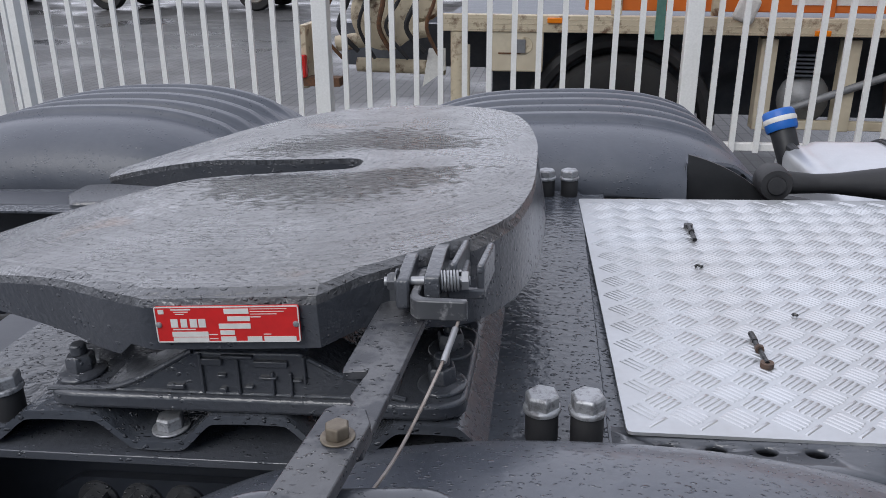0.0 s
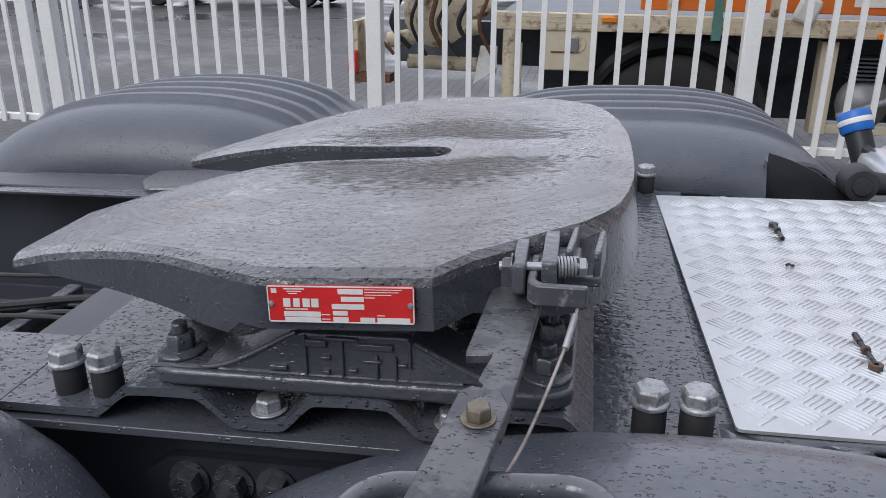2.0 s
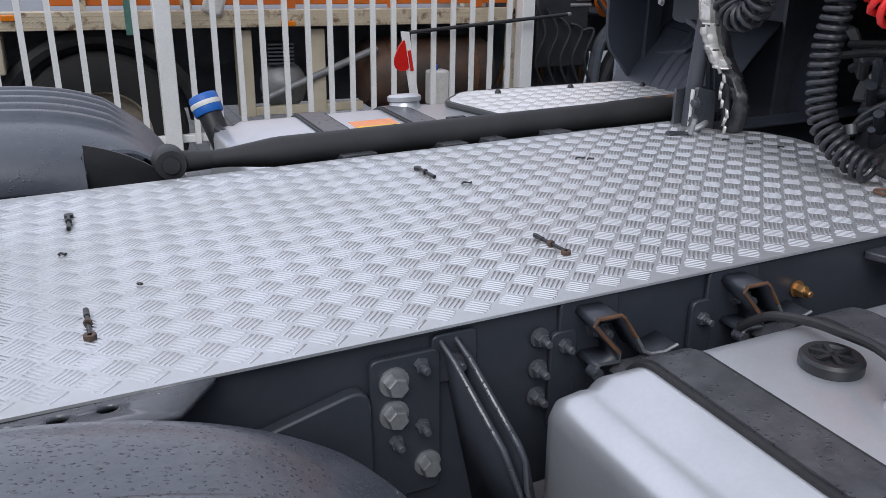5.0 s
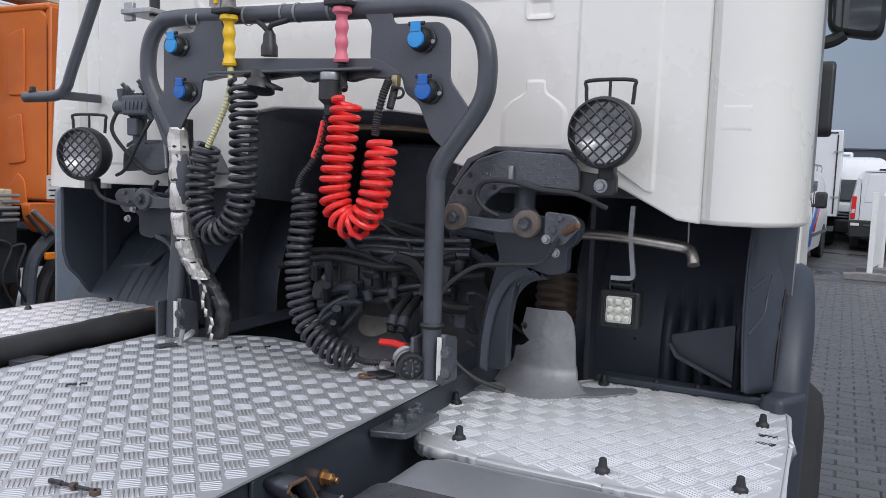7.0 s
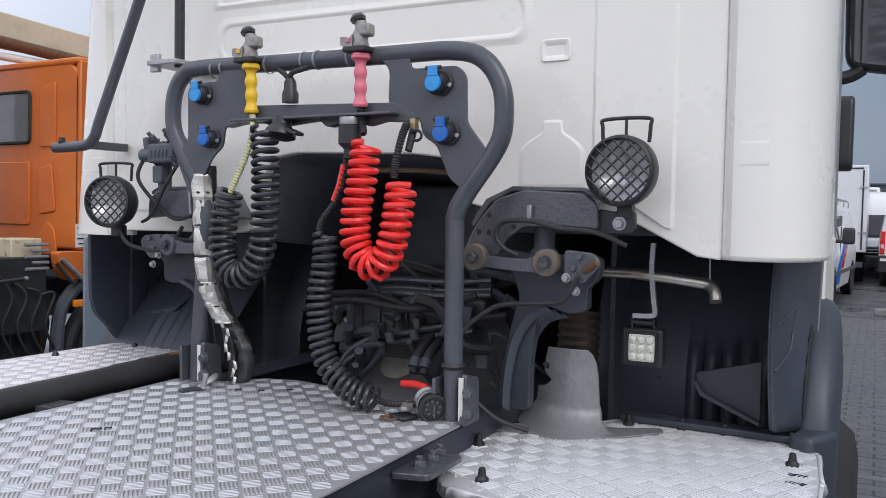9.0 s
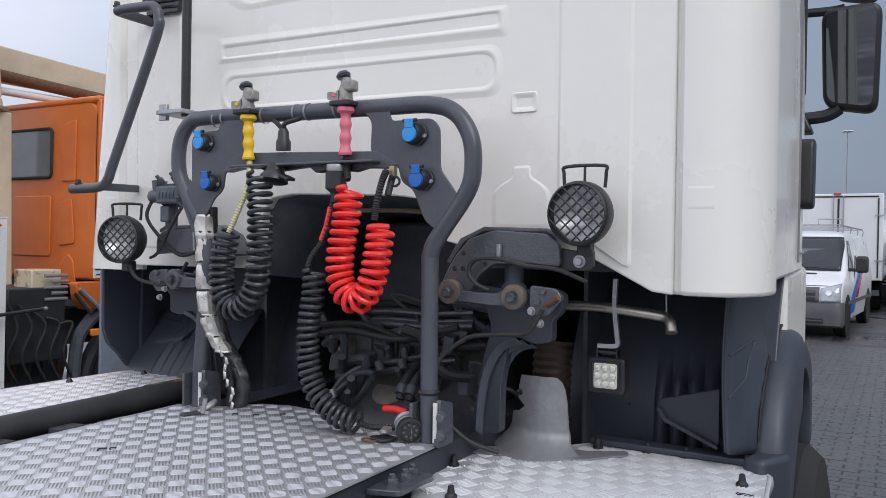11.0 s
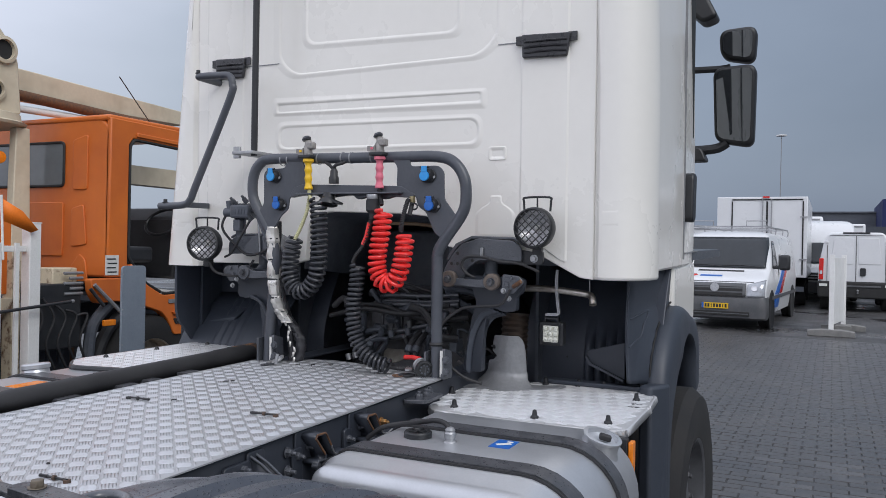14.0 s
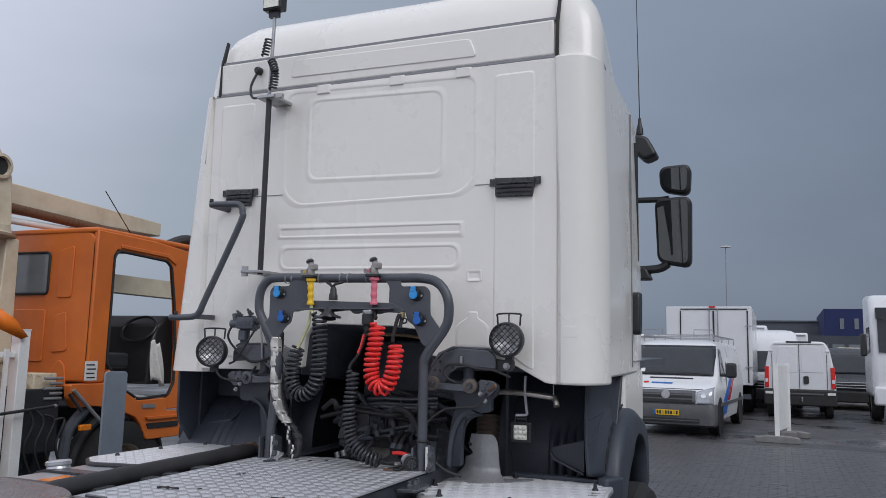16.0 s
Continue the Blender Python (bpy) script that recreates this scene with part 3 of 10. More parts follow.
# ---- chassis ----
def chassis():
    t = thing("truck_chassis", (0.5, YC, 0.0), "dark grey painted ladder frame of a tractor truck, wet with rain", "truck chassis")
    for s, y in ((1, 0.708), (-1, 1.472)):
        g = Geo()
        prof = [(y, 0.79), (y, 1.054), (y + s * 0.085, 1.054), (y + s * 0.085, 1.046), (y + s * 0.009, 1.046), (y + s * 0.009, 0.798), (y + s * 0.085, 0.798), (y + s * 0.085, 0.79)]
        g.prism(prof, -2.2, 3.9, "x")
        part("frame_rail", g, M_PAINT_DRY_SHADE, t, bevel=0.003)
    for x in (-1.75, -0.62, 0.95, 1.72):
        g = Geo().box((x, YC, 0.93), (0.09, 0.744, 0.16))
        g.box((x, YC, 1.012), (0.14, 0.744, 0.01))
        part("cross_member", g, M_PAINT_DRY_SHADE, t, bevel=0.004)
    # bolted plates and studs on the outer face of the near rail
    f = 0.707

    def plate(x0, x1, z0, z1):
        part("mounting_plate", Geo().prism(rect(x0, z0, x1, z1, 0.012), f - 0.009, f - 0.0005, "y"), M_PAINT_DRY_SHADE, t, bevel=0.002)
    plate(0.603, 0.692, 0.84, 1.035)
    plate(0.845, 0.885, 0.88, 1.02)
    plate(1.070, 1.108, 0.93, 1.02)
    for x, z, r in ((0.632, 1.004, 0.0138), (0.631, 0.961, 0.0138), (0.673, 0.881, 0.0130)):
        part("frame_bolt", Geo().hexbolt((x, f - 0.009, z), (0, -1, 0), r, 0.016), M_STEEL, t, "galvanised hexagon bolt")
    for x, z in ((0.666, 1.019), (0.667, 0.936), (0.633, 0.922), (0.864, 1.001), (0.830, 1.017), (0.829, 0.973), (0.828, 0.933), (1.089, 0.993), (0.712, 1.014)):
        part("frame_nut", Geo().hexbolt((x, f - 0.004, z), (0, -1, 0), 0.0098, 0.011, True, 0.013), M_PAINT, t)
    part("brass_fitting", Geo().hexbolt((1.274, f, 1.000), (0, -1, 0), 0.0098, 0.015, True, 0.010), surf("brass", (0.55, 0.32, 0.12), (0.35, 0.2, 0.1), rough=0.4, metal=0.8, big=40), t, "brass air fitting")
    LAYOUT[0] = REAR_RAIL
    for x in (-0.50, -0.444, -0.39):
        part("frame_bolt", Geo().hexbolt((x, f - 0.012, 0.935), (0, -1, 0), 0.019, 0.018), M_BARE, t)
    part("mounting_plate", Geo().prism(rounded([(-0.56, 0.85), (-0.30, 0.85), (-0.30, 0.965), (-0.52, 0.965), (-0.56, 0.94)], 0.01), f - 0.012, f - 0.0005, "y"), M_PAINT_DRY_SHADE, t)
    for x in (-0.56, -0.49, -0.37, -0.31):
        part("flange_nut", Geo().hexbolt((x, 0.745, 1.045), (0, 0, -1), 0.016, 0.016), M_PAINT_DRY_SHADE, t)
    LAYOUT[0] = PLAIN
    # folded gusset bracket that hangs from the rail
    for d in (0.0, 0.020):
        edge = [(0.693 + d, f - 0.001, 1.043), (0.699 + d, 0.675, 1.025), (0.719 + d, 0.590, 0.952), (0.724 + d, 0.585, 0.935), (0.737 + d * 0.5, 0.583, 0.897), (0.762 + d * 0.5, 0.583, 0.80)]
        g = Geo()
        g.add(edge + [(0.74 + d, f - 0.001, 0.80)], [(0, 6, 5, 4, 3, 2, 1)])
        part("gusset_bracket", g, M_PAINT_DRY_SHADE, t, solid=0.005)
        part("gusset_edge", Geo().tube(edge, 0.0032, 8), M_PAINT, t, "paler edge")
    part("gusset_foot", Geo().prism(rect(0.682, 0.985, 0.742, 1.050, 0.01), f - 0.006, f - 0.0005, "y"), M_PAINT_DRY_SHADE, t, bevel=0.002)
    part("gusset_bracket", Geo().prism(rounded([(0.44, 0.97), (0.600, 1.012), (0.603, 0.86), (0.52, 0.90)], 0.03), f - 0.02, f - 0.001, "y"), M_PAINT_DRY_SHADE, t, bevel=0.003)
    # air lines and cables between the rails
    LAYOUT[0] = REAR
    for k in range(9):
        y = 0.82 + 0.045 * k + 0.01 * math.sin(k * 2.3)
        z = 0.955 + 0.02 * math.sin(k * 1.7)
        part("air_line", Geo().tube(smooth([(-2.0, y, z), (-1.5, y + 0.03 * math.sin(k), z - 0.02), (-1.1, y - 0.03, z + 0.02 * math.cos(k * 3)), (-0.85, y + 0.03 * math.cos(k * 2), z + 0.015), (-0.62, y + 0.02, z - 0.03), (-0.45, y + 0.02, z - 0.06)], 6), 0.0045 if k % 3 else 0.0075, 8), M_RUBBER, t)
    part("line_clip", Geo().box((-1.0, 1.0, 0.93), (0.03, 0.42, 0.02)), M_CAST, t, bevel=0.003)
    part("corner_bracket", Geo().prism(rounded([(-0.99, 1.455), (-0.99, 1.53), (-0.80, 1.55), (-0.80, 1.42), (-0.95, 1.40)], 0.015), 1.030, 1.072, "z"), M_CAST, t, bevel=0.006)
    LAYOUT[0] = PLAIN
    # bolted lug between the deck sheets
    lug = part("frame_lug", Geo().prism(rounded([(1.42, 0.640), (1.55, 0.640), (1.55, 0.706), (1.40, 0.706)], 0.012), 1.028, 1.040, "z"), M_CAST, t, "small bolted lug", bevel=0.002)
    for x, y in ((1.445, 0.672), (1.485, 0.668), (1.525, 0.676)):
        part("lug_bolt", Geo().hexbolt((x, y, 1.040), (0, 0, 1), 0.011, 0.012, True, 0.008), M_CAST, lug)
    return t


def mounting_plate():
    t = thing("coupling_mounting_plate", (-0.28, YC, 1.05), "black corrugated steel mounting plate, wet with raindrops, on the frame", "mounting plate")
    top = [(-0.683, 1.060), (-0.575, 1.060), (-0.560, 1.063), (-0.532, 1.085), (-0.515, 1.090), (-0.456, 1.091), (-0.440, 1.087), (-0.412, 1.063), (-0.398, 1.059), (-0.360, 1.059), (-0.346, 1.064), (-0.322, 1.088), (-0.306, 1.093), (-0.246, 1.094), (-0.231, 1.089), (-0.209, 1.067), (-0.196, 1.063), (-0.160, 1.063), (-0.146, 1.068), (-0.126, 1.087), (-0.112, 1.091), (-0.070, 1.091), (-0.054, 1.087), (-0.032, 1.063), (-0.02, 1.060), (0.082, 1.0595), (0.098, 1.0535), (0.140, 1.0535)]
    fine = smooth([(a, 0, b) for a, b in top], 3)
    line = [(p.x, p.z) for p in fine]
    low = [(p[0], p[1] - 0.010) for p in line[::-1]]
    g = Geo()
    n = len(line)
    for y in (0.652, 1.53):
        g.v += [(a, y, b) for a, b in line] + [(a, y, b) for a, b in low]
    k = 2 * n
    for i in range(k):
        j = (i + 1) % k
        g.f.append((i, j, k + j, k + i))
    for i in range(n - 1):
        g.f.append((i, 2 * n - 1 - i, 2 * n - 2 - i, i + 1)[::-1])
        g.f.append((k + i, k + 2 * n - 1 - i, k + 2 * n - 2 - i, k + i + 1))
    part("corrugated_plate", g, M_WET, t)
    for s, y in ((1, 0.652), (-1, 1.53)):
        part("side_strip", Geo().prism([(-1.30, y), (-0.684, y), (-0.684, y + s * 0.155), (-1.30, y + s * 0.145)], 1.0545, 1.060, "z"), M_WET, t, bevel=0.001)
    part("flat_bar", Geo().box((-0.29, 0.70, 1.040), (0.80, 0.11, 0.010)), M_PAINT, t, bevel=0.001)
    part("flat_bar", Geo().box((-0.29, 1.48, 1.047), (0.76, 0.11, 0.010)), M_PAINT, t, bevel=0.001)
    # perforated wing that runs on under the deck sheet
    hole_x = (0.152, 0.200, 0.249, 0.297)
    out = rounded([(0.088, 0.652), (0.366, 0.648), (0.412, 0.705), (0.412, 0.72), (0.088, 0.72)], 0.004, 2)
    bm = bmesh.new()
    vs = [bm.verts.new((x, y, 1.054)) for x, y in out]
    es = [bm.edges.new((vs[i], vs[(i + 1) % len(vs)])) for i in range(len(vs))]
    for hx in hole_x:
        ring = [bm.verts.new((hx + 0.0115 * math.cos(a), 0.688 + 0.0085 * math.sin(a), 1.054)) for a in [2 * math.pi * i / 16 for i in range(16)]]
        es += [bm.edges.new((ring[i], ring[(i + 1) % 16])) for i in range(16)]
    bmesh.ops.triangle_fill(bm, use_beauty=True, edges=es)
    bmesh.ops.recalc_face_normals(bm, faces=bm.faces)
    g = Geo()
    bm.verts.index_update()
    up = sum(fc.normal.z for fc in bm.faces) > 0
    g.add([v.co[:] for v in bm.verts], [tuple(v.index for v in (fc.verts if up else list(fc.verts)[::-1])) for fc in bm.faces])
    bm.free()
    part("perforated_wing", g, M_PAINT, t, solid=0.007)
    for y in (0.688, 1.507):
        for x in (-0.618, -0.571, 0.024, 0.070):
            sl = part("bolt_sleeve", Geo().lathe((x, y, 1.058), (0, 0, 1), [(0.0165, 0), (0.017, 0.004), (0.017, 0.031), (0.0155, 0.034)], 24), M_RUBBER, t)
            part("bolt_head", Geo().lathe((x, y, 1.092), (0, 0, 1), [(0.0195, 0), (0.0195, 0.004), (0.0175, 0.006)], 24).hexbolt((x, y, 1.097), (0, 0, 1), 0.0180, 0.0145, False), M_BOLT, sl, "galvanised hexagon head", bevel=0.0008)
    for x in (-0.374, -0.174):
        part("bolt_head", Geo().hexbolt((x, 0.676, 1.0605), (0, 0, 1), 0.0150, 0.0135), M_BOLT, t, "bolt head with flaking paint", bevel=0.0008)
    return t


# ---- fifth wheel ----
FW_Y = 1.062


def fifth_wheel():
    t = thing("fifth_wheel", (-0.3, FW_Y, 1.09), "dark grey cast fifth wheel coupling, greasy and wet with rain", "fifth wheel")

    def tip(g):
        """The coupling rests tail down on its bearings."""
        g.v = [(x, y, z + 0.036 * (x + 0.27) + 0.002) for x, y, z in g.v]
        return g

    outer_pts = [(-0.722, 0.300), (-0.716, 0.314), (-0.66, 0.326), (-0.58, 0.355), (-0.506, 0.384), (-0.45, 0.405), (-0.40, 0.428), (-0.345, 0.450), (-0.27, 0.450), (-0.180, 0.448), (-0.150, 0.408), (-0.100, 0.367), (-0.048, 0.324), (-0.027, 0.295), (-0.012, 0.264), (-0.002, 0.225), (0.006, 0.175), (0.009, 0.125), (0.010, 0.06), (0.010, 0.012)]

    far_pts = [(-0.722, 0.185), (-0.64, 0.212), (-0.555, 0.258), (-0.483, 0.318), (-0.400, 0.386), (-0.340, 0.412), (-0.281, 0.418), (-0.187, 0.407), (-0.104, 0.367), (-0.050, 0.318), (-0.033, 0.290), (-0.015, 0.237), (0.002, 0.155), (0.009, 0.07), (0.010, 0.012)]

    def outer(x, side):
        pts = outer_pts if side < 0 else far_pts
        for (xa, ya), (xb, yb) in zip(pts, pts[1:]):
            if x <= xb:
                s = max(0.0, (x - xa) / (xb - xa))
                return ya + (yb - ya) * s
        return 0.012

    def inner(x):
        if x > -0.242:
            return 0.0
        if x > -0.27:
            return 0.030 * math.sqrt(max(0.0, 1 - ((x + 0.27) / 0.028) ** 2))
        if x > -0.42:
            return 0.030 + 0.012 * ((-0.27 - x) / 0.15)
        return 0.042 + (0.132 - 0.042) * ((-0.42 - x) / 0.302) ** 1.25

    def top(x):
        if x > -0.46:
            return 1.245
        s = (-0.46 - x) / 0.262
        return 1.245 - 0.043 * s ** 1.5

    xs = sorted(set([p[0] for p in outer_pts] + [-0.722 + 0.732 * i / 44 for i in range(45)] + [-0.27 + 0.028 * math.sin(math.pi / 2 * i / 8) for i in range(9)]))
    xs = [x for x in xs if -0.722 <= x <= 0.0101]
    rows = 9
    g = Geo()
    for side in (-1, 1):
        base = len(g.v)
        for x in xs:
            a, b, z = inner(x), outer(x, side), top(x)
            for j in range(rows + 1):
                s = j / rows
                y = a + (b - 0.012 - a) * s
                g.v.append((x, FW_Y + side * y, z - (0.004 if (j == 0 and a > 0) else 0)))
            g.v.append((x - (0.004 if x > -0.1 else 0), FW_Y + side * (b - 0.002), z - 0.006))
            skirt = 0.058 if x < -0.15 else 0.058 + 0.03 * min(1, (x + 0.15) / 0.08)
            if x < -0.38:
                skirt = 0.016 + 0.056 * min(1.0, (x + 0.722) / 0.30) ** 0.8
            g.v.append((x, FW_Y + side * b, z - 0.014))
            out = max(0.0, min(1.0, (x + 0.16) / 0.12))
            g.v.append((x + 0.014 * out * (1 - min(1.0, b / 0.5)), FW_Y + side * (b - 0.004 + 0.010 * out), z - skirt))
            g.v.append((x, FW_Y + side * (a + 0.004), z - min(0.05, skirt * 0.9)))
            g.v.append((x, FW_Y + side * a, z - 0.012))
        w = rows + 6
        for i in range(len(xs) - 1):
            for j in range(w):
                j2 = (j + 1) % w
                q = (base + i * w + j, base + i * w + j2, base + (i + 1) * w + j2, base + (i + 1) * w + j)
                g.f.append(q if side < 0 else q[::-1])
        for i in (0, len(xs) - 1):
            ring = tuple(base + i * w + j for j in range(w))
            g.f.append(ring if (i == 0) == (side > 0) else ring[::-1])
    face_up, skirt_g = Geo(), Geo()
    low = [top(v[0]) - 0.0145 for v in g.v]
    tilted = tip(Geo().add(g.v, [])).v
    face_up.v, skirt_g.v = tilted, tilted
    for q in g.f:
        flat = len(q) == 4 and max(abs(g.v[a][2] - g.v[b][2]) for a, b in zip(q, q[1:])) < 0.012 and min(g.v[k][2] - low[k] for k in q) > 0
        (face_up if flat else skirt_g).f.append(q)
    top_part = part("top_plate", face_up, M_FIFTH, t, "worn grey cast top plate with black grease ring", angle=28)
    part("skirt", skirt_g, M_CAST, top_part, "smooth painted skirt", angle=28)
    # underside ribs and lock housing
    part("lock_housing", Geo().prism(rounded([(-0.24, FW_Y - 0.14), (-0.05, FW_Y - 0.12), (-0.05, FW_Y + 0.12), (-0.24, FW_Y + 0.14)], 0.03), 1.135, 1.20, "z"), M_CAST, t, bevel=0.004)
    def bearing(side, front):
        """A cast bearing bracket: a broad foot, a stepped face with raised bars, and its four nuts."""
        def Y(d):
            return front + side * d
        foot = [(-0.496, Y(0.006)), (-0.47, Y(0.0)), (-0.075, Y(0.0)), (-0.052, Y(0.012)), (-0.050, Y(0.165)), (-0.090, Y(0.178)), (-0.20, Y(0.11)), (-0.36, Y(0.11)), (-0.47, Y(0.178)), (-0.524, Y(0.17)), (-0.528, Y(0.150))]
        ft = part("pedestal_foot", Geo().prism(rounded(foot, 0.02, 5), 1.0945, 1.1125, "z"), M_CAST, t, bevel=0.004, seg=3)
        face = [(-0.440, 1.1128), (-0.405, 1.121), (-0.372, 1.137), (-0.340, 1.155), (-0.332, 1.160), (-0.216, 1.161), (-0.208, 1.154), (-0.165, 1.131), (-0.138, 1.1195), (-0.120, 1.1128)]
        ped = part("pedestal", Geo().prism(face, Y(0.008), Y(0.075), "y"), M_CAST, t, bevel=0.004, seg=3)
        part("bearing_block", Geo().prism(rounded([(-0.330, 1.150), (-0.214, 1.150), (-0.205, 1.192), (-0.338, 1.192)], 0.006), Y(0.016), Y(0.075), "y"), M_CAST, t, bevel=0.004)
        for run in (((-0.497, 1.1125), (-0.438, 1.1145), (-0.405, 1.122), (-0.372, 1.138), (-0.340, 1.156), (-0.331, 1.160)), ((-0.209, 1.155), (-0.165, 1.132), (-0.138, 1.1205), (-0.112, 1.1135))):
            part("rim_rib", Geo().tube(smooth([(x, Y(0.008), z) for x, z in run], 4), 0.0030, 8), M_CAST, ped)
        part("base_rib", Geo().tube([(-0.42, Y(0.0085), 1.1135), (-0.16, Y(0.0085), 1.1135)], 0.0026, 8), M_CAST, ped)
        for x, z0, z1 in ((-0.3225, 1.114, 1.158), (-0.2835, 1.114, 1.155), (-0.2475, 1.114, 1.140), (-0.2285, 1.114, 1.140), (-0.2135, 1.128, 1.158)):
            part("raised_bar", Geo().box((x, Y(0.007), (z0 + z1) / 2), (0.0032, 0.005, z1 - z0)), M_CAST, ped, bevel=0.001)
        for x, z, w, h in ((-0.352, 1.121, 0.019, 0.0050), (-0.301, 1.135, 0.010, 0.0035), (-0.301, 1.119, 0.008, 0.0050), (-0.273, 1.123, 0.010, 0.0035), (-0.252, 1.134, 0.019, 0.0030), (-0.221, 1.132, 0.010, 0.0030), (-0.310, 1.1505, 0.022, 0.0075), (-0.248, 1.1495, 0.036, 0.0070), (-0.283, 1.156, 0.034, 0.0040)):
            part("raised_bar", Geo().box((x, Y(0.0065), z), (w, 0.006, h)), M_CAST, ped, bevel=0.0012)
        for x, d in ((-0.478, 0.040), (-0.486, 0.130), (-0.079, 0.040), (-0.079, 0.112)):
            nut = Geo().lathe((x, Y(d), 1.1125), (0, 0, 1), [(0.026, 0), (0.026, 0.003), (0.021, 0.006)], 24)
            nut.hexbolt((x, Y(d), 1.1185), (0, 0, 1), 0.0155, 0.017, False, 0.012)
            part("pedestal_nut", nut, M_CAST, ft, bevel=0.0008)
    bearing(1, FW_Y - 0.408)
    bearing(-1, FW_Y + 0.408)
    # type plate on the near flank
    y0 = FW_Y - 0.4505
    tp = part("type_plate", tip(Geo().prism(rect(-0.334, 1.1975, -0.1955, 1.2330, 0.003), y0 - 0.0018, y0 + 0.0002, "y")), M_REDPLATE, t, "red type plate with white fields")
    yy = y0 - 0.0018
    # fields, rules and letters as plain bars: left, right, low, high in hundredths of the plate
    for a, b, lo, hi in ((12, 26, 90, 93), (14, 24, 84, 86), (15, 21, 78, 80), (12, 28, 35, 38), (11, 36.5, 16, 30), (11.5, 36.5, 3.5, 14), (49, 66, 79, 93), (51, 66.5, 59, 72), (44.5, 66.5, 38, 52), (45, 55, 21, 33), (45, 55.5, 3, 16), (63.5, 73.5, 3.5, 16), (75, 97, 3.5, 16), (67, 92, 91, 92.5), (67, 90, 84, 85.5), (67, 85, 77, 78.5), (67, 74, 69, 71), (3, 7, 80, 92), (37, 43, 21, 23), (37, 43, 9, 11), (75, 80, 21, 23)):
        cx, w, cz, h = -0.334 + 0.1385 * (a + b) / 200, 0.1385 * (b - a) / 100, 1.1975 + 0.0355 * (lo + hi) / 200, 0.0355 * (hi - lo) / 100
        part("printed_field", tip(Geo().box((cx, yy - 0.0002, cz), (w, 0.0004, h))), M_LABEL, tp)
    for x, z, w, h in ((-0.2648, 1.1981, 0.136, 0.0011), (-0.2648, 1.2324, 0.136, 0.0011), (-0.3333, 1.2152, 0.0011, 0.033), (-0.1962, 1.2152, 0.0011, 0.033)):
        part("printed_border", tip(Geo().box((x, yy - 0.0002, z), (w, 0.0004, h))), M_LABEL, tp)
    for a, b in ((11, 16), (18, 22.5), (24.5, 29.5), (30.5, 35.5)):
        part("printed_mark", tip(Geo().box((-0.334 + 0.1385 * (a + b) / 200, yy - 0.0002, 1.2166), (0.1385 * (b - a) / 100, 0.0004, 0.0082))), M_LABEL, tp)
    for x in (-0.3305, -0.1990):
        part("rivet", tip(Geo().lathe((x, yy, 1.2152), (0, -1, 0), [(0.0030, 0), (0.0026, 0.0012), (0.0012, 0.0016)], 14)), M_STEEL, tp)
    # operating lever: notched bar, then the handle bar with a round-bar loop
    zl = 1.2135
    notched = [(-0.132, 0.700), (-0.084, 0.690), (-0.085, 0.640), (-0.098, 0.44), (-0.115, 0.43), (-0.128, 0.45), (-0.122, 0.480), (-0.119, 0.500), (-0.1235, 0.506), (-0.1225, 0.516), (-0.117, 0.545), (-0.1385, 0.541), (-0.1395, 0.548)]
    part("release_lever", Geo().prism(notched, zl - 0.008, zl, "z"), M_BARE, t, "worn notched steel bar", bevel=0.001)
    hb = [(-0.132, 0.470), (-0.124, 0.478), (-0.102, 0.472), (-0.095, 0.455), (-0.122, 0.225), (-0.160, 0.225)]
    part("handle_bar", Geo().prism(hb, zl + 0.001, zl + 0.012, "z"), M_BARE, t, "worn flat steel handle bar", bevel=0.001)
    part("lever_bolt", Geo().hexbolt((-0.1135, 0.437, zl + 0.012), (0, 0, 1), 0.0090, 0.009), M_OLDBOLT, t, "rusty bolt", bevel=0.0006)
    loop = []
    for i in range(48):
        a = 2 * math.pi * i / 48
        cx = 0.048 if math.cos(a) > 0 else -0.048
        loop.append((-0.107 + cx + 0.034 * math.cos(a), 0.375 + 0.034 * math.sin(a) + 0.1 * (cx + 0.034 * math.cos(a)), zl - 0.017))
    part("handle_loop", Geo().tube(loop, 0.0085, 12, True), M_PAINT, t, "grey round-bar handle loop")
    hook = [(-0.158, 0.245), (-0.160, 0.222), (-0.148, 0.208), (-0.134, 0.212), (-0.132, 0.235)]
    part("snap_hook", Geo().tube(smooth([(x, y, zl + 0.014) for x, y in hook], 6, True), 0.003, 8, True), M_CAST, t)
    part("rope_loop", Geo().tube(smooth([(-0.150, 0.215, zl + 0.012), (-0.128, 0.190, zl + 0.016), (-0.105, 0.170, zl + 0.012), (-0.120, 0.150, zl + 0.004), (-0.150, 0.165, zl + 0.006)], 6, True), 0.006, 8, True), M_DEBRIS, t, "brown rope loop")
    # lock catch with spring on the flank
    part("catch_block", Geo().prism(rounded([(-0.150, 1.200), (-0.052, 1.204), (-0.050, 1.240), (-0.150, 1.236)], 0.006), 0.674, 0.720, "y"), M_CAST, t, bevel=0.004)
    part("catch_finger", Geo().prism(rounded([(0.638, 1.222), (0.700, 1.215), (0.715, 1.250), (0.690, 1.254), (0.640, 1.250)], 0.004), -0.1125, -0.1000, "x"), M_CAST, t, bevel=0.002)
    part("catch_finger", Geo().prism(rounded([(0.640, 1.232), (0.705, 1.222), (0.730, 1.252), (0.700, 1.257), (0.642, 1.253)], 0.004), -0.0860, -0.0720, "x"), M_CAST, t, bevel=0.002)
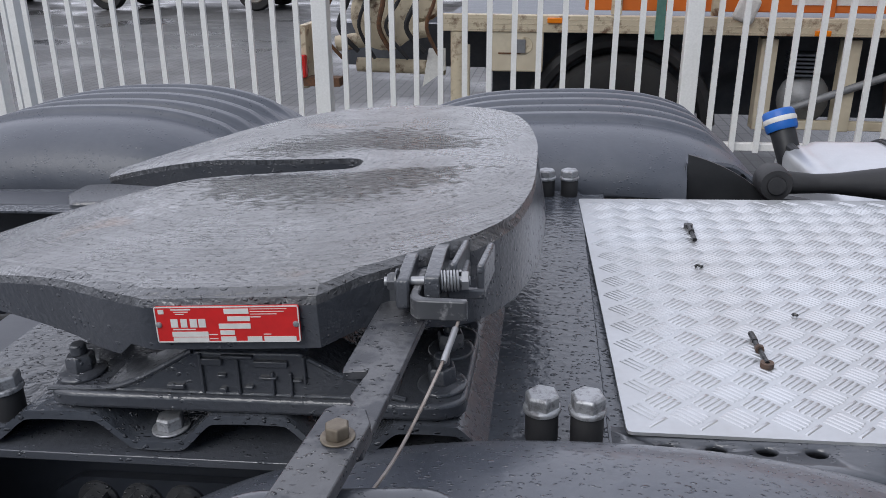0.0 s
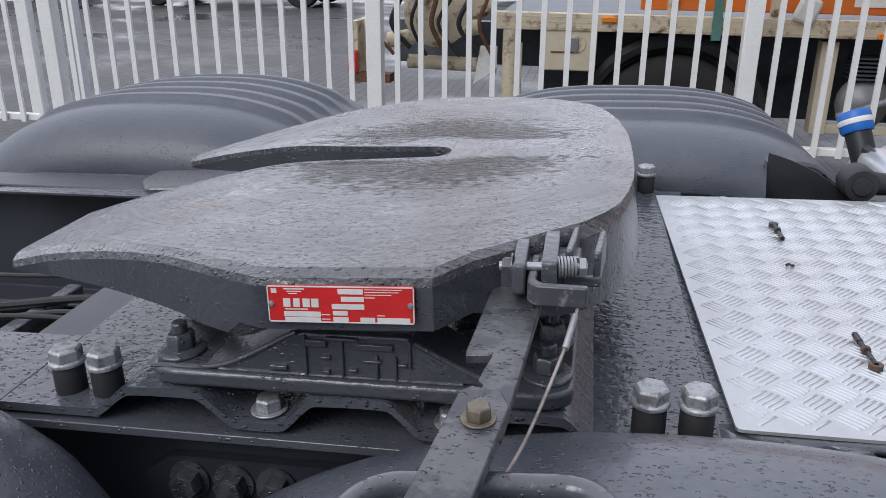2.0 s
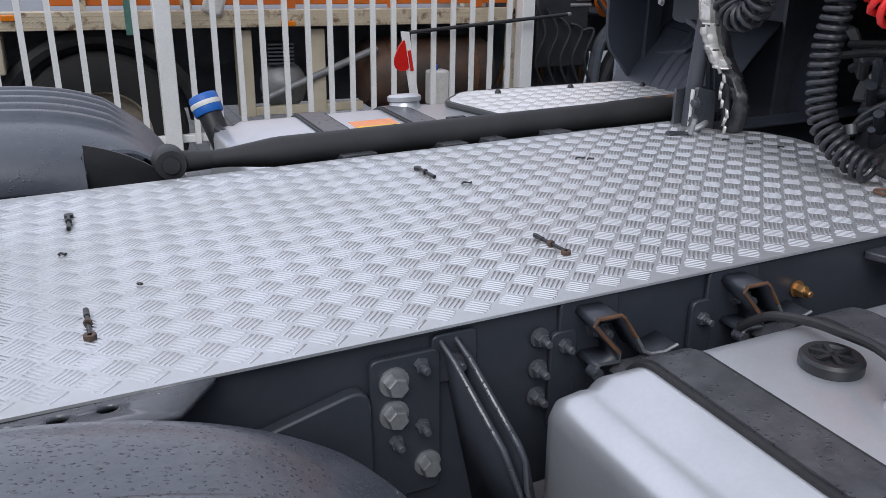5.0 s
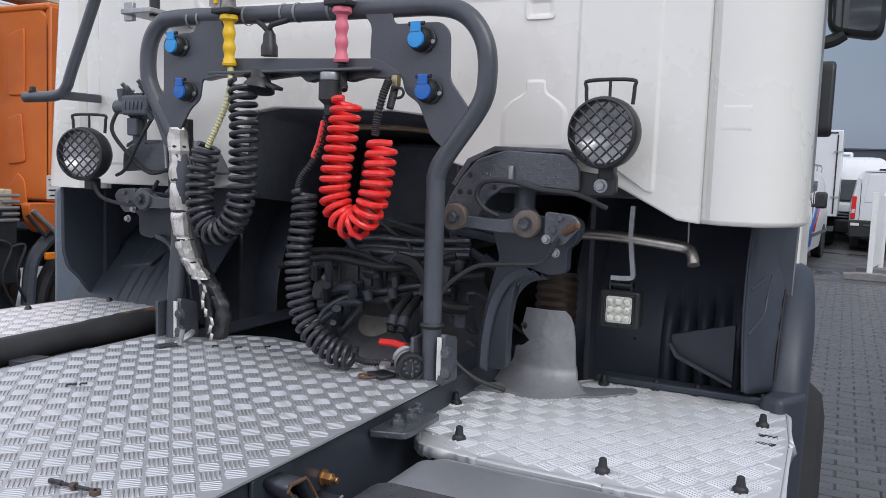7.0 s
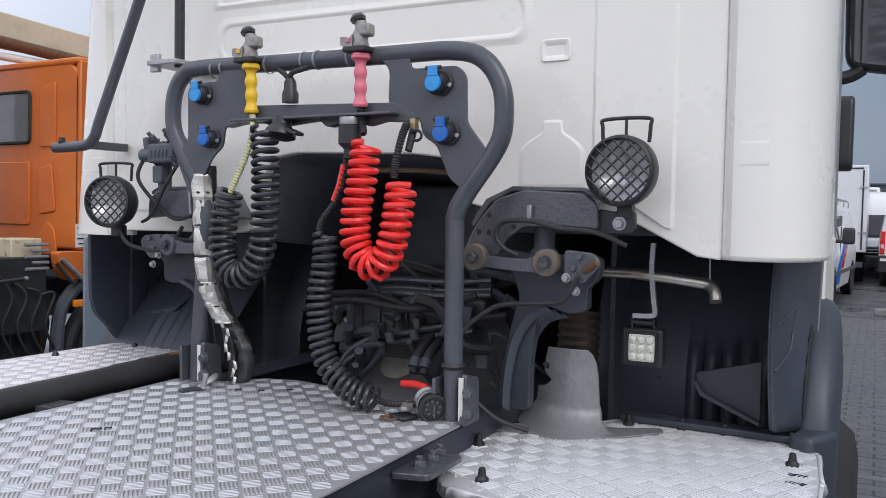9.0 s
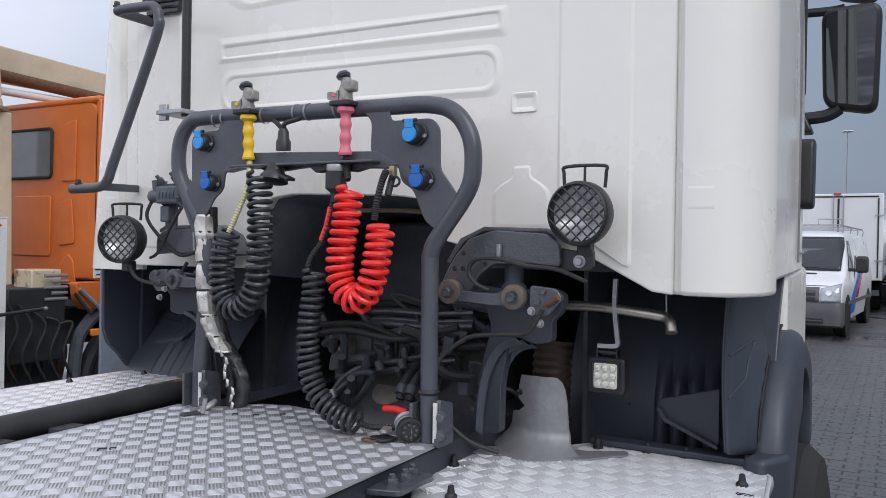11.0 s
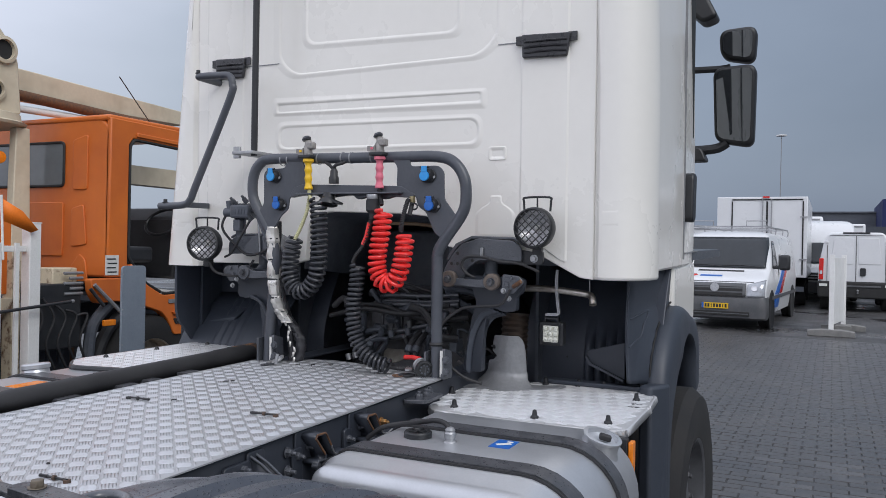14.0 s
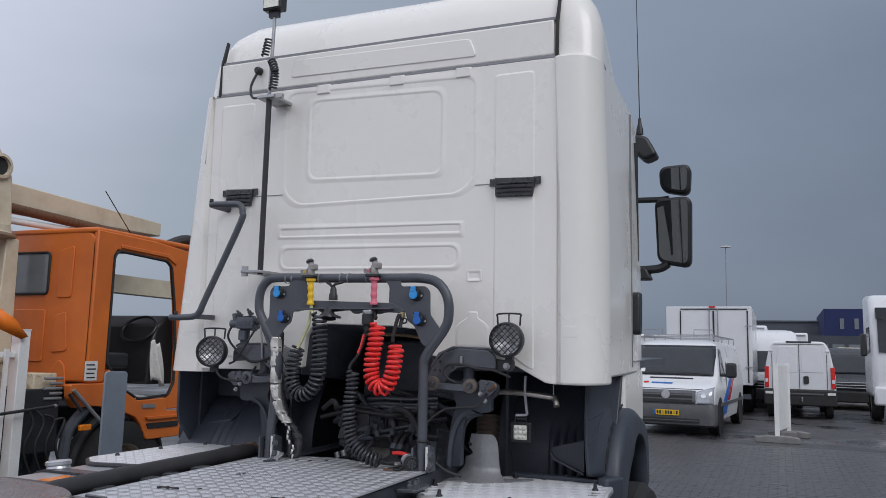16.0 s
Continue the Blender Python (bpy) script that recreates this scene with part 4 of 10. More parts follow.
    lk = Geo().prism(rounded([(-0.0975, 0.690), (-0.0895, 0.690), (-0.0895, 0.632), (-0.084, 0.626), (-0.044, 0.624), (-0.044, 0.616), (-0.090, 0.618), (-0.0975, 0.628)], 0.004, 4), 1.222, 1.241, "z")
    part("catch_link", lk, M_LINK, t, "bent flat link with chipped paint", bevel=0.0015)
    part("catch_spring", Geo().tube(coil([(-0.072, 0.655, 1.2435), (-0.054, 0.657, 1.2435)], 0.0088, 0.0030), 0.0013, 6), M_STEEL, t, "small coil spring")
    part("spring_nut", Geo().hexbolt((-0.053, 0.657, 1.2435), (1, 0.1, 0), 0.0090, 0.007, False), M_STEEL, t)
    part("spring_pin", Geo().cyl((-0.125, 0.652, 1.2435), (-0.045, 0.657, 1.2435), 0.0042, n=12), M_STEEL, t)
    part("pin_nut", Geo().hexbolt((-0.1125, 0.653, 1.2435), (-1, 0, 0), 0.0085, 0.008), M_CAST, t)
    eye = Geo()
    for q in (((-0.066, 0.670), (-0.060, 0.735)), ((-0.040, 0.668), (-0.034, 0.728))):
        eye.prism([(q[0][0], q[0][1]), (q[0][0] + 0.007, q[0][1]), (q[1][0] + 0.007, q[1][1]), (q[1][0], q[1][1])], 1.222, 1.254, "z")
    eye.box((-0.050, 0.668, 1.226), (0.036, 0.008, 0.010))
    part("spring_eye", eye, M_CAST, t, bevel=0.002)
    part("pull_cable", Geo().tube(smooth([(-0.052, 0.620, 1.222), (-0.060, 0.585, 1.205), (-0.088, 0.49, 1.170), (-0.112, 0.405, 1.175), (-0.128, 0.33, 1.195), (-0.140, 0.25, 1.22)], 8), 0.0015, 6), M_CABLE, t, "thin rusty pull cable")
    part("cable_ferrule", Geo().cyl((-0.054, 0.612, 1.218), (-0.061, 0.580, 1.203), 0.0030, n=12), M_STEEL, t)
    return t


# ---- mudguards and rear wheels ----
def mudguard(xc, y_in, y_out, zc, half, power, label, open_front=False):
    t = thing("mudguard", (xc, (y_in + y_out) / 2, zc - 0.25), label, "mudguard", "rear mudguards")
    sgn = 1 if y_out > y_in else -1
    wid = abs(y_out - y_in)
    fall, wall = 0.34, zc - 1.036

    def drop(a):
        return fall * (1 - math.sqrt(max(0.0, 1 - (abs(a) / half) ** power)))
    # section: upright inner wall, roll, ribbed top, outer lip
    sec = [(0.0, -0.058), (0.001, -0.05)]
    rw, rh = (0.115, 0.055) if sgn < 0 else (0.15, wall - 0.012)
    if sgn > 0:
        sec = [(0.0, -wall), (0.0, -wall + 0.008)]
    for k in range(1, 11):
        q = radians(9 * k)
        sec.append((rw * (1 - math.cos(q)), -rh + rh * math.sin(q)))
    top0, top1, m = rw + 0.01, wid - 0.02, 90
    for k in range(m + 1):
        y = top0 + (top1 - top0) * k / m
        sec.append((y, -0.02 * max(0.0, (y - 0.42) / 0.25) ** 2))
    sec += [(wid - 0.006, -0.03), (wid, -0.06), (wid, -0.09)]
    ribs = [0.215 + 0.085 * k for k in range(5)]
    nu = 72
    xs = [half * 0.9995 * math.sin(radians(-90 + 180 * i / nu)) for i in range(nu + 1)]
    if open_front:
        xs = sorted(xs + [0.268, 0.2695])
        nu += 2
    g = Geo()
    for a in xs:
        end = max(0.0, min(1.0, (0.40 - abs(a)) / 0.06))
        for y, dz in sec:
            if open_front and a > 0.269:
                # the edge sweeps outwards past the end of the side wall
                cut_y = 0.03 + 0.30 * (a - 0.269)
                if y < cut_y:
                    y, dz = cut_y, -0.030 * max(0.0, 1 - (a - 0.269) / 0.10)
            z = zc + dz - drop(a)
            if sgn > 0 and y < rw and abs(a) < 0.30:
                z = max(z, zc - wall)
            for r in ribs:
                d = abs(y - r) / (0.026 if sgn > 0 else 0.033)
                if d < 1:
                    z += (0.016 if sgn > 0 else 0.024) * end * min(1.0, (1 - d) * 2.2)
            g.v.append((xc + a, y_in + sgn * (y + 0.03 * max(0.0, abs(a) - 0.45) / 0.12 * (y < 0.10)), z))
    w = len(sec)
    g.f = [(i * w + j, (i + 1) * w + j, (i + 1) * w + j + 1, i * w + j + 1) for i in range(nu) for j in range(w - 1)]
    if sgn < 0:
        g.f = [q[::-1] for q in g.f]
    part("shell", g, M_MUD if sgn < 0 else M_MUD_FAR, t, solid=0.007, angle=50)
    if open_front:
        # black panel added to stand in for the dark opening at this end
        crown = [(xc + 0.270 + 0.185 * k / 8, zc - drop(0.270 + 0.185 * k / 8) - 0.010) for k in range(9)]
        part("dark_opening_panel", Geo().prism([(xc + 0.270, zc - 0.30), (xc + 0.455, zc - 0.30)] + crown[::-1], y_in + 0.022, y_in + 0.030, "y"), M_BLACK, t)
    # inner side wall, cut off upright at both ends
    inner = Geo()
    n = 24
    cut = 0.268
    pts = []
    for y in (y_in, y_in + sgn * 0.006):
        for k in range(n + 1):
            a = -cut + 2 * cut * k / n
            pts += [(xc + a, y, zc - wall), (xc + a, y, zc - 0.056 - drop(a))]
    p = 2 * (n + 1)
    fs = []
    for k in range(n):
        b = 2 * k
        fs += [(b, b + 2, b + 3, b + 1), (p + b + 1, p + b + 3, p + b + 2, p + b), (b + 2, b, p + b, p + b + 2)]
    fs += [(0, 1, p + 1, p), (2 * n + 1, 2 * n, p + 2 * n, p + 2 * n + 1)]
    if sgn < 0:
        inner.add(pts, [q[::-1] for q in fs])
        part("side_wall", inner, M_MUD, t)
    part("support_tube", Geo().cyl((xc + 0.02, y_in - sgn * 0.03, zc - 0.20), (xc + 0.02, y_out - sgn * 0.05, zc - 0.20), 0.021, n=14), M_BLACK, t)
    for q in (0.22, 0.5):
        part("tube_clamp", Geo().box((xc + 0.02, y_in + sgn * q, zc - 0.105), (0.05, 0.035, 0.19)), M_BLACK, t, bevel=0.004)
    return t


def wheel(chas, x, y, r, width, side, label, rim=M_RIM):
    """A tyre on its rim, carried by the chassis and standing on the yard."""
    z = r - 0.01745 * (x + 0.6)
    h = width / 2
    prof = [(r * 0.56, -h * 0.86), (r * 0.80, -h), (r * 0.93, -h * 0.93), (r, -h * 0.70), (r, h * 0.70), (r * 0.93, h * 0.93), (r * 0.80, h), (r * 0.56, h * 0.86), (r * 0.555, h * 0.5), (r * 0.555, -h * 0.5), (r * 0.56, -h * 0.86)]
    ty = part("tyre", Geo().lathe((x, y, z), (0, 1, 0), prof, 56, False), M_TYRE, chas, label)
    g = Geo().lathe((x, y, z), (0, side, 0), [(r * 0.56, h * 0.80), (r * 0.585, h * 0.90), (r * 0.555, h * 0.86), (r * 0.50, h * 0.55), (r * 0.46, h * 0.35), (r * 0.28, h * 0.48), (r * 0.26, h * 0.62), (r * 0.12, h * 0.70), (0.004, h * 0.72)], 40, False)
    for k in range(10):
        a = 2 * math.pi * k / 10
        g.hexbolt((x + r * 0.335 * math.cos(a), y + side * h * 0.42, z + r * 0.335 * math.sin(a)), (0, side, 0), r * 0.036, 0.03, True, 0.012)
    part("rim", g, rim, ty, "grey steel rim")


# ---- decks ----
def main_deck():
    t = thing("deck_sheet", (0.9, YC, 1.055), "pale aluminium five-bar checker sheet covering the truck frame, damp", "deck sheet")
    poly = [(0.160, 0.689), (0.90, 0.694), (1.70, 0.697), (1.712, 0.86), (1.745, 1.0), (1.79, 1.12), (1.80, 1.22), (1.775, 1.30), (1.70, 1.36), (1.66, 1.478), (0.90, 1.468), (0.138, 1.446)]
    part("sheet", Geo().prism(rounded(poly, 0.006, 2), 1.0615, 1.0650, "z"), M_ALU_LOW, t)
    inner = [(x + (0.004 if x < 1 else -0.004), y + (0.004 if y < 1 else -0.004)) for x, y in poly]
    part("tread_pattern", tread(inner, 1.0650), M_ALU, t, kind="stuff")
    return t


def side_decks():
    poly = [(1.50, 0.655), (1.57, 0.69), (1.62, 0.675), (1.70, 0.72), (1.80, 0.735), (1.88, 0.70), (2.03, 0.55), (2.10, 0.50), (2.12, 0.14), (2.05, 0.085), (1.85, 0.068), (1.53, 0.062), (1.495, 0.09), (1.478, 0.30), (1.485, 0.55)]
    t = thing("step_plate", (1.8, 0.4, 0.98), "aluminium checker step plate with curled edges behind the cab", "step plate", "step plates")
    po = rounded(poly, 0.03, 4)
    part("sheet", Geo().prism(po, 0.9965, 1.0000, "z"), M_ALU_STEP, t)
    part("tread_pattern", tread(po, 1.0000, 62.0, 0.040, 5, 0.0022), M_ALU_STEP, t, kind="stuff")
    lip = Geo()
    ring = smooth([(x, y, 1.0) for x, y in po], 3, True)
    k = len(ring)
    pts = []
    ctr = Vector((1.8, 0.4, 1.0))
    for i, p in enumerate(ring):
        d = (p - ctr).normalized()
        wv = 0.004 * math.sin(i * 1.3) + 0.003 * math.sin(i * 0.57)
        pts += [p + Vector((0, 0, -0.001)), p + d * (0.007 + wv * 0.4) + Vector((0, 0, -0.004)), p + d * (0.007 + wv) + Vector((0, 0, -0.024 + wv))]
    lip.add(pts, [(i * 3 + j, i * 3 + j + 1, ((i + 1) % k) * 3 + j + 1, ((i + 1) % k) * 3 + j) for i in range(k) for j in (0, 1)])
    part("curled_edge", lip, M_ALU_STEP, t, solid=0.003, angle=60)
    for x, y in ((1.545, 0.60), (1.495 + 0.03, 0.33), (1.56, 0.12), (1.74, 0.70), (2.06, 0.475), (2.085, 0.36), (2.09, 0.27), (2.085, 0.135), (1.93, 0.12)):
        part("stud", Geo().lathe((x, y, 1.0), (0, 0, 1), [(0.013, 0), (0.012, 0.006), (0.008, 0.010), (0.006, 0.024), (0.003, 0.026)], 16), M_BLACK, t, "black plastic rivet stud")
    for x in (1.77, 1.72):
        part("slot", Geo().box((x + 0.1, 0.105, 1.0005), (0.012, 0.035, 0.003)), M_SEAM, t)
    # carrier and marker light under its outer corner
    part("carrier", Geo().box((1.54, 0.38, 0.962), (0.02, 0.58, 0.03)), M_PAINT_DRY_SHADE, t, bevel=0.003)
    part("carrier", Geo().box((1.85, 0.12, 0.945), (0.5, 0.02, 0.04)), M_RUST, t, bevel=0.003)
    ml = thing("marker_light", (1.50, 0.055, 0.88), "amber side marker light on a black bracket beneath the step plate", "marker light")
    part("housing", Geo().prism(rect(0.045, 0.86, 0.075, 0.985, 0.005), 1.475, 1.50, "x"), M_BLACK, ml, bevel=0.003)
    part("lens", Geo().prism(rect(1.478, 0.87, 1.512, 0.975, 0.004), 0.030, 0.044, "y"), M_AMBER, ml, bevel=0.004)
    # the step on the other side
    p2 = [(1.31, 2.02), (1.38, 1.70), (1.86, 1.66), (2.00, 1.66), (2.00, 2.09), (1.41, 2.13)]
    t2 = thing("step_plate", (1.65, 1.9, 1.02), "aluminium checker step plate with folded dark rim beside the tank", "step plate", "step plates")
    q2 = rounded(p2, 0.03, 4)
    part("sheet", Geo().prism(q2, 1.0465, 1.0500, "z"), M_ALU_STEP, t2)
    part("tread_pattern", tread(q2, 1.05, 45, 0.036), M_ALU_STEP, t2, kind="stuff")
    part("rim", Geo().tube([(x, y, 1.040) for x, y in rounded(p2, 0.04, 4)], 0.011, 8, True), M_BLACK, t2)
    for x, y in ((1.50, 2.06), (1.75, 2.05), (1.97, 1.98), (1.70, 1.74)):
        part("stud", Geo().lathe((x, y, 1.05), (0, 0, 1), [(0.010, 0), (0.009, 0.006), (0.004, 0.012)], 14), M_BLACK, t2)


def debris():
    def bolt(x, y, ang, label, length=0.040):
        t = thing("loose_bolt", (x, y, 1.0655), label, "bolt", "loose bolts")
        d = Vector((math.cos(radians(ang)), math.sin(radians(ang)), 0))
        p = Vector((x, y, 1.0705))
        part("shank", Geo().cyl(p, p + d * length, 0.0027, n=10), M_GREASE, t)
        part("tip", Geo().cyl(p + d * length * 0.72, p + d * length, 0.0036, n=8), M_GREASE, t)
        rusty = M_DEBRIS if "rusty" in label else M_GREASE
        part("nut", Geo().hexbolt(p + d * length * 0.42, d, 0.0054, 0.007, False), rusty, t)
        part("eye", Geo().lathe(p - Vector((0, 0, 0.005)), (0, 0, 1), [(0.0028, 0), (0.0072, 0.0), (0.0072, 0.006), (0.0028, 0.006), (0.0028, 0)], 16, False), rusty, t, "rusty eye" if rusty is M_DEBRIS else "")
    bolt(0.321, 0.828, 91, "small rusty eye bolt lying on the aluminium deck sheet", 0.072)
    bolt(0.309, 1.293, -91, "small dark bolt lying on the aluminium deck sheet", 0.072)
    bolt(0.945, 0.826, 95, "small rusty eye bolt lying on the aluminium deck sheet", 0.076)
    bolt(0.928, 1.325, -88, "small dark bolt with washer on the deck sheet", 0.076)
    for x, y, s in ((0.972, 1.197, 0.010), (1.259, 1.259, 0.012), (1.275, 1.247, 0.008), (0.297, 1.117, 0.005), (1.66, 1.21, 0.010), (1.70, 1.16, 0.009), (1.64, 1.26, 0.009), (0.386, 0.961, 0.003)):
        g = Geo().tube(smooth([(x - s, y, 1.0675), (x - s * 0.4, y + s * 0.4, 1.069), (x + s * 0.5, y - s * 0.2, 1.068), (x + s, y + s * 0.3, 1.0675)], 4), 0.0018, 6)
        whole("cable_scrap", g, M_GREASE, "scrap of black cable tie on the aluminium deck", "scrap", "scraps on the deck")
    t = thing("snap_shackle", (1.56, 1.37, 1.066), "worn metal latch with grey strap lying on the deck sheet", "latch")
    part("strap", Geo().prism([(1.555, 1.346), (1.60, 1.335), (1.605, 1.352), (1.558, 1.366)], 1.0665, 1.073, "z"), M_BARE, t, bevel=0.002)
    part("hook", Geo().tube(smooth([(1.60, 1.345, 1.07), (1.63, 1.33, 1.085), (1.65, 1.34, 1.09), (1.64, 1.36, 1.075), (1.60, 1.37, 1.07)], 6), 0.006, 8), M_STEEL, t)
    part("pin", Geo().cyl((1.60, 1.33, 1.07), (1.605, 1.325, 1.105), 0.006, n=10), M_STEEL, t)


# ---- tanks ----
def tank(x0, x1, y_in, y_out, z0, z1, label, straps, group="fuel tanks"):
    t = thing("fuel_tank", ((x0 + x1) / 2, (y_in + y_out) / 2, z0), label, "fuel tank", group)
    sg = 1 if y_out > y_in else -1

    def section(grow):
        r_o, r_i = 0.15, 0.05
        q = []
        for cx, cz, r, a0 in ((y_out - sg * r_o, z1 - r_o, r_o, 0), (y_in + sg * r_i, z1 - r_i, r_i, 90), (y_in + sg * r_i, z0 + r_i, r_i, 180), (y_out - sg * r_o, z0 + r_o, r_o, 270)):
            for k in range(9):
                a = radians(a0 + 90 * k / 8)
                q.append((cx + sg * (r + grow) * math.cos(a), cz + (r + grow) * math.sin(a)))
        return q
    xs = [(x0, -0.034), (x0 + 0.005, -0.018), (x0 + 0.016, -0.008), (x0 + 0.04, -0.005), (x0 + 0.055, -0.006), (x0 + 0.075, 0.004), (x1 - 0.075, 0.004), (x1 - 0.055, -0.006), (x1 - 0.04, -0.006), (x1 - 0.02, -0.012), (x1 - 0.006, -0.026), (x1, -0.045)]
    g = Geo()
    n = 36
    for x, gr in xs:
        g.v += [(x, a, b) for a, b in section(gr)]
    for i in range(len(xs) - 1):
        for j in range(n):
            k = (j + 1) % n
            q = (i * n + j, i * n + k, (i + 1) * n + k, (i + 1) * n + j)
            g.f.append(q if sg > 0 else q[::-1])
    a, b = tuple(range(n)), tuple((len(xs) - 1) * n + j for j in range(n))
    g.f += [a[::-1], b] if sg > 0 else [a, b[::-1]]
    part("body", g, M_TANK, t, "brushed aluminium shell", angle=40)
    for x in straps:
        o, i = section(0.012), section(0.0045)
        for wd, sec, mt, nm in ((0.080, (0.0095, 0.0045), M_RUBBER, "rubber_liner"), (0.064, (0.0125, 0.0097), M_STRAP, "strap")):
            o, i = section(sec[0]), section(sec[1])
            g = Geo()
            for xx in (x - wd / 2, x + wd / 2):
                g.v += [(xx, p, q) for p, q in o] + [(xx, p, q) for p, q in i]
            for j in range(n):
                k = (j + 1) % n
                g.f += [(j, k, 2 * n + k, 2 * n + j), (n + k, n + j, 3 * n + j, 3 * n + k), (k, j, n + j, n + k), (2 * n + j, 2 * n + k, 3 * n + k, 3 * n + j)]
            if sg < 0:
                g.f = [q[::-1] for q in g.f]
            part(nm, g, mt, t, angle=30)
        part("strap_buckle", Geo().box((x, y_out - sg * 0.075, z1 - 0.022), (0.066, 0.07, 0.02), pose(0, 0, 0, sg * -32, 0, 0)), M_BLACK, t, bevel=0.006)
    return t


def near_tank():
    t = tank(0.775, 1.452, 0.615, -0.005, 0.52, 1.018, "brushed aluminium fuel tank with two black straps and sender cap", (0.938, 1.212))
    part("tank_cap", Geo().lathe((1.092, 0.491, 1.020), (0, 0, 1), [(0.034, 0), (0.036, 0.003), (0.036, 0.014), (0.033, 0.018), (0.026, 0.018), (0.024, 0.014), (0.004, 0.014)], 28), M_BLACK, t, "black plastic sender cap")
    for a in range(0, 180, 60):
        part("cap_rib", Geo().box((1.092, 0.491, 1.036), (0.052, 0.006, 0.006), pose(0, 0, 0, 0, 0, a)), M_BLACK, t)
    part("nipple", Geo().lathe((1.086, 0.398, 1.020), (0, 0, 1), [(0.018, 0), (0.016, 0.004), (0.013, 0.006), (0.013, 0.012), (0.015, 0.013), (0.015, 0.024), (0.012, 0.028)], 20), M_STEEL, t)
    part("nipple_cap", Geo().lathe((1.086, 0.398, 1.048), (0, 0, 1), [(0.012, 0), (0.013, 0.004), (0.009, 0.010), (0.003, 0.012)], 16), M_SHIELD, t)
    part("breather_hose", Geo().tube(smooth([(1.086, 0.398, 1.050), (1.090, 0.415, 1.066), (1.102, 0.450, 1.066), (1.125, 0.510, 1.050), (1.135, 0.565, 1.038), (1.128, 0.620, 1.022), (1.122, 0.660, 0.990)], 6), 0.0065, 10), M_RUBBER, t, "thin black breather hose")
    part("filler_neck", Geo().lathe((1.300, 0.085, 0.972), (-0.10, -0.30, 0.95), [(0.056, 0), (0.052, 0.02), (0.047, 0.03), (0.047, 0.055), (0.050, 0.056), (0.050, 0.062), (0.040, 0.063), (0.038, 0.052), (0.003, 0.052)], 32), M_TANK, t, "aluminium filler neck")
    part("filler_lug", Geo().box((1.285, 0.058, 1.030), (0.022, 0.03, 0.016), pose(0, 0, 0, 15, 0, 20)), M_RUBBER, t, bevel=0.004)
    part("blue_sticker", Geo().prism(rect(1.088, 0.243, 1.166, 0.297, 0.003), 1.0224, 1.0230, "z"), M_BLUE2, t, "blue sticker")
    part("sticker_mark", Geo().box((1.125, 0.270, 1.0232), (0.014, 0.038, 0.0006), pose(0, 0, 0, 0, 0, 35)), M_LABEL, t)
    part("sticker_mark", Geo().box((1.150, 0.262, 1.0232), (0.010, 0.016, 0.0006)), M_LABEL, t)
    # hooked brackets on the frame that hold the straps
    for x in (0.952, 1.190):
        b = thing("tank_bracket", (x, 0.70, 0.95), "bent steel tank strap bracket with paint worn to rust", "bracket", "tank brackets")
        line = [(x - 0.068, 0.982), (x - 0.062, 0.988), (x - 0.033, 0.986), (x - 0.034, 0.998), (x - 0.074, 1.044), (x - 0.070, 1.052), (x - 0.036, 1.051), (x - 0.030, 1.046), (x - 0.009, 1.015), (x + 0.004, 0.993), (x + 0.016, 0.986), (x + 0.039, 0.984), (x + 0.059, 0.990)]
        g = Geo()
        m = len(line)
        for y in (0.655, 0.699):
            g.v += [(p[0], y, p[1]) for p in line]
        g.f = [(i, i + 1, m + i + 1, m + i) for i in range(m - 1)]
        part("hook_plate", g, M_PAINT_DRY_SHADE, b, "worn hooked plate", solid=0.005, angle=20)
        part("worn_edge", Geo().tube([(p[0], 0.6545, p[1]) for p in line[3:9]], 0.0027, 6), M_RUST, b, "edge rusted through the paint")
        part("worn_edge", Geo().tube([(p[0], 0.6545, p[1]) for p in line[8:]], 0.0026, 6), M_STEEL, b, "edge rubbed to bare steel")
        part("worn_edge", Geo().tube([(p[0], 0.6545, p[1]) for p in line[:4]], 0.0026, 6), M_PAINT, b)
        part("back_plate", Geo().prism(rect(x - 0.095, 0.86, x - 0.005, 1.058, 0.008), 0.6995, 0.7065, "y"), M_PAINT_DRY_SHADE, b, bevel=0.002)
        part("pin", Geo().cyl((x - 0.066, 0.650, 0.976), (x - 0.066, 0.668, 0.976), 0.008, n=12), M_CAST, b)
        part("strap_saddle", Geo().prism(rounded([(x - 0.045, 0.972), (x + 0.03, 0.972), (x + 0.03, 0.984), (x - 0.03, 0.984)], 0.004), 0.60, 0.66, "y"), M_STRAP, b)
        part("nut", Geo().hexbolt((x - 0.040, 0.699, 1.018), (0, -1, 0), 0.012, 0.014, True, 0.016), M_CAST, b)


PATCHES = ((0.87, 0.075), (1.09, 0.060), (1.195, 0.045), (1.36, 0.060))


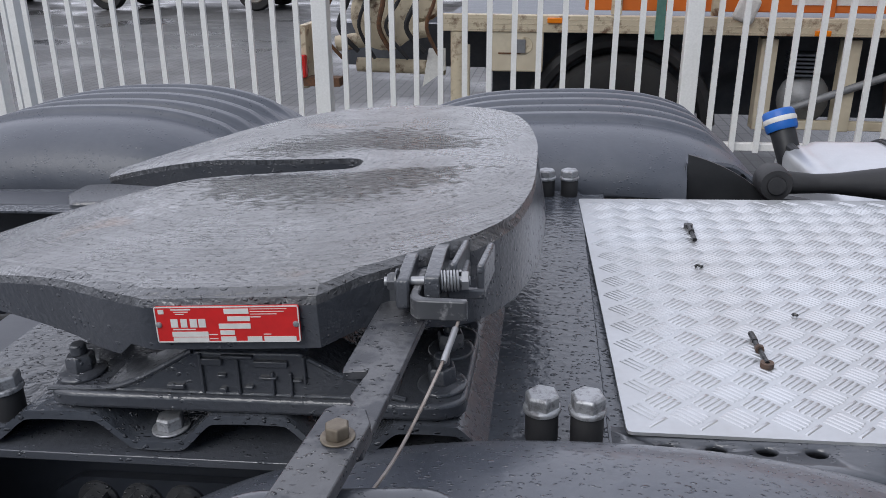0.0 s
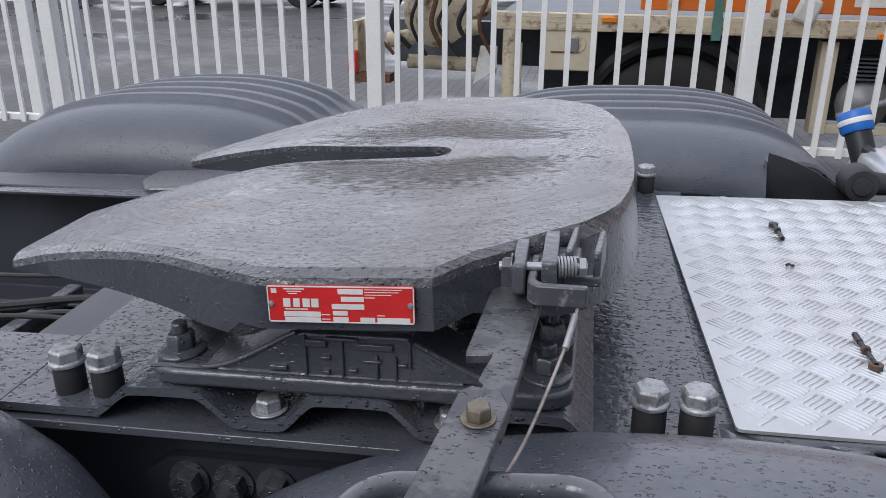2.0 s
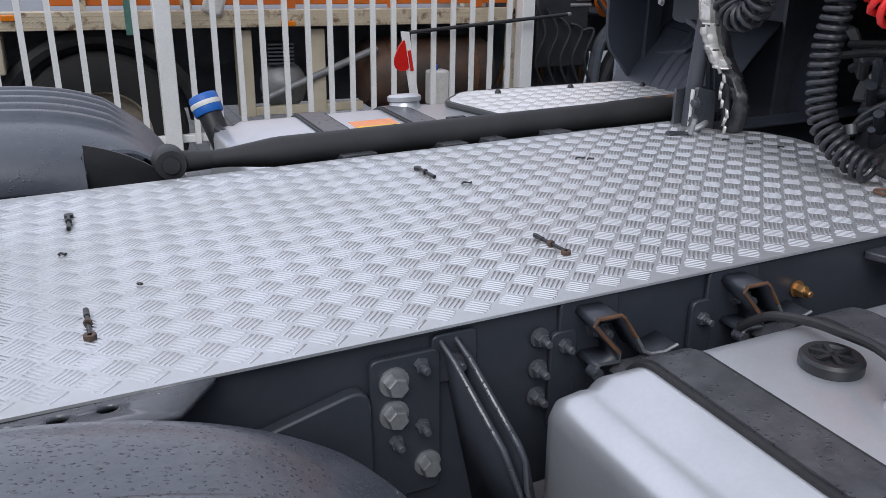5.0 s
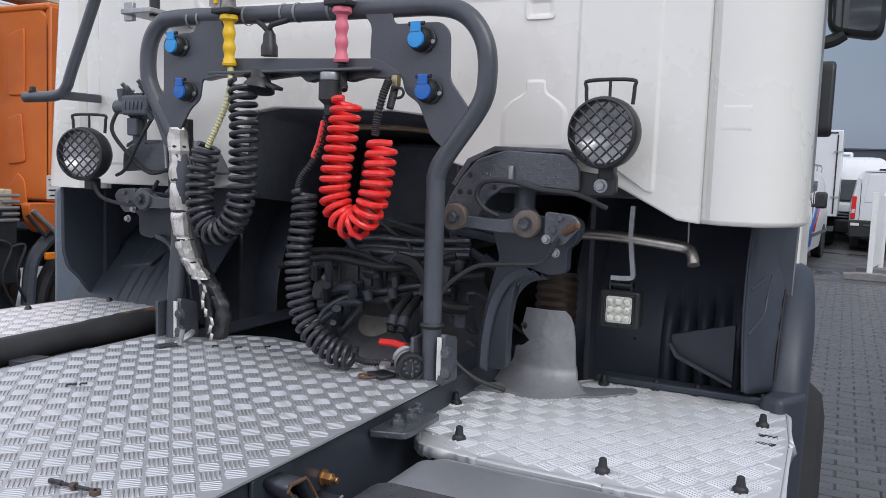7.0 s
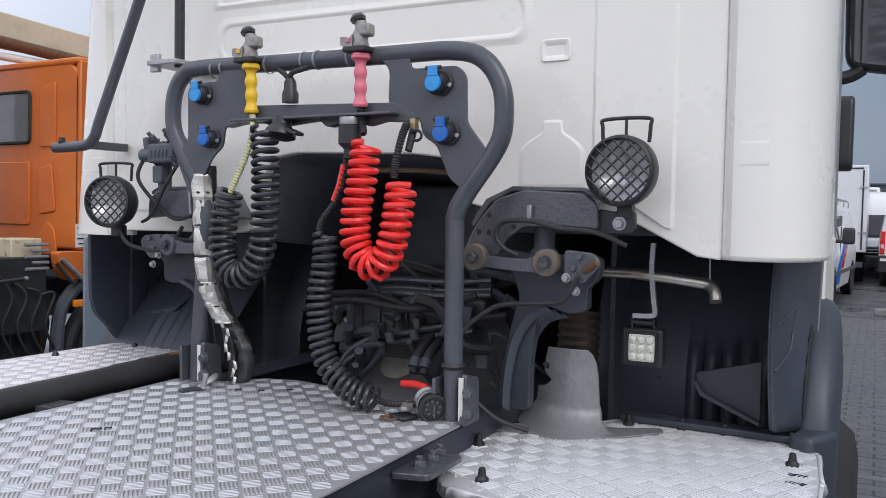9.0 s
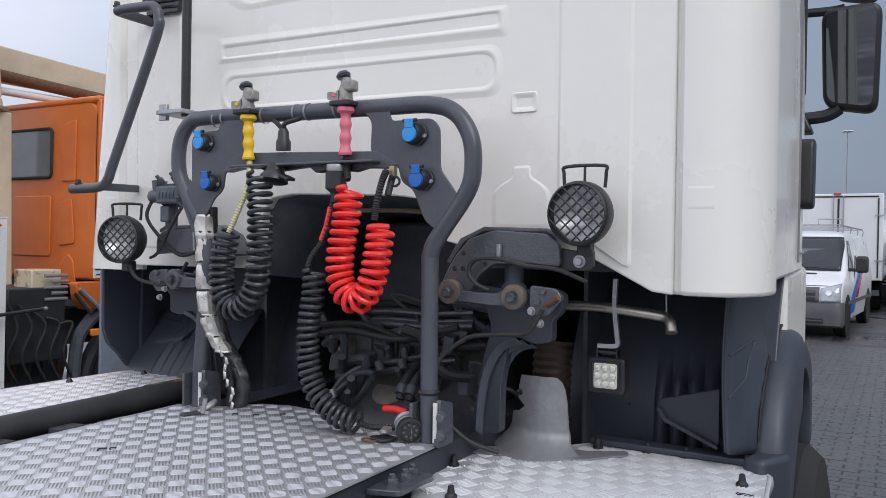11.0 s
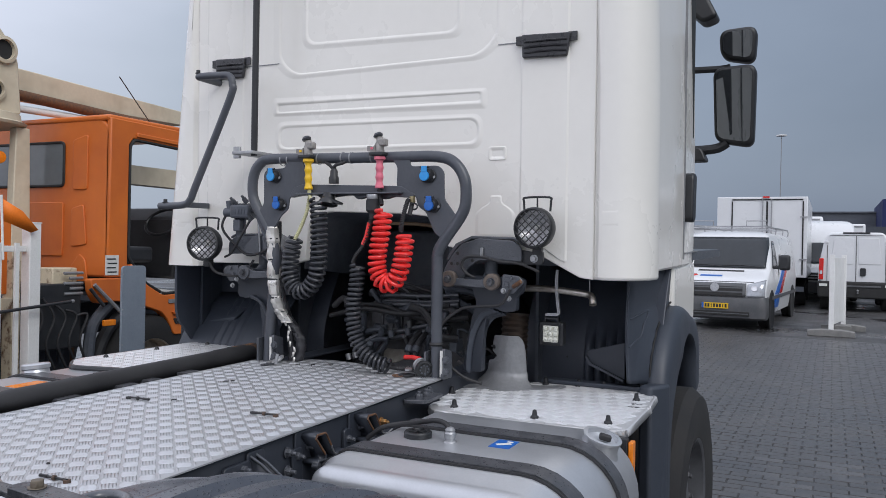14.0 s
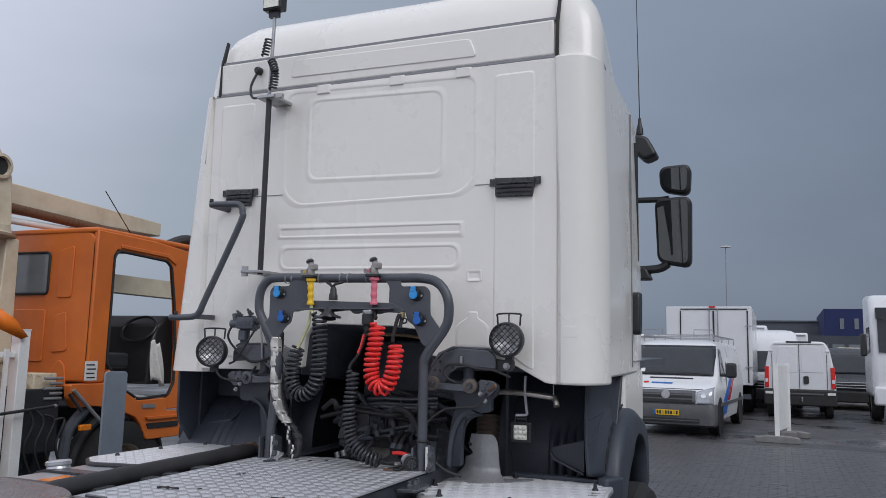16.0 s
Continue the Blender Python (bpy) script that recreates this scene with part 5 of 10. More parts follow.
def far_tank():
    t = tank(0.66, 1.46, 1.575, 2.19, 0.52, 1.030, "brushed aluminium fuel tank with black straps and warning sticker", (0.92, 1.16))
    part("filler_neck", Geo().lathe((1.200, 2.06, 1.02), (0, 0.1, 1), [(0.056, 0), (0.046, 0.012), (0.042, 0.028), (0.048, 0.032), (0.048, 0.044), (0.042, 0.048), (0.003, 0.050)], 28), M_TANK, t, "aluminium filler cap")
    st = part("warning_sticker", Geo().prism(rect(0.985, 1.78, 1.105, 1.93, 0.003), 1.0340, 1.0346, "z"), M_AMBER, t, "orange, yellow and blue warning sticker")
    part("sticker_band", Geo().box((1.045, 1.84, 1.0349), (0.116, 0.045, 0.0006)), M_YELLOW, st)
    part("sticker_band", Geo().box((1.045, 1.795, 1.0349), (0.116, 0.028, 0.0006)), M_BLUE2, st)
    part("sticker_mark", Geo().box((1.08, 1.845, 1.0353), (0.03, 0.008, 0.0006), pose(0, 0, 0, 0, 0, 40)), M_SEAM, st)
    for x, w in PATCHES:
        part("strap_end", Geo().prism([(x - w / 2, 1.488), (x + w / 2, 1.488), (x + w / 2 - 0.01, 1.526), (x - w / 2 - 0.01, 1.526)], 1.040, 1.0645, "z"), M_STRAP, t, "black strap end by the deck edge", bevel=0.002)
    part("vent_valve", Geo().lathe((1.215, 1.78, 1.034), (0, 0, 1), [(0.016, 0), (0.016, 0.012), (0.01, 0.014), (0.01, 0.02)], 14).box((1.225, 1.775, 1.052), (0.05, 0.015, 0.012)), M_BLACK, t)
    # long steady tube above the tank, with its eye
    r = thing("steady_rod", (1.1, 1.56, 1.07), "long dark steel tube with forged eye beside the deck sheet", "steel tube")
    part("tube", Geo().lathe((0.556, 1.522, 1.078), Vector((1.80, 1.575, 1.074)) - Vector((0.556, 1.522, 1.078)), [(0.017, 0), (0.019, 0.05), (0.030, 0.14), (0.031, 0.16), (0.031, 0.98), (0.033, 1.00), (0.033, 1.20)], 26), M_RUBBER, r)
    part("rust_patch", Geo().lathe((1.64, 1.5725, 1.0745), (1, 0.0135, -0.003), [(0.0335, 0), (0.0337, 0.01), (0.0337, 0.13), (0.0335, 0.14)], 26, False), M_ROD, r, "stretch with rust breaking through")
    part("eye", Geo().lathe((0.493, 1.486, 1.083), (0, 1, 0), [(0.012, 0), (0.028, 0.0), (0.031, 0.008), (0.031, 0.05), (0.028, 0.058), (0.012, 0.058)], 26), M_RUBBER, r)
    part("eye_bush", Geo().lathe((0.493, 1.481, 1.083), (0, 1, 0), [(0.016, 0), (0.017, 0.003), (0.017, 0.066), (0.016, 0.069)], 20), M_RUBBER, r)
    part("neck", Geo().cyl((0.511, 1.517, 1.081), (0.571, 1.521, 1.078), 0.022, 0.018, 16), M_RUBBER, r)
    # prop with a blue cap between mudguard and tank
    b = thing("capped_prop", (0.66, 2.0, 0.9), "leaning black prop with a blue and white banded cap", "prop")
    d = Vector((0.655, 2.121, 1.087)) - Vector((0.717, 2.016, 0.856))
    o = Vector((0.717, 2.016, 0.856))
    part("stem", Geo().cyl(o, o + d * 0.86, 0.027, 0.031), M_BLACK, b)
    part("cap", Geo().lathe(o + d * 0.84, d, [(0.036, 0), (0.039, 0.006), (0.039, 0.046), (0.035, 0.052), (0.018, 0.054)], 28), M_BLUE2, b, "blue cap")
    part("band", Geo().lathe(o + d * 0.84 + d.normalized() * 0.020, d, [(0.0396, 0), (0.0405, 0.003), (0.0405, 0.010), (0.0396, 0.013)], 28, False), M_LABEL, b, "white band")
    part("arm", Geo().cyl((0.674, 2.056, 1.02), (0.80, 1.70, 0.93), 0.012, n=10), M_BLACK, b)
    part("arm", Geo().cyl((0.619, 1.91, 0.93), (0.74, 1.64, 0.98), 0.012, n=10), M_BLACK, b)


CHASSIS = chassis()
LAYOUT[0] = REAR
mounting_plate()
fifth_wheel()
mudguard(0.072, 0.625, -0.03, 1.138, 0.565, 2.2, "dark grey ribbed plastic mudguard beaded with rain")
mudguard(-1.03, 0.625, -0.03, 1.186, 0.575, 2.2, "dark grey ribbed plastic mudguard beaded with rain")
mudguard(0.045, 1.565, 2.21, 1.153, 0.53, 3.0, "dark grey ribbed plastic mudguard over the far wheel", True)
mudguard(-1.10, 1.565, 2.21, 1.180, 0.55, 2.6, "dark grey ribbed plastic mudguard over the far hindmost wheel")
LAYOUT[0] = PLAIN
for wx in (0.04, -1.02):
    wheel(CHASSIS, wx, 0.26, 0.49, 0.52, -1, "wide black rear tyre")
    wheel(CHASSIS, wx, 1.875, 0.49, 0.52, 1, "wide black rear tyre")
main_deck()
side_decks()
debris()
near_tank()
far_tank()


# ---- cab ----
XR = 1.87


def cab():
    t = thing("truck_cab", (2.9, YC, 1.4), "white high-roof truck cab with embossed rear wall, wet sides", "truck cab")
    wall = [(0.255, 1.395), (0.30, 1.400), (0.433, 1.468), (0.70, 1.475), (0.80, 1.50), (0.812, 1.57), (0.85, 1.600), (0.95, 1.612), (1.28, 1.620), (1.355, 1.610), (1.385, 1.57), (1.40, 1.43), (1.46, 1.415), (1.945, 1.410), (1.945, 2.70), (0.255, 2.70)]
    rw = part("rear_wall", Geo().prism(wall, XR, XR + 0.035, "x"), M_WHITE, t, "white embossed rear wall", bevel=0.004)

    def raised(poly, lift, name="embossed_panel", r=0.03, slope=0.012):
        """A pressed panel whose edge slopes softly up from the wall."""
        q = rounded(poly, r, 5)
        k = len(q)
        cy, cz = sum(p[0] for p in q) / k, sum(p[1] for p in q) / k
        hy, hz = max(abs(p[0] - cy) for p in q), max(abs(p[1] - cz) for p in q)
        g, rings = Geo(), ((0.0, 0.0), (0.25, 0.10), (0.5, 0.38), (0.75, 0.72), (0.9, 0.92), (1.0, 1.0))
        for u, h in rings:
            ins = u * min(max(slope, lift * 1.6), 0.3 * hy, 0.3 * hz)
            g.v += [(XR + 0.001 - (lift * 0.75 + 0.001) * h, cy + (p[0] - cy) * (1 - ins / hy), cz + (p[1] - cz) * (1 - ins / hz)) for p in q]
        for a in range(len(rings) - 1):
            for b in range(k):
                c = (b + 1) % k
                g.f.append((a * k + b, (a + 1) * k + b, (a + 1) * k + c, a * k + c))
        g.f.append(tuple((len(rings) - 1) * k + b for b in range(k)))
        if sum(q[i][0] * q[(i + 1) % k][1] - q[(i + 1) % k][0] * q[i][1] for i in range(k)) > 0:
            g.f = [f[::-1] for f in g.f]
        part(name, g, M_WHITE, rw, angle=60)
    def recessed(poly, lift, r=0.03, spread=0.05, name="pressed_recess"):
        """A pressing sunk into a gently swollen field."""
        q = rounded(poly, r, 6)
        k = len(q)
        cy, cz = sum(p[0] for p in q) / k, sum(p[1] for p in q) / k
        hy, hz = max(abs(p[0] - cy) for p in q), max(abs(p[1] - cz) for p in q)
        g, rings = Geo(), ((spread, 0.0), (spread * 0.7, 0.14), (spread * 0.4, 0.55), (spread * 0.2, 0.86), (0.004, 1.0), (0.0, 0.93), (-0.004, 0.60), (-0.008, 0.22), (-0.011, 0.10))
        for off, h in rings:
            g.v += [(XR + 0.001 - (lift + 0.001) * h, cy + (p[0] - cy) * (1 + off / hy), min(2.698, cz + (p[1] - cz) * (1 + off / hz))) for p in q]
        for a in range(len(rings) - 1):
            for b in range(k):
                c = (b + 1) % k
                g.f.append((a * k + b, (a + 1) * k + b, (a + 1) * k + c, a * k + c))
        g.f.append(tuple((len(rings) - 1) * k + b for b in range(k)))
        if sum(q[i][0] * q[(i + 1) % k][1] - q[(i + 1) % k][0] * q[i][1] for i in range(k)) > 0:
            g.f = [f[::-1] for f in g.f]
        part(name, g, M_WHITE, rw, angle=70)
    recessed([(0.60, 2.66), (1.53, 2.68), (1.53, 2.22), (1.46, 2.155), (0.67, 2.165), (0.60, 2.23)], 0.0026, r=0.05)
    recessed([(0.750, 2.615), (1.402, 2.632), (1.402, 2.268), (0.750, 2.254)], 0.003, r=0.05, spread=0.035)
    recessed([(0.66, 2.038), (1.54, 2.048), (1.54, 2.010), (0.66, 2.000)], 0.0036, 0.012, 0.035)
    recessed([(0.67, 1.948), (1.53, 1.958), (1.53, 1.868), (0.67, 1.858)], 0.003, 0.042, 0.030)
    recessed([(0.571, 1.839), (0.625, 1.839), (0.625, 1.803), (0.571, 1.803)], 0.0035, 0.008, 0.010, "embossed_boss")
    raised([(0.520, 1.52), (0.688, 1.52), (0.688, 1.612), (0.668, 1.632), (0.634, 1.650), (0.627, 1.660), (0.627, 1.682), (0.577, 1.682), (0.577, 1.660), (0.570, 1.650), (0.540, 1.632), (0.520, 1.612)], 0.0028, "embossed_boss", 0.012, 0.022)
    raised([(0.34, 2.66), (0.52, 2.66), (0.52, 1.50), (0.44, 1.50), (0.34, 1.44)], 0.005, r=0.02)
    raised([(1.70, 2.66), (1.90, 2.66), (1.90, 1.46), (1.70, 1.46)], 0.005, r=0.02)
    for y in (0.62, 0.93, 1.30):
        raised([(y, 2.705), (y + 0.075, 2.705), (y + 0.075, 2.655), (y, 2.655)], 0.010, "roof_clip", 0.006)
    for y0, y1 in ((0.40, 0.60), (1.53, 1.70)):
        part("panel_seam", Geo().box((XR - 0.001, (y0 + y1) / 2, 2.195 if y0 < 1 else 2.205), (0.003, y1 - y0, 0.003)), M_SHIELD, rw)
    # corner posts: rounded from the rear wall into the flanks
    for s, yl in ((1, 0.250), (-1, 1.950)):
        out = []
        for k in range(13):
            a = radians(90 * k / 12)
            out.append((XR - 0.014 + 0.155 * (1 - math.cos(a)), yl - s * (0.07 + 0.109 * math.sin(a))))
        line = [(XR + 0.045, yl + s * 0.03), (XR + 0.008, yl + s * 0.004), (XR + 0.006, yl - s * 0.002), (XR - 0.010, yl - s * 0.014), (XR - 0.014, yl - s * 0.03)] + out + [(2.030, yl - s * 0.175), (2.040, yl - s * 0.160), (2.042, yl - s * 0.130), (XR + 0.16, yl - s * 0.12), (XR + 0.06, yl + s * 0.03)]
        def lean(g):
            """The sides lean in towards the roof."""
            g.v = [(x, y + s * ((0.03 * max(0.0, z - 2.0)) if s > 0 else (0.098 * (z - 1.42) - 0.036) * min(1.0, max(0.0, (yl - s * 0.02 - y) * s / 0.06))), z) for x, y, z in g.v]
            return g

        def tall(poly, z0, z1):
            g, k, rows = Geo(), len(poly), 9
            area = sum(poly[i][0] * poly[(i + 1) % k][1] - poly[(i + 1) % k][0] * poly[i][1] for i in range(k))
            q = poly if area > 0 else poly[::-1]
            for a in range(rows):
                g.v += [(p[0], p[1], z0 + (z1 - z0) * a / (rows - 1)) for p in q]
            for a in range(rows - 1):
                g.f += [(a * k + b, a * k + (b + 1) % k, (a + 1) * k + (b + 1) % k, (a + 1) * k + b) for b in range(k)]
            g.f += [tuple(range(k))[::-1], tuple((rows - 1) * k + b for b in range(k))]
            return lean(g)
        post = part("corner_post", tall(line, 1.395, 2.705), M_WHITE, t, bevel=0.012, seg=3, angle=30)
        for z, up in ((1.620, 1), (1.576, -1)):
            yl0, yl1 = yl - s * 0.078, yl - s * 0.026
            n, g = 16, Geo()
            for k in range(n + 1):
                q = k / n
                y, h = yl0 + (yl1 - yl0) * q, 0.4 * 0.0015 * math.sin(math.pi * q) ** 0.6
                g.v += [(XR - 0.0135, y, z - up * 0.010), (XR - 0.0140 - h, y, z), (XR - 0.0135, y, z + up * 0.0025)]
            g.f = [(k * 3 + j, k * 3 + j + 1, k * 3 + j + 4, k * 3 + j + 3) for k in range(n) for j in (0, 1)]
            part("corner_notch", g, M_WHITE, post, angle=50)
        # flank, drawn in towards the front
        y0, y1 = yl - s * 0.164, yl + s * 0.0
        side = [(2.046, y0 - s * 0.006), (2.40, y0), (2.8, y0 + s * 0.012), (3.15, y0 + s * 0.045), (3.5, y0 + s * 0.105), (3.95, y0 + s * 0.21), (4.10, y0 + s * 0.38), (4.10, y0 + s * 0.46), (3.9, y0 + s * 0.30), (2.12, y0 + s * 0.05)]
        fl = part("flank", tall(side, 1.42, 2.72), M_WHITE, t, bevel=0.01)
        part("side_window", Geo().add([(2.98, y0 + s * 0.026, 1.98), (3.72, y0 + s * 0.156, 1.98), (3.66, y0 + s * 0.142, 2.60), (2.98, y0 + s * 0.026, 2.60), (2.98, y0 + s * 0.08, 1.98), (3.72, y0 + s * 0.2, 1.98), (3.66, y0 + s * 0.19, 2.60), (2.98, y0 + s * 0.08, 2.60)],
                                      [(0, 1, 2, 3), (7, 6, 5, 4), (0, 4, 5, 1), (1, 5, 6, 2), (2, 6, 7, 3), (3, 7, 4, 0)]), M_GLASS, fl, "dark side window glass")
        part("door_seam", Geo().box((2.62, y0 + s * 0.006, 2.05), (0.0035, 0.010, 1.2)), M_SHIELD, fl)
        part("door_seam", Geo().box((2.95, y0 + s * 0.022, 1.475), (0.66, 0.012, 0.004), pose(0, 0, 0, 0, 0, s * 4)), M_SHIELD, fl)
        part("door_handle", Geo().prism(rounded([(2.62, 1.60), (2.70, 1.60), (2.72, 1.80), (2.64, 1.80)], 0.03), y0 - s * 0.030, y0 + s * 0.012, "y"), M_BLACK, fl, "black door handle", bevel=0.008)
        part("sill", Geo().box((2.74, y0 + s * 0.055, 1.30), (0.52, 0.08, 0.26)), M_WHITE, fl, bevel=0.02, seg=3)
    # roof: a raised shell over a lower band
    band = part("roof_band", Geo().prism([(0.262, 2.712), (1.938, 2.712), (1.93, 2.862), (0.268, 2.862)], XR + 0.004, XR + 0.06, "x"), M_WHITE, t, bevel=0.008, seg=3)
    part("embossed_panel", Geo().prism(rounded([(0.60, 2.745), (1.52, 2.755), (1.50, 2.838), (0.63, 2.828)], 0.02), XR, XR + 0.01, "x"), M_WHITE, band, bevel=0.004)
    part("roof_joint", Geo().box((XR + 0.01, YC, 2.706), (0.02, 1.69, 0.012)), M_SHIELD, t)
    part("roof_joint", Geo().box((XR + 0.02, YC, 2.868), (0.02, 1.67, 0.012)), M_SHIELD, t)
    for y, up in ((0.255, 1.0), (1.915, 0.62)):
        part("roof_joint", Geo().prism([(XR - 0.004, 2.705), (XR + 0.012, 2.70), (XR + 0.022, 2.86), (XR + 0.022 + 0.078 * up ** 2, 2.86 + 0.20 * up), (XR + 0.010 + 0.075 * up ** 2, 2.865 + 0.20 * up), (XR + 0.004, 2.87)], y - 0.005, y + 0.005, "y"), M_SEAM, t, "black rubber joint")
    lv = [(2.700, 0.0, 0.0), (2.80, 0.012, 0.004), (2.872, 0.022, 0.010), (2.95, 0.040, 0.035), (3.02, 0.070, 0.080), (3.08, 0.125, 0.15), (3.12, 0.21, 0.24), (3.14, 0.34, 0.38)]
    g = Geo()
    m = 0
    for z, dx, dy in lv:
        x0, x1, ya, yb = XR + 0.012 + dx, 4.05 - dx * 1.5, 0.075 + dy * 0.9, 2.045 - dy * 0.9
        ring = rounded([(x0, ya), (x1, ya + 0.26), (x1, yb - 0.26), (x0, yb)], 0.16, 7)
        m = len(ring)
        g.v += [(a, b, z + 0.05 * max(0, (a - 2.2)) / 2 * (dx > 0.1)) for a, b in ring]
    for i in range(len(lv) - 1):
        for j in range(m):
            k = (j + 1) % m
            g.f.append((i * m + j, i * m + k, (i + 1) * m + k, (i + 1) * m + j))
    g.f.append(tuple((len(lv) - 1) * m + j for j in range(m)))
    g.f.append(tuple(range(m))[::-1])
    part("roof_shell", g, M_WHITE, t, "white raised roof shell", angle=50)
    # floor, front and engine tunnel
    part("front_wall", Geo().box((4.09, YC, 2.1), (0.06, 1.40, 1.36)), M_WHITE, t, bevel=0.02)
    part("floor_pan", Geo().box((3.0, 0.45, 1.455), (2.1, 0.66, 0.04)), M_DARK, t)
    part("floor_pan", Geo().box((3.0, 1.76, 1.455), (2.1, 0.66, 0.04)), M_DARK, t)
    tun = [(0.79, 1.40), (0.80, 1.56), (0.84, 1.60), (0.95, 1.622), (1.28, 1.63), (1.36, 1.61), (1.40, 1.56), (1.42, 1.40)]
    g = Geo()
    for x in (XR + 0.036, 2.3, 3.0):
        g.v += [(x, a, b - (x - XR) * 0.10) for a, b in tun]
    for i in range(2):
        g.f += [(i * 8 + j, i * 8 + j + 1, (i + 1) * 8 + j + 1, (i + 1) * 8 + j) for j in range(7)]
    part("engine_tunnel", g, M_DARK, t, "dark engine tunnel lining", solid=0.01)
    part("tunnel_edge", Geo().tube(smooth([(XR + 0.05, 0.782, 1.46), (XR + 0.055, 0.800, 1.51), (XR + 0.06, 0.845, 1.560), (XR + 0.06, 0.93, 1.575), (XR + 0.06, 1.03, 1.578), (XR + 0.06, 1.12, 1.578)], 8), 0.0065, 8), surf("glued_edge", (0.22, 0.15, 0.09), (0.12, 0.08, 0.05), rough=0.8, big=20, bump=0.6), t, "brown glued felt edge")
    # black tape over the latch recesses
    for (y0, z0, y1, z1) in ((0.340, 2.134, 0.508, 2.216), (1.690, 2.160, 1.838, 2.244)):
        cv = part("latch_cover", Geo().prism(rounded([(y0 + 0.010, z0), (y1 - 0.002, z0 + 0.004), (y1 + 0.001, z1), (y0 - 0.004, z1 - 0.006)], 0.006), XR - 0.020, XR - 0.004, "x"), M_TAPE, t, "black taped latch cover", bevel=0.004)
        for k in range(3):
            part("tape_fold", Geo().tube(smooth([(XR - 0.021, y0 + 0.01, z0 + 0.018 + 0.018 * k), (XR - 0.024, (y0 + y1) / 2, z0 + 0.022 + 0.017 * k), (XR - 0.021, y1 - 0.01, z0 + 0.02 + 0.018 * k)], 6), 0.004, 6), M_TAPE, cv)
        part("tape_end", Geo().box((XR - 0.010, y0 - 0.008, z1 - 0.018), (0.006, 0.03, 0.030)), M_TAPE, cv)
        part("tape_end", Geo().box((XR - 0.010, y1 + 0.008, z1 - 0.018), (0.006, 0.03, 0.030)), M_TAPE, cv)
    return t


def cab_fittings():
    h = thing("grab_rail", (1.80, 1.85, 1.6), "dark grey tubular grab rail on the cab's rear corner", "grab rail")
    pts = smooth([(XR, 1.83, 2.150), (1.76, 1.83, 2.152), (1.742, 1.815, 2.153), (1.742, 1.72, 2.150), (1.742, 1.672, 2.143), (1.742, 1.657, 2.110), (1.742, 1.672, 2.05), (1.742, 1.84, 1.720), (1.742, 1.866, 1.668), (1.742, 1.905, 1.645), (1.742, 2.03, 1.641)], 8)
    part("tube", Geo().tube(pts, 0.0145, 14), M_RACK, h)
    part("bracket", Geo().box((1.80, 1.885, 1.645), (0.12, 0.026, 0.022)), M_RACK, h, bevel=0.003)
    for y in (1.83, 2.0):
        part("bolt", Geo().hexbolt((1.742, y, 2.165 if y < 1.9 else 1.655), (0, 0, 1), 0.009, 0.012), M_BLACK, h)
    m = thing("lamp_mast", (1.74, 1.54, 1.83), "thin black lamp mast with work light, clamped to rear wall", "lamp mast")
    part("lower_tube", Geo().cyl((1.742, 1.549, 1.83), (1.742, 1.541, 2.64), 0.0125), M_BLACK, m)
    part("upper_tube", Geo().cyl((1.742, 1.541, 2.64), (1.742, 1.530, 3.0), 0.008), M_STEEL, m, "bare steel tube")
    part("clamp", Geo().box((1.79, 1.545, 2.625), (0.15, 0.09, 0.014)).box((1.735, 1.50, 2.625), (0.02, 0.07, 0.022)), M_STEEL, m, bevel=0.002)
    part("clamp", Geo().box((1.79, 1.58, 1.842), (0.16, 0.10, 0.012)).box((1.735, 1.625, 1.845), (0.012, 0.03, 0.045)), M_STEEL, m, bevel=0.002)
    part("coiled_cable", Geo().tube(coil([(1.735, 1.520, 2.66), (1.735, 1.512, 2.74), (1.735, 1.535, 2.80)], 0.016, 0.013), 0.0045, 6), M_HOSE, m, "black coiled cable")
    part("coiled_cable", Geo().tube(coil([(1.735, 1.57, 2.82), (1.735, 1.552, 2.90)], 0.014, 0.014), 0.0045, 6), M_HOSE, m)
    part("plug_cable", Geo().tube(smooth([(1.742, 1.58, 2.632), (1.78, 1.66, 2.65), (1.82, 1.70, 2.72), (1.855, 1.69, 2.80)], 8), 0.006, 8), M_RUBBER, m)
    part("plug", Geo().lathe((XR, 1.69, 2.805), (-1, 0, 0), [(0.018, 0), (0.018, 0.02), (0.012, 0.03)], 16), M_BLACK, m)
    lp = part("light_head", Geo().prism(rect(1.482, 3.025, 1.580, 3.11, 0.01), 1.715, 1.765, "x"), M_BLACK, m, "square LED work light", bevel=0.005)
    part("lens", Geo().prism(rect(1.492, 3.035, 1.570, 3.10, 0.004), 1.708, 1.716, "x"), M_LED, lp)
    part("bracket", Geo().box((1.742, 1.531, 3.012), (0.02, 0.05, 0.03)), M_BLACK, m)
    # aerial and mirrors on the flank
    a = thing("aerial", (3.3, 0.18, 2.75), "thin whip aerial on the cab roof edge", "aerial")
    part("base", Geo().lathe((3.2, 0.135, 2.70), (0, 0, 1), [(0.02, 0), (0.018, 0.03), (0.010, 0.06), (0.008, 0.09)], 14), M_BLACK, a)
    part("whip", Geo().cyl((3.2, 0.135, 2.78), (3.2, 0.15, 3.75), 0.003, 0.0015, 6), M_BLACK, a)
    mr = thing("wing_mirrors", (3.75, 0.05, 2.0), "black wing mirrors on a two-arm bracket at the cab door", "wing mirror")
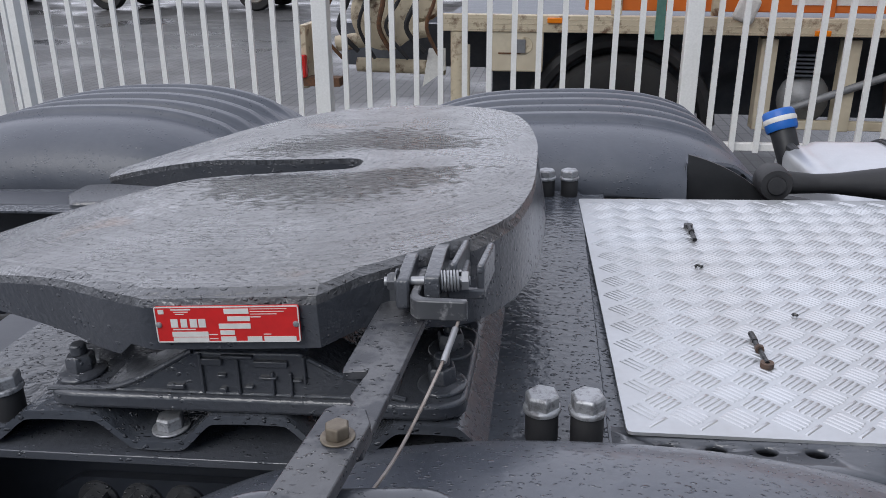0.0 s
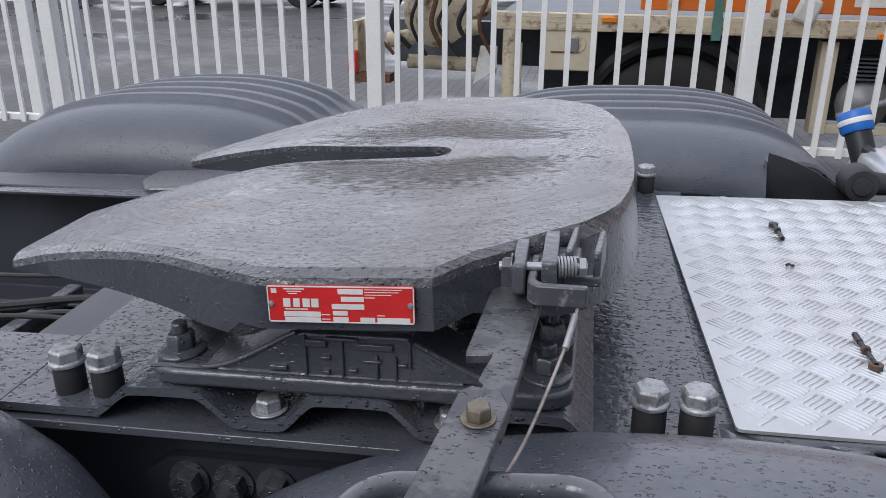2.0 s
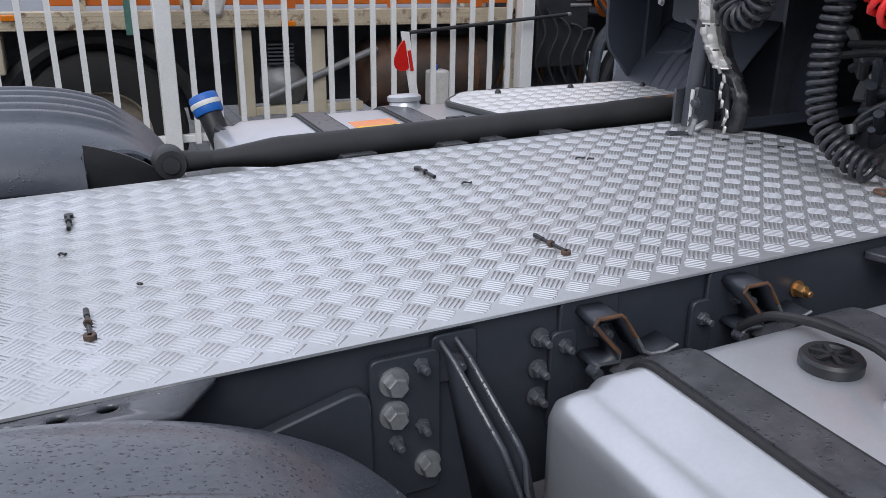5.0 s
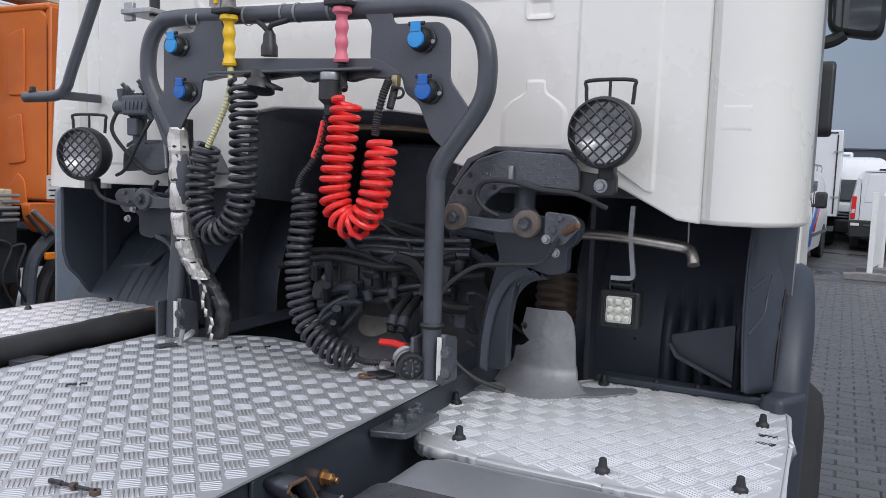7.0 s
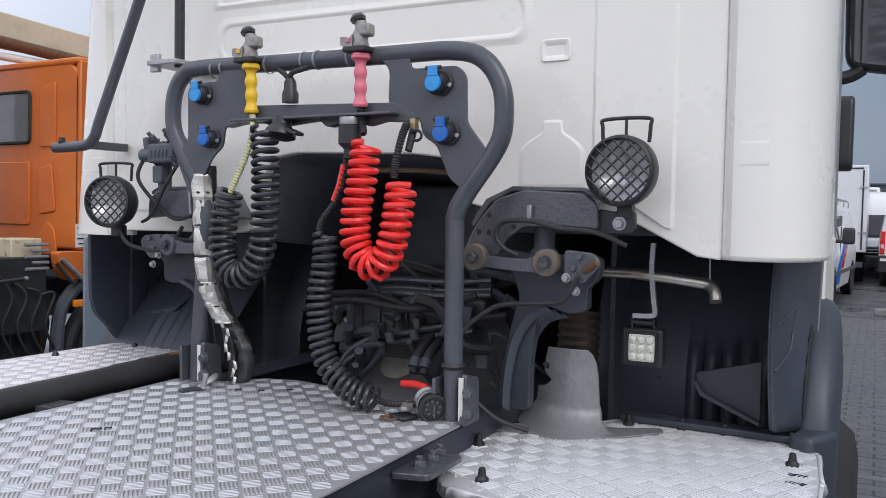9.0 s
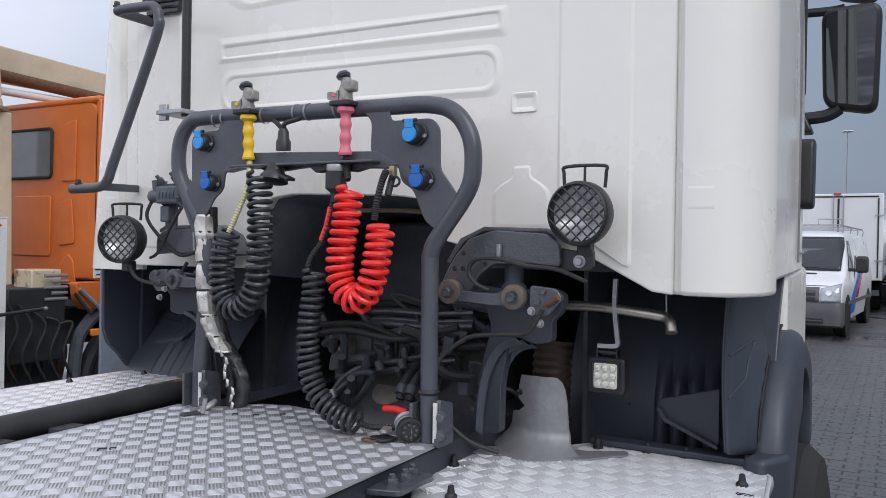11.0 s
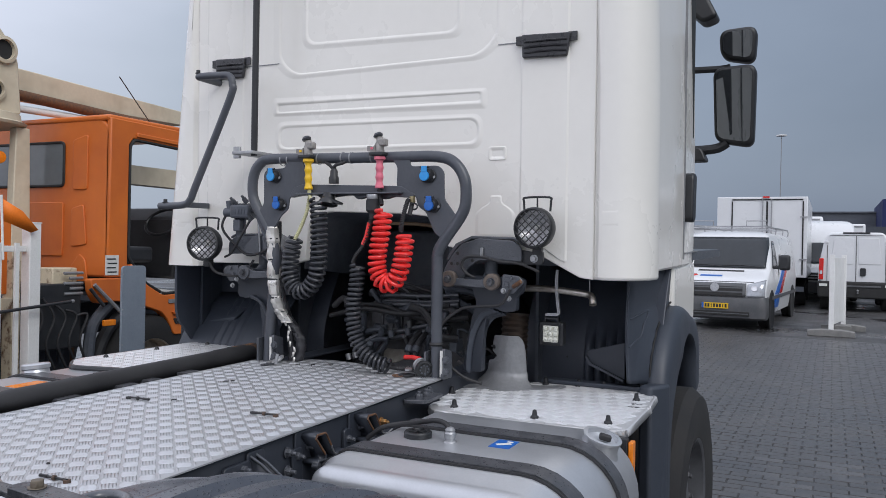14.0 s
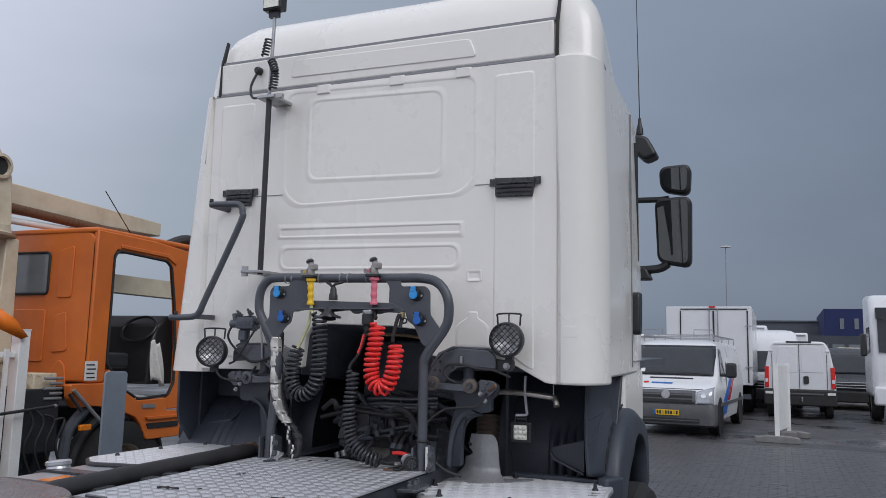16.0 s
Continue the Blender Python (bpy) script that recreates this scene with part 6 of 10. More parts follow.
    for nm, (y0, y1, z0, z1) in (("mirror_head", (-0.085, 0.130, 2.03, 2.435)), ("wide_angle_head", (-0.085, 0.105, 2.462, 2.632))):
        zc = (z0 + z1) / 2

        def dipped(g):
            """Tips a head towards the ground."""
            g.v = [(p[0] - 0.13 * (p[2] - zc), p[1], p[2]) for p in g.v]
            return g
        hd = part(nm, dipped(Geo().prism(rounded([(y0 + 0.012, z0 - 0.02), (y1 - 0.008, z0 + 0.015), (y1, z1 - 0.01), (y0, z1)], 0.055, 8), 3.70, 3.80, "x")), M_BLACK, mr, bevel=0.025, seg=4)
        part("mirror_glass", dipped(Geo().prism(rounded([(y0 + 0.030, z0 + 0.004), (y1 - 0.024, z0 + 0.034), (y1 - 0.018, z1 - 0.028), (y0 + 0.020, z1 - 0.020)], 0.04, 6), 3.695, 3.701, "x")), M_MIRROR, hd, "mirror glass")
    part("arm", Geo().tube(smooth([(3.75, 0.05, 2.435), (3.75, 0.11, 2.43), (3.73, 0.30, 2.43)], 5), 0.018, 10), M_BLACK, mr)
    part("arm", Geo().tube(smooth([(3.75, 0.06, 2.04), (3.75, 0.12, 2.01), (3.73, 0.27, 2.0)], 5), 0.026, 10), M_BLACK, mr)
    part("mount", Geo().prism(rounded([(0.15, 1.94), (0.30, 1.94), (0.30, 2.01), (0.18, 2.01)], 0.02), 3.66, 3.78, "x"), M_BLACK, mr, bevel=0.015)
    part("kerb_mirror", Geo().prism(rounded([(0.11, 2.70), (0.19, 2.67), (0.29, 2.77), (0.25, 2.84), (0.17, 2.82)], 0.03), 3.70, 3.86, "x"), M_BLACK, mr, bevel=0.02, seg=3)
    part("strut", Geo().cyl((3.78, 0.27, 2.42), (3.78, 0.27, 2.78), 0.022, n=10), M_BLACK, mr)


def lamps():
    def round_lamp(o, turn, label, r=0.068):
        t = thing("work_lamp", o, label, "work lamp", "round work lamps")
        c = Vector(o)
        ax = Vector((-math.cos(radians(turn)), -math.sin(radians(turn)), 0.0))
        u = ax.cross(Vector((0, 0, 1))).normalized()
        w = Vector((0, 0, 1))
        part("housing", Geo().lathe(c - ax * 0.06, ax, [(0.02, 0), (0.045, 0.008), (r * 0.93, 0.035), (r, 0.05), (r, 0.072), (r * 0.97, 0.078), (r * 0.86, 0.078), (r * 0.84, 0.066)], 36, False), M_BLACK, t)
        part("reflector", Geo().lathe(c - ax * 0.06, ax, [(0.006, 0.030), (0.03, 0.036), (r * 0.80, 0.064), (r * 0.85, 0.068)], 36, False), M_LENS, t, "faceted reflector behind glass")
        part("bulb", Geo().lathe(c - ax * 0.035, ax, [(0.010, 0), (0.012, 0.012), (0.004, 0.020)], 14), M_LABEL, t)
        gl = part("grille", Geo().lathe(c, ax, [(r * 0.90, 0.017), (r * 0.97, 0.022), (r * 0.90, 0.025)], 36, False), M_BLACK, t)
        for k in range(-3, 4):
            for sg in (1, -1):
                d = k * r * 0.25
                ln = math.sqrt(max(0, (r * 0.92) ** 2 - d * d))
                e = (u * 0.72 + w * 0.69 * sg).normalized()
                q = (u * 0.69 - w * 0.72 * sg).normalized()
                m0 = c + ax * (0.021 + 0.0015 * sg) + q * d
                part("grille_wire", Geo().cyl(m0 - e * ln, m0 + e * ln, 0.0020, n=6), M_BLACK, gl)
        hoop = [c + u * (-0.045) + w * (r * 0.8), c + u * (-0.047) + w * (r + 0.018), c + u * (-0.042) + w * (r + 0.032), c + u * 0.042 + w * (r + 0.032), c + u * 0.047 + w * (r + 0.018), c + u * 0.045 + w * (r * 0.8)]
        part("carry_hoop", Geo().tube(smooth([p - ax * 0.02 for p in hoop], 4), 0.0038, 8), M_BLACK, t)
        part("carry_hoop", Geo().cyl(c - ax * 0.02 + w * (r * 0.9), c - ax * 0.02 + w * (r + 0.032), 0.003, n=8), M_BLACK, t)
        part("foot", Geo().box(tuple(c - ax * 0.03 - w * (r + 0.008)), (0.03, 0.03, 0.03)), M_BLACK, t, bevel=0.004)
        return t
    round_lamp((1.768, 0.423, 1.563), -3, "round black work lamp with diamond wire grille, cab corner")
    round_lamp((1.705, 1.757, 1.492), 14, "round black work lamp with diamond wire grille beside valve")
    b = thing("lamp_bracket", (1.80, 0.45, 1.43), "black drilled angle bracket carrying the round lamp", "bracket")
    part("plate", Geo().prism(rounded([(0.40, 1.445), (0.48, 1.440), (0.53, 1.465), (0.53, 1.500), (0.44, 1.485), (0.40, 1.49)], 0.012), 1.785, 1.80, "x"), M_BLACK, b, bevel=0.002)
    for y, z in ((0.505, 1.478), (0.43, 1.463)):
        part("bolt", Geo().hexbolt((1.785, y, z), (-1, 0, 0), 0.010, 0.010), M_STEEL if y < 0.45 else M_CAST, b)
    # valve block and bracket beside the other lamp
    v = thing("levelling_valve", (1.76, 1.64, 1.56), "dark cab levelling valve with small air lines", "valve")
    part("body", Geo().box((1.77, 1.62, 1.618), (0.06, 0.09, 0.05)), M_DARK, v, bevel=0.006)
    part("port", Geo().cyl((1.765, 1.665, 1.615), (1.765, 1.705, 1.615), 0.018), M_DARK, v)
    part("port", Geo().cyl((1.765, 1.60, 1.62), (1.765, 1.545, 1.622), 0.009), M_BARE, v)
    part("port", Geo().cyl((1.765, 1.68, 1.60), (1.765, 1.69, 1.66), 0.012), M_DARK, v)
    part("fitting", Geo().box((1.765, 1.64, 1.565), (0.03, 0.035, 0.045)), M_DARK, v, bevel=0.004)
    for k in range(5):
        part("valve_fin", Geo().lathe((1.77, 1.592 + 0.014 * k, 1.618), (0, 1, 0), [(0.033, 0), (0.033, 0.005)], 14), M_DARK, v)
    for y, z in ((1.655, 1.648), (1.60, 1.655), (1.575, 1.588), (1.545, 1.640)):
        part("air_fitting", Geo().hexbolt((1.762, y, z), (-0.6, 0.2, 0.7), 0.010, 0.018, True, 0.012), M_CAST, v)
    part("drop_plate", Geo().prism(rounded([(1.615, 1.60), (1.665, 1.60), (1.66, 1.50), (1.62, 1.50)], 0.006), 1.774, 1.78, "x"), M_DARK, v)
    part("air_line", Geo().tube(smooth([(1.76, 1.575, 1.59), (1.745, 1.60, 1.54), (1.75, 1.66, 1.46), (1.755, 1.70, 1.44)], 6), 0.0045, 8), M_RUBBER, v)
    part("link", Geo().cyl((1.765, 1.548, 1.62), (1.765, 1.535, 1.46), 0.004, n=8), M_STEEL, v)
    part("air_line", Geo().tube(smooth([(1.765, 1.70, 1.61), (1.75, 1.71, 1.56), (1.76, 1.68, 1.51), (1.77, 1.60, 1.45), (1.76, 1.50, 1.47)], 6), 0.005, 8), M_RUBBER, v)
    part("air_line", Geo().tube(smooth([(1.72, 1.75, 1.43), (1.73, 1.72, 1.38), (1.76, 1.62, 1.37), (1.77, 1.57, 1.43)], 6), 0.005, 8), M_RUBBER, v)
    # square LED lamp that hangs from the cab floor
    s = thing("led_work_lamp", (1.945, 0.42, 1.16), "square LED work lamp on a bent steel strap beneath cab", "work lamp")
    hd = part("housing", Geo().prism(rect(0.378, 1.158, 0.464, 1.240, 0.010), 1.945, 1.985, "x"), M_BLACK, s, bevel=0.005)
    part("lens", Geo().prism(rect(0.3935, 1.1705, 0.4485, 1.2275, 0.006), 1.9415, 1.9455, "x"), M_LED, hd, "pale LED lens")
    part("bezel", Geo().tube([(1.944, 0.390, 1.168), (1.944, 0.452, 1.168), (1.944, 0.452, 1.230), (1.944, 0.390, 1.230)], 0.004, 8, True), M_BLACK, hd)
    for i in range(3):
        for j in range(3):
            part("led_cup", Geo().lathe((1.9395, 0.403 + 0.018 * i, 1.181 + 0.018 * j), (-1, 0, 0), [(0.0085, -0.001), (0.007, 0.0025), (0.003, 0.0035)], 8), M_LED, hd)
    part("fork", Geo().box((1.96, 0.421, 1.252), (0.02, 0.05, 0.006)).box((1.96, 0.398, 1.244), (0.02, 0.004, 0.03)).box((1.96, 0.444, 1.244), (0.02, 0.004, 0.03)), M_BLACK, s)
    part("strap", Geo().tube(smooth([(1.96, 0.405, 1.42), (1.96, 0.407, 1.36), (1.96, 0.400, 1.29), (1.96, 0.398, 1.274), (1.96, 0.405, 1.266), (1.96, 0.445, 1.264)], 4), 0.007, 4), M_STEEL, s, "bent steel strap")
    p = thing("outlet_pipe", (1.96, 0.40, 1.33), "dull steel outlet pipe with a turned-down end, beneath the cab", "pipe")
    part("pipe", Geo().tube(smooth([(1.98, 0.56, 1.350), (1.97, 0.45, 1.353), (1.96, 0.32, 1.343), (1.955, 0.288, 1.338), (1.945, 0.276, 1.325), (1.938, 0.273, 1.309)], 6), 0.0122, 14), M_CHROME, p)
    part("pipe_mouth", Geo().lathe((1.938, 0.273, 1.311), (-0.42, -0.18, -0.89), [(0.0085, 0.001), (0.0128, 0.0), (0.0130, 0.004), (0.0085, 0.004)], 16), M_CHROME, p)
    part("pipe_bore", Geo().cyl((1.938, 0.273, 1.312), (1.9365, 0.2724, 1.3088), 0.0086), M_SEAM, p)
    part("hanger", Geo().cyl((1.955, 0.29, 1.41), (1.955, 0.288, 1.33), 0.002, n=6), M_STEEL, p)


def cab_suspension():
    def side(mirror):
        def Y(y):
            return 2.165 - y if mirror else y
        t = thing("cab_mount", (1.80, Y(0.6), 1.05), "dark grey pressed cab mount with rubber bushes" + (", half hidden by hoses" if mirror else ", bolted to the frame"), "cab mount", "cab mounts")
        arch = [(0.765, 1.385), (0.745, 1.43), (0.722, 1.468), (0.686, 1.508), (0.624, 1.527), (0.50, 1.521), (0.470, 1.500), (0.468, 1.450), (0.535, 1.455), (0.625, 1.452), (0.662, 1.425), (0.676, 1.398), (0.70, 1.37)]
        part("arch_bracket", Geo().prism([(Y(a), b) for a, b in rounded(arch, 0.01, 3)], 1.772, 1.786, "x"), M_PAINT, t, bevel=0.003)
        part("arch_flange", Geo().prism([(Y(a), b) for a, b in [(0.735, 1.45), (0.70, 1.50), (0.65, 1.525), (0.50, 1.524), (0.478, 1.512), (0.478, 1.522), (0.50, 1.532), (0.65, 1.535), (0.71, 1.508), (0.745, 1.455)]], 1.775, 1.90, "x"), M_PAINT, t, bevel=0.002)
        low = [(0.678, 1.405), (0.60, 1.395), (0.49, 1.40), (0.467, 1.388), (0.478, 1.345), (0.495, 1.335), (0.495, 1.285), (0.535, 1.278), (0.585, 1.292), (0.60, 1.265), (0.615, 1.18), (0.617, 1.07), (0.690, 1.07), (0.676, 1.16), (0.655, 1.262), (0.640, 1.305), (0.655, 1.35)]
        part("post_bracket", Geo().prism([(Y(a), b) for a, b in rounded(low, 0.012, 3)], 1.80, 1.83, "x"), M_PAINT_DRY_SHADE, t, bevel=0.004)
        fold = smooth([(1.79, 0.535, 1.288), (1.79, 0.580, 1.268), (1.79, 0.612, 1.215), (1.79, 0.628, 1.14), (1.79, 0.632, 1.07)], 6)

        def moulded(u, v):
            p = fold[min(len(fold) - 1, int(round(v * (len(fold) - 1))))]
            wave = 0.007 * math.cos(u * 6 * math.pi)
            return (p.x - 0.01 + 0.07 * u, Y(p.y + 0.034 - 0.022 * u + wave * 0.5), p.z - 0.018 * u * (1 - v) + wave * 0.6)
        part("moulded_flap", Geo().grid(moulded, 36, 24), M_LINER, t, "folded black rubber flap", solid=0.004, angle=60)
        part("link_arm", Geo().prism([(Y(a), b) for a, b in rounded([(0.73, 1.405), (0.70, 1.392), (0.61, 1.388), (0.56, 1.408), (0.54, 1.385), (0.56, 1.362), (0.62, 1.362), (0.70, 1.368), (0.735, 1.372)], 0.01, 3)], 1.75, 1.768, "x"), M_PAINT, t, bevel=0.002)
        for y, z in ((0.722, 1.388), (0.565, 1.383)):
            bs = part("bush", Geo().lathe((1.768, Y(y), z), (-1, 0, 0), [(0.027, 0), (0.028, 0.004), (0.028, 0.022), (0.026, 0.025), (0.012, 0.026)], 28), M_BUSH if not mirror else M_PAINT, t, "worn round bush washer")
            part("bush_bolt", Geo().hexbolt((1.742, Y(y), z), (-1, 0, 0), 0.011, 0.010), M_BARE, bs)
        part("catch_plate", Geo().prism([(Y(a), b) for a, b in rounded([(0.53, 1.41), (0.47, 1.405), (0.455, 1.385), (0.49, 1.345), (0.53, 1.35)], 0.01)], 1.755, 1.768, "x"), M_PAINT, t, bevel=0.002)
        for y, z in ((0.525, 1.355), (0.497, 1.398), (0.51, 1.375), (0.505, 1.33)):
            part("bolt", Geo().hexbolt((1.756, Y(y), z), (-1, 0, 0), 0.007, 0.008), M_STEEL if z < 1.36 else M_PAINT, t)
        for y, z in ((0.70, 1.475), (0.70, 1.44), (0.722, 1.44), (0.645, 1.452)):
            part("hole_plug", Geo().lathe((1.772, Y(y), z), (-1, 0, 0), [(0.006, 0), (0.005, 0.0015)], 12), M_SEAM, t)
        part("damper", Geo().lathe((1.83, Y(0.60), 1.30), (0, 0, 1), [(0.03, 0), (0.03, 0.10), (0.022, 0.11), (0.022, 0.16)], 20), M_DARK, t)
        if not mirror:
            part("brake_line", Geo().tube(smooth([(1.76, 0.63, 1.395), (1.745, 0.655, 1.41), (1.745, 0.672, 1.435), (1.745, 0.655, 1.462), (1.745, 0.60, 1.465), (1.75, 0.54, 1.452), (1.76, 0.47, 1.445), (1.80, 0.42, 1.42)], 8), 0.005, 8), M_RUBBER, t)
            part("brake_line", Geo().tube(smooth([(1.745, 0.497, 1.36), (1.745, 0.53, 1.31), (1.75, 0.60, 1.30), (1.75, 0.68, 1.285), (1.72, 0.74, 1.22), (1.71, 0.72, 1.13), (1.72, 0.66, 1.07), (1.76, 0.60, 1.04)], 8), 0.005, 8), M_RUBBER, t)
            part("clip", Geo().box((1.765, 0.608, 1.482), (0.01, 0.010, 0.028)), M_STEEL, t, bevel=0.002)
            part("brass_elbow", Geo().cyl((1.755, 0.49, 1.37), (1.745, 0.46, 1.388), 0.007), M_RUST, t)
        return t
    side(False)
    side(True)
    # engine and gearbox seen dark between the rails
    e = thing("engine_gearbox", (2.4, 1.12, 0.6), "black grimy gearbox and engine with hoses beneath the cab", "engine")
    part("bell_housing", Geo().lathe((2.35, 1.12, 1.02), (-1, 0, 0), [(0.30, 0), (0.30, 0.10), (0.22, 0.15), (0.12, 0.17), (0.004, 0.17)], 40), M_GEARBOX, e)
    tilt = Vector((-0.64, 0, 0.77)).normalized()
    o = Vector((2.27, 1.155, 0.935))
    dome = part("clutch_dome", Geo().lathe(o, tilt, [(0.27, -0.05), (0.262, 0.02), (0.235, 0.07), (0.19, 0.112), (0.13, 0.138), (0.06, 0.150), (0.004, 0.151)], 44), M_GEARBOX, e, "dusty cast clutch housing")
    part("cover_disc", Geo().lathe(o + tilt * 0.148, tilt, [(0.056, 0), (0.056, 0.006), (0.050, 0.009), (0.004, 0.009)], 32), surf("dusty_cover", (0.36, 0.335, 0.29), (0.24, 0.225, 0.20), rough=0.8, big=25, bump=0.3), dome, "dusty tan round cover")
    for k in range(9):
        a = radians(40 * k)
        u = Vector((0, math.cos(a), 0)) + tilt.cross(Vector((0, 1, 0))) * math.sin(a)
        part("dome_bolt", Geo().hexbolt(o + u * 0.205 + tilt * 0.100, tilt, 0.010, 0.012), M_CAST, dome)
    cast = part("casting", Geo().prism(rounded([(1.375, 1.09), (1.365, 1.14), (1.332, 1.180), (1.212, 1.238), (1.084, 1.243), (1.078, 1.153), (1.15, 1.125), (1.23, 1.115)], 0.015), 2.155, 2.26, "x"), M_GEARBOX, e, "grimy ribbed casting", bevel=0.006)
    for y in (1.12, 1.165, 1.21, 1.27):
        part("casting_rib", Geo().box((2.152, y, 1.19 - 0.35 * max(0.0, y - 1.2)), (0.014, 0.009, 0.075)), M_GEARBOX, cast, bevel=0.002)
    for y, z in ((1.10, 1.225), (1.20, 1.222), (1.32, 1.165), (1.10, 1.165), (1.255, 1.13)):
        part("casting_bolt", Geo().hexbolt((2.155, y, z), (-1, 0, 0), 0.008, 0.010), M_STEEL if y > 1.25 else M_CAST, cast)
    for z, r in ((1.292, 0.010), (1.270, 0.007), (1.255, 0.012)):
        part("crossing_pipe", Geo().tube(smooth([(2.14, 0.86, z + 0.01), (2.13, 1.0, z), (2.13, 1.12, z), (2.16, 1.22, z - 0.01)], 6), r, 10), M_CAST, e)
    for dz in (0.0, 0.022):
        part("loom", Geo().tube(smooth([(2.08, 0.88, 1.20 - dz), (2.09, 0.99, 1.178 - dz), (2.10, 1.10, 1.150 - dz), (2.10, 1.20, 1.128 - dz), (2.09, 1.27, 1.085 - dz), (2.08, 1.30, 1.03)], 6), 0.010, 10), M_CAST, e)
    for y, z in ((1.286, 1.045), (1.318, 1.035), (1.12, 1.142), (1.045, 1.155)):
        part("hose_ferrule", Geo().cyl((2.07, y, z - 0.012), (2.07, y + 0.008, z + 0.012), 0.0125, n=14), M_STEEL if y > 1.28 else M_DARK, e)
    part("name_tag", Geo().prism(rect(1.272, 1.225, 1.296, 1.240, 0.002), 2.10, 2.102, "x"), M_LED, e)
    for y, z, s in ((0.98, 1.10, 0.05), (0.93, 1.16, 0.06), (1.00, 1.215, 0.04), (0.90, 1.235, 0.05), (0.955, 1.245, 0.035)):
        part("valve_block", Geo().box((2.14, y, z), (0.05, s, s * 0.8), pose(0, 0, 0, 12, 0, 9)), M_GEARBOX, e, bevel=0.006)
    part("gearbox_case", Geo().prism(rounded([(0.84, 0.70), (1.40, 0.70), (1.38, 1.05), (1.22, 1.26), (0.98, 1.26), (0.86, 1.05)], 0.06), 2.30, 3.2, "x"), M_GEARBOX, e, bevel=0.015)
    for k in range(10):
        a = radians(200 - 220 * k / 9)
        part("housing_bolt", Geo().hexbolt((2.245, 1.12 + 0.24 * math.cos(a), 1.02 + 0.24 * math.sin(a)), (-1, 0, 0), 0.012, 0.012), M_CAST, e)
    for k, (y0, z0, y1, z1, x) in enumerate(((0.80, 1.22, 1.36, 1.24, 2.1), (0.82, 1.30, 1.30, 1.285, 2.2), (0.86, 1.27, 1.40, 1.20, 2.05), (0.80, 1.15, 1.0, 1.26, 2.0))):
        part("hose", Geo().tube(smooth([(x, y0, z0), (x - 0.03, y0 * 0.7 + y1 * 0.3, z0 * 0.7 + z1 * 0.3 - 0.02), (x, y0 * 0.3 + y1 * 0.7, z0 * 0.3 + z1 * 0.7 + 0.015), (x, y1, z1)], 8), 0.010 + 0.004 * (k % 2), 8), M_RUBBER, e)
    for y in (0.955, 1.175, 0.93):
        part("hose_clip", Geo().cyl((2.09, y, 1.14), (2.09, y + 0.02, 1.165), 0.012), M_DARK, e)
    part("pipe_stub", Geo().tube(smooth([(2.0, 0.98, 1.07), (2.03, 0.98, 1.12), (2.10, 0.97, 1.16)], 5), 0.012, 10), M_RUBBER, e)
    part("pipe_stub", Geo().tube(smooth([(2.0, 1.01, 1.07), (2.03, 1.01, 1.12), (2.10, 1.0, 1.16)], 5), 0.012, 10), M_RUBBER, e)
    for y in (0.98, 1.01):
        part("pipe_collar", Geo().cyl((2.0, y, 1.085), (2.015, y, 1.105), 0.015), M_DARK, e)
    part("noise_panel", Geo().prism(rounded([(0.825, 1.27), (1.375, 1.27), (1.37, 1.50), (1.33, 1.555), (0.87, 1.555), (0.83, 1.50)], 0.03), 2.40, 2.43, "x"), M_DARK, e, "dark noise panel", bevel=0.012, seg=3)
    part("firewall", Geo().box((3.15, YC, 1.05), (0.03, 1.70, 0.80)), M_DARK, e)
    for y in (0.555, 1.655):
        part("splash_shield", Geo().box((2.66, y, 1.06), (0.95, 0.012, 0.86)), M_DARK, e)
    for k in range(14):
        a, b = (k * 37 % 11) / 11, (k * 53 % 13) / 13
        p0 = Vector((2.05 + 0.1 * b, 0.82 + 0.55 * a, 1.06 + 0.24 * b))
        part("cable", Geo().tube(smooth([p0, p0 + Vector((0.05, 0.10 * (a - 0.5), -0.05)), p0 + Vector((0.0, 0.22 * (b - 0.4), 0.06)), p0 + Vector((0.08, 0.30 * (a - 0.4), 0.02))], 5), 0.005 + 0.004 * (k % 3), 7), M_DARK if k % 4 else M_GEARBOX, e)
    part("sump_tray", Geo().box((2.7, YC, 0.66), (1.6, 0.72, 0.02)), M_DARK, e)
    for k in range(9):
        x, y, z = 2.05 + 0.02 * k, 0.83 + 0.065 * k, 1.12 + 0.02 * ((k * 5) % 7)
        part("bracket", Geo().box((x, y, z), (0.06, 0.03, 0.05), pose(0, 0, 0, 10 * k, 0, 15 * k)), M_DARK, e, bevel=0.004)
    # exhaust cover beside the step plate
    s = thing("exhaust_shield", (2.0, 0.58, 1.0), "dull grey curved heat shield round a brown exhaust pipe", "heat shield")

    left = [(1.001, 0.735), (1.012, 0.712), (1.035, 0.682), (1.055, 0.668), (1.088, 0.660), (1.093, 0.636), (1.108, 0.616), (1.124, 0.640), (1.150, 0.637), (1.180, 0.628)]
    right = [(1.001, 0.462), (1.010, 0.486), (1.030, 0.506), (1.060, 0.514), (1.120, 0.517), (1.150, 0.521), (1.168, 0.528), (1.180, 0.540)]

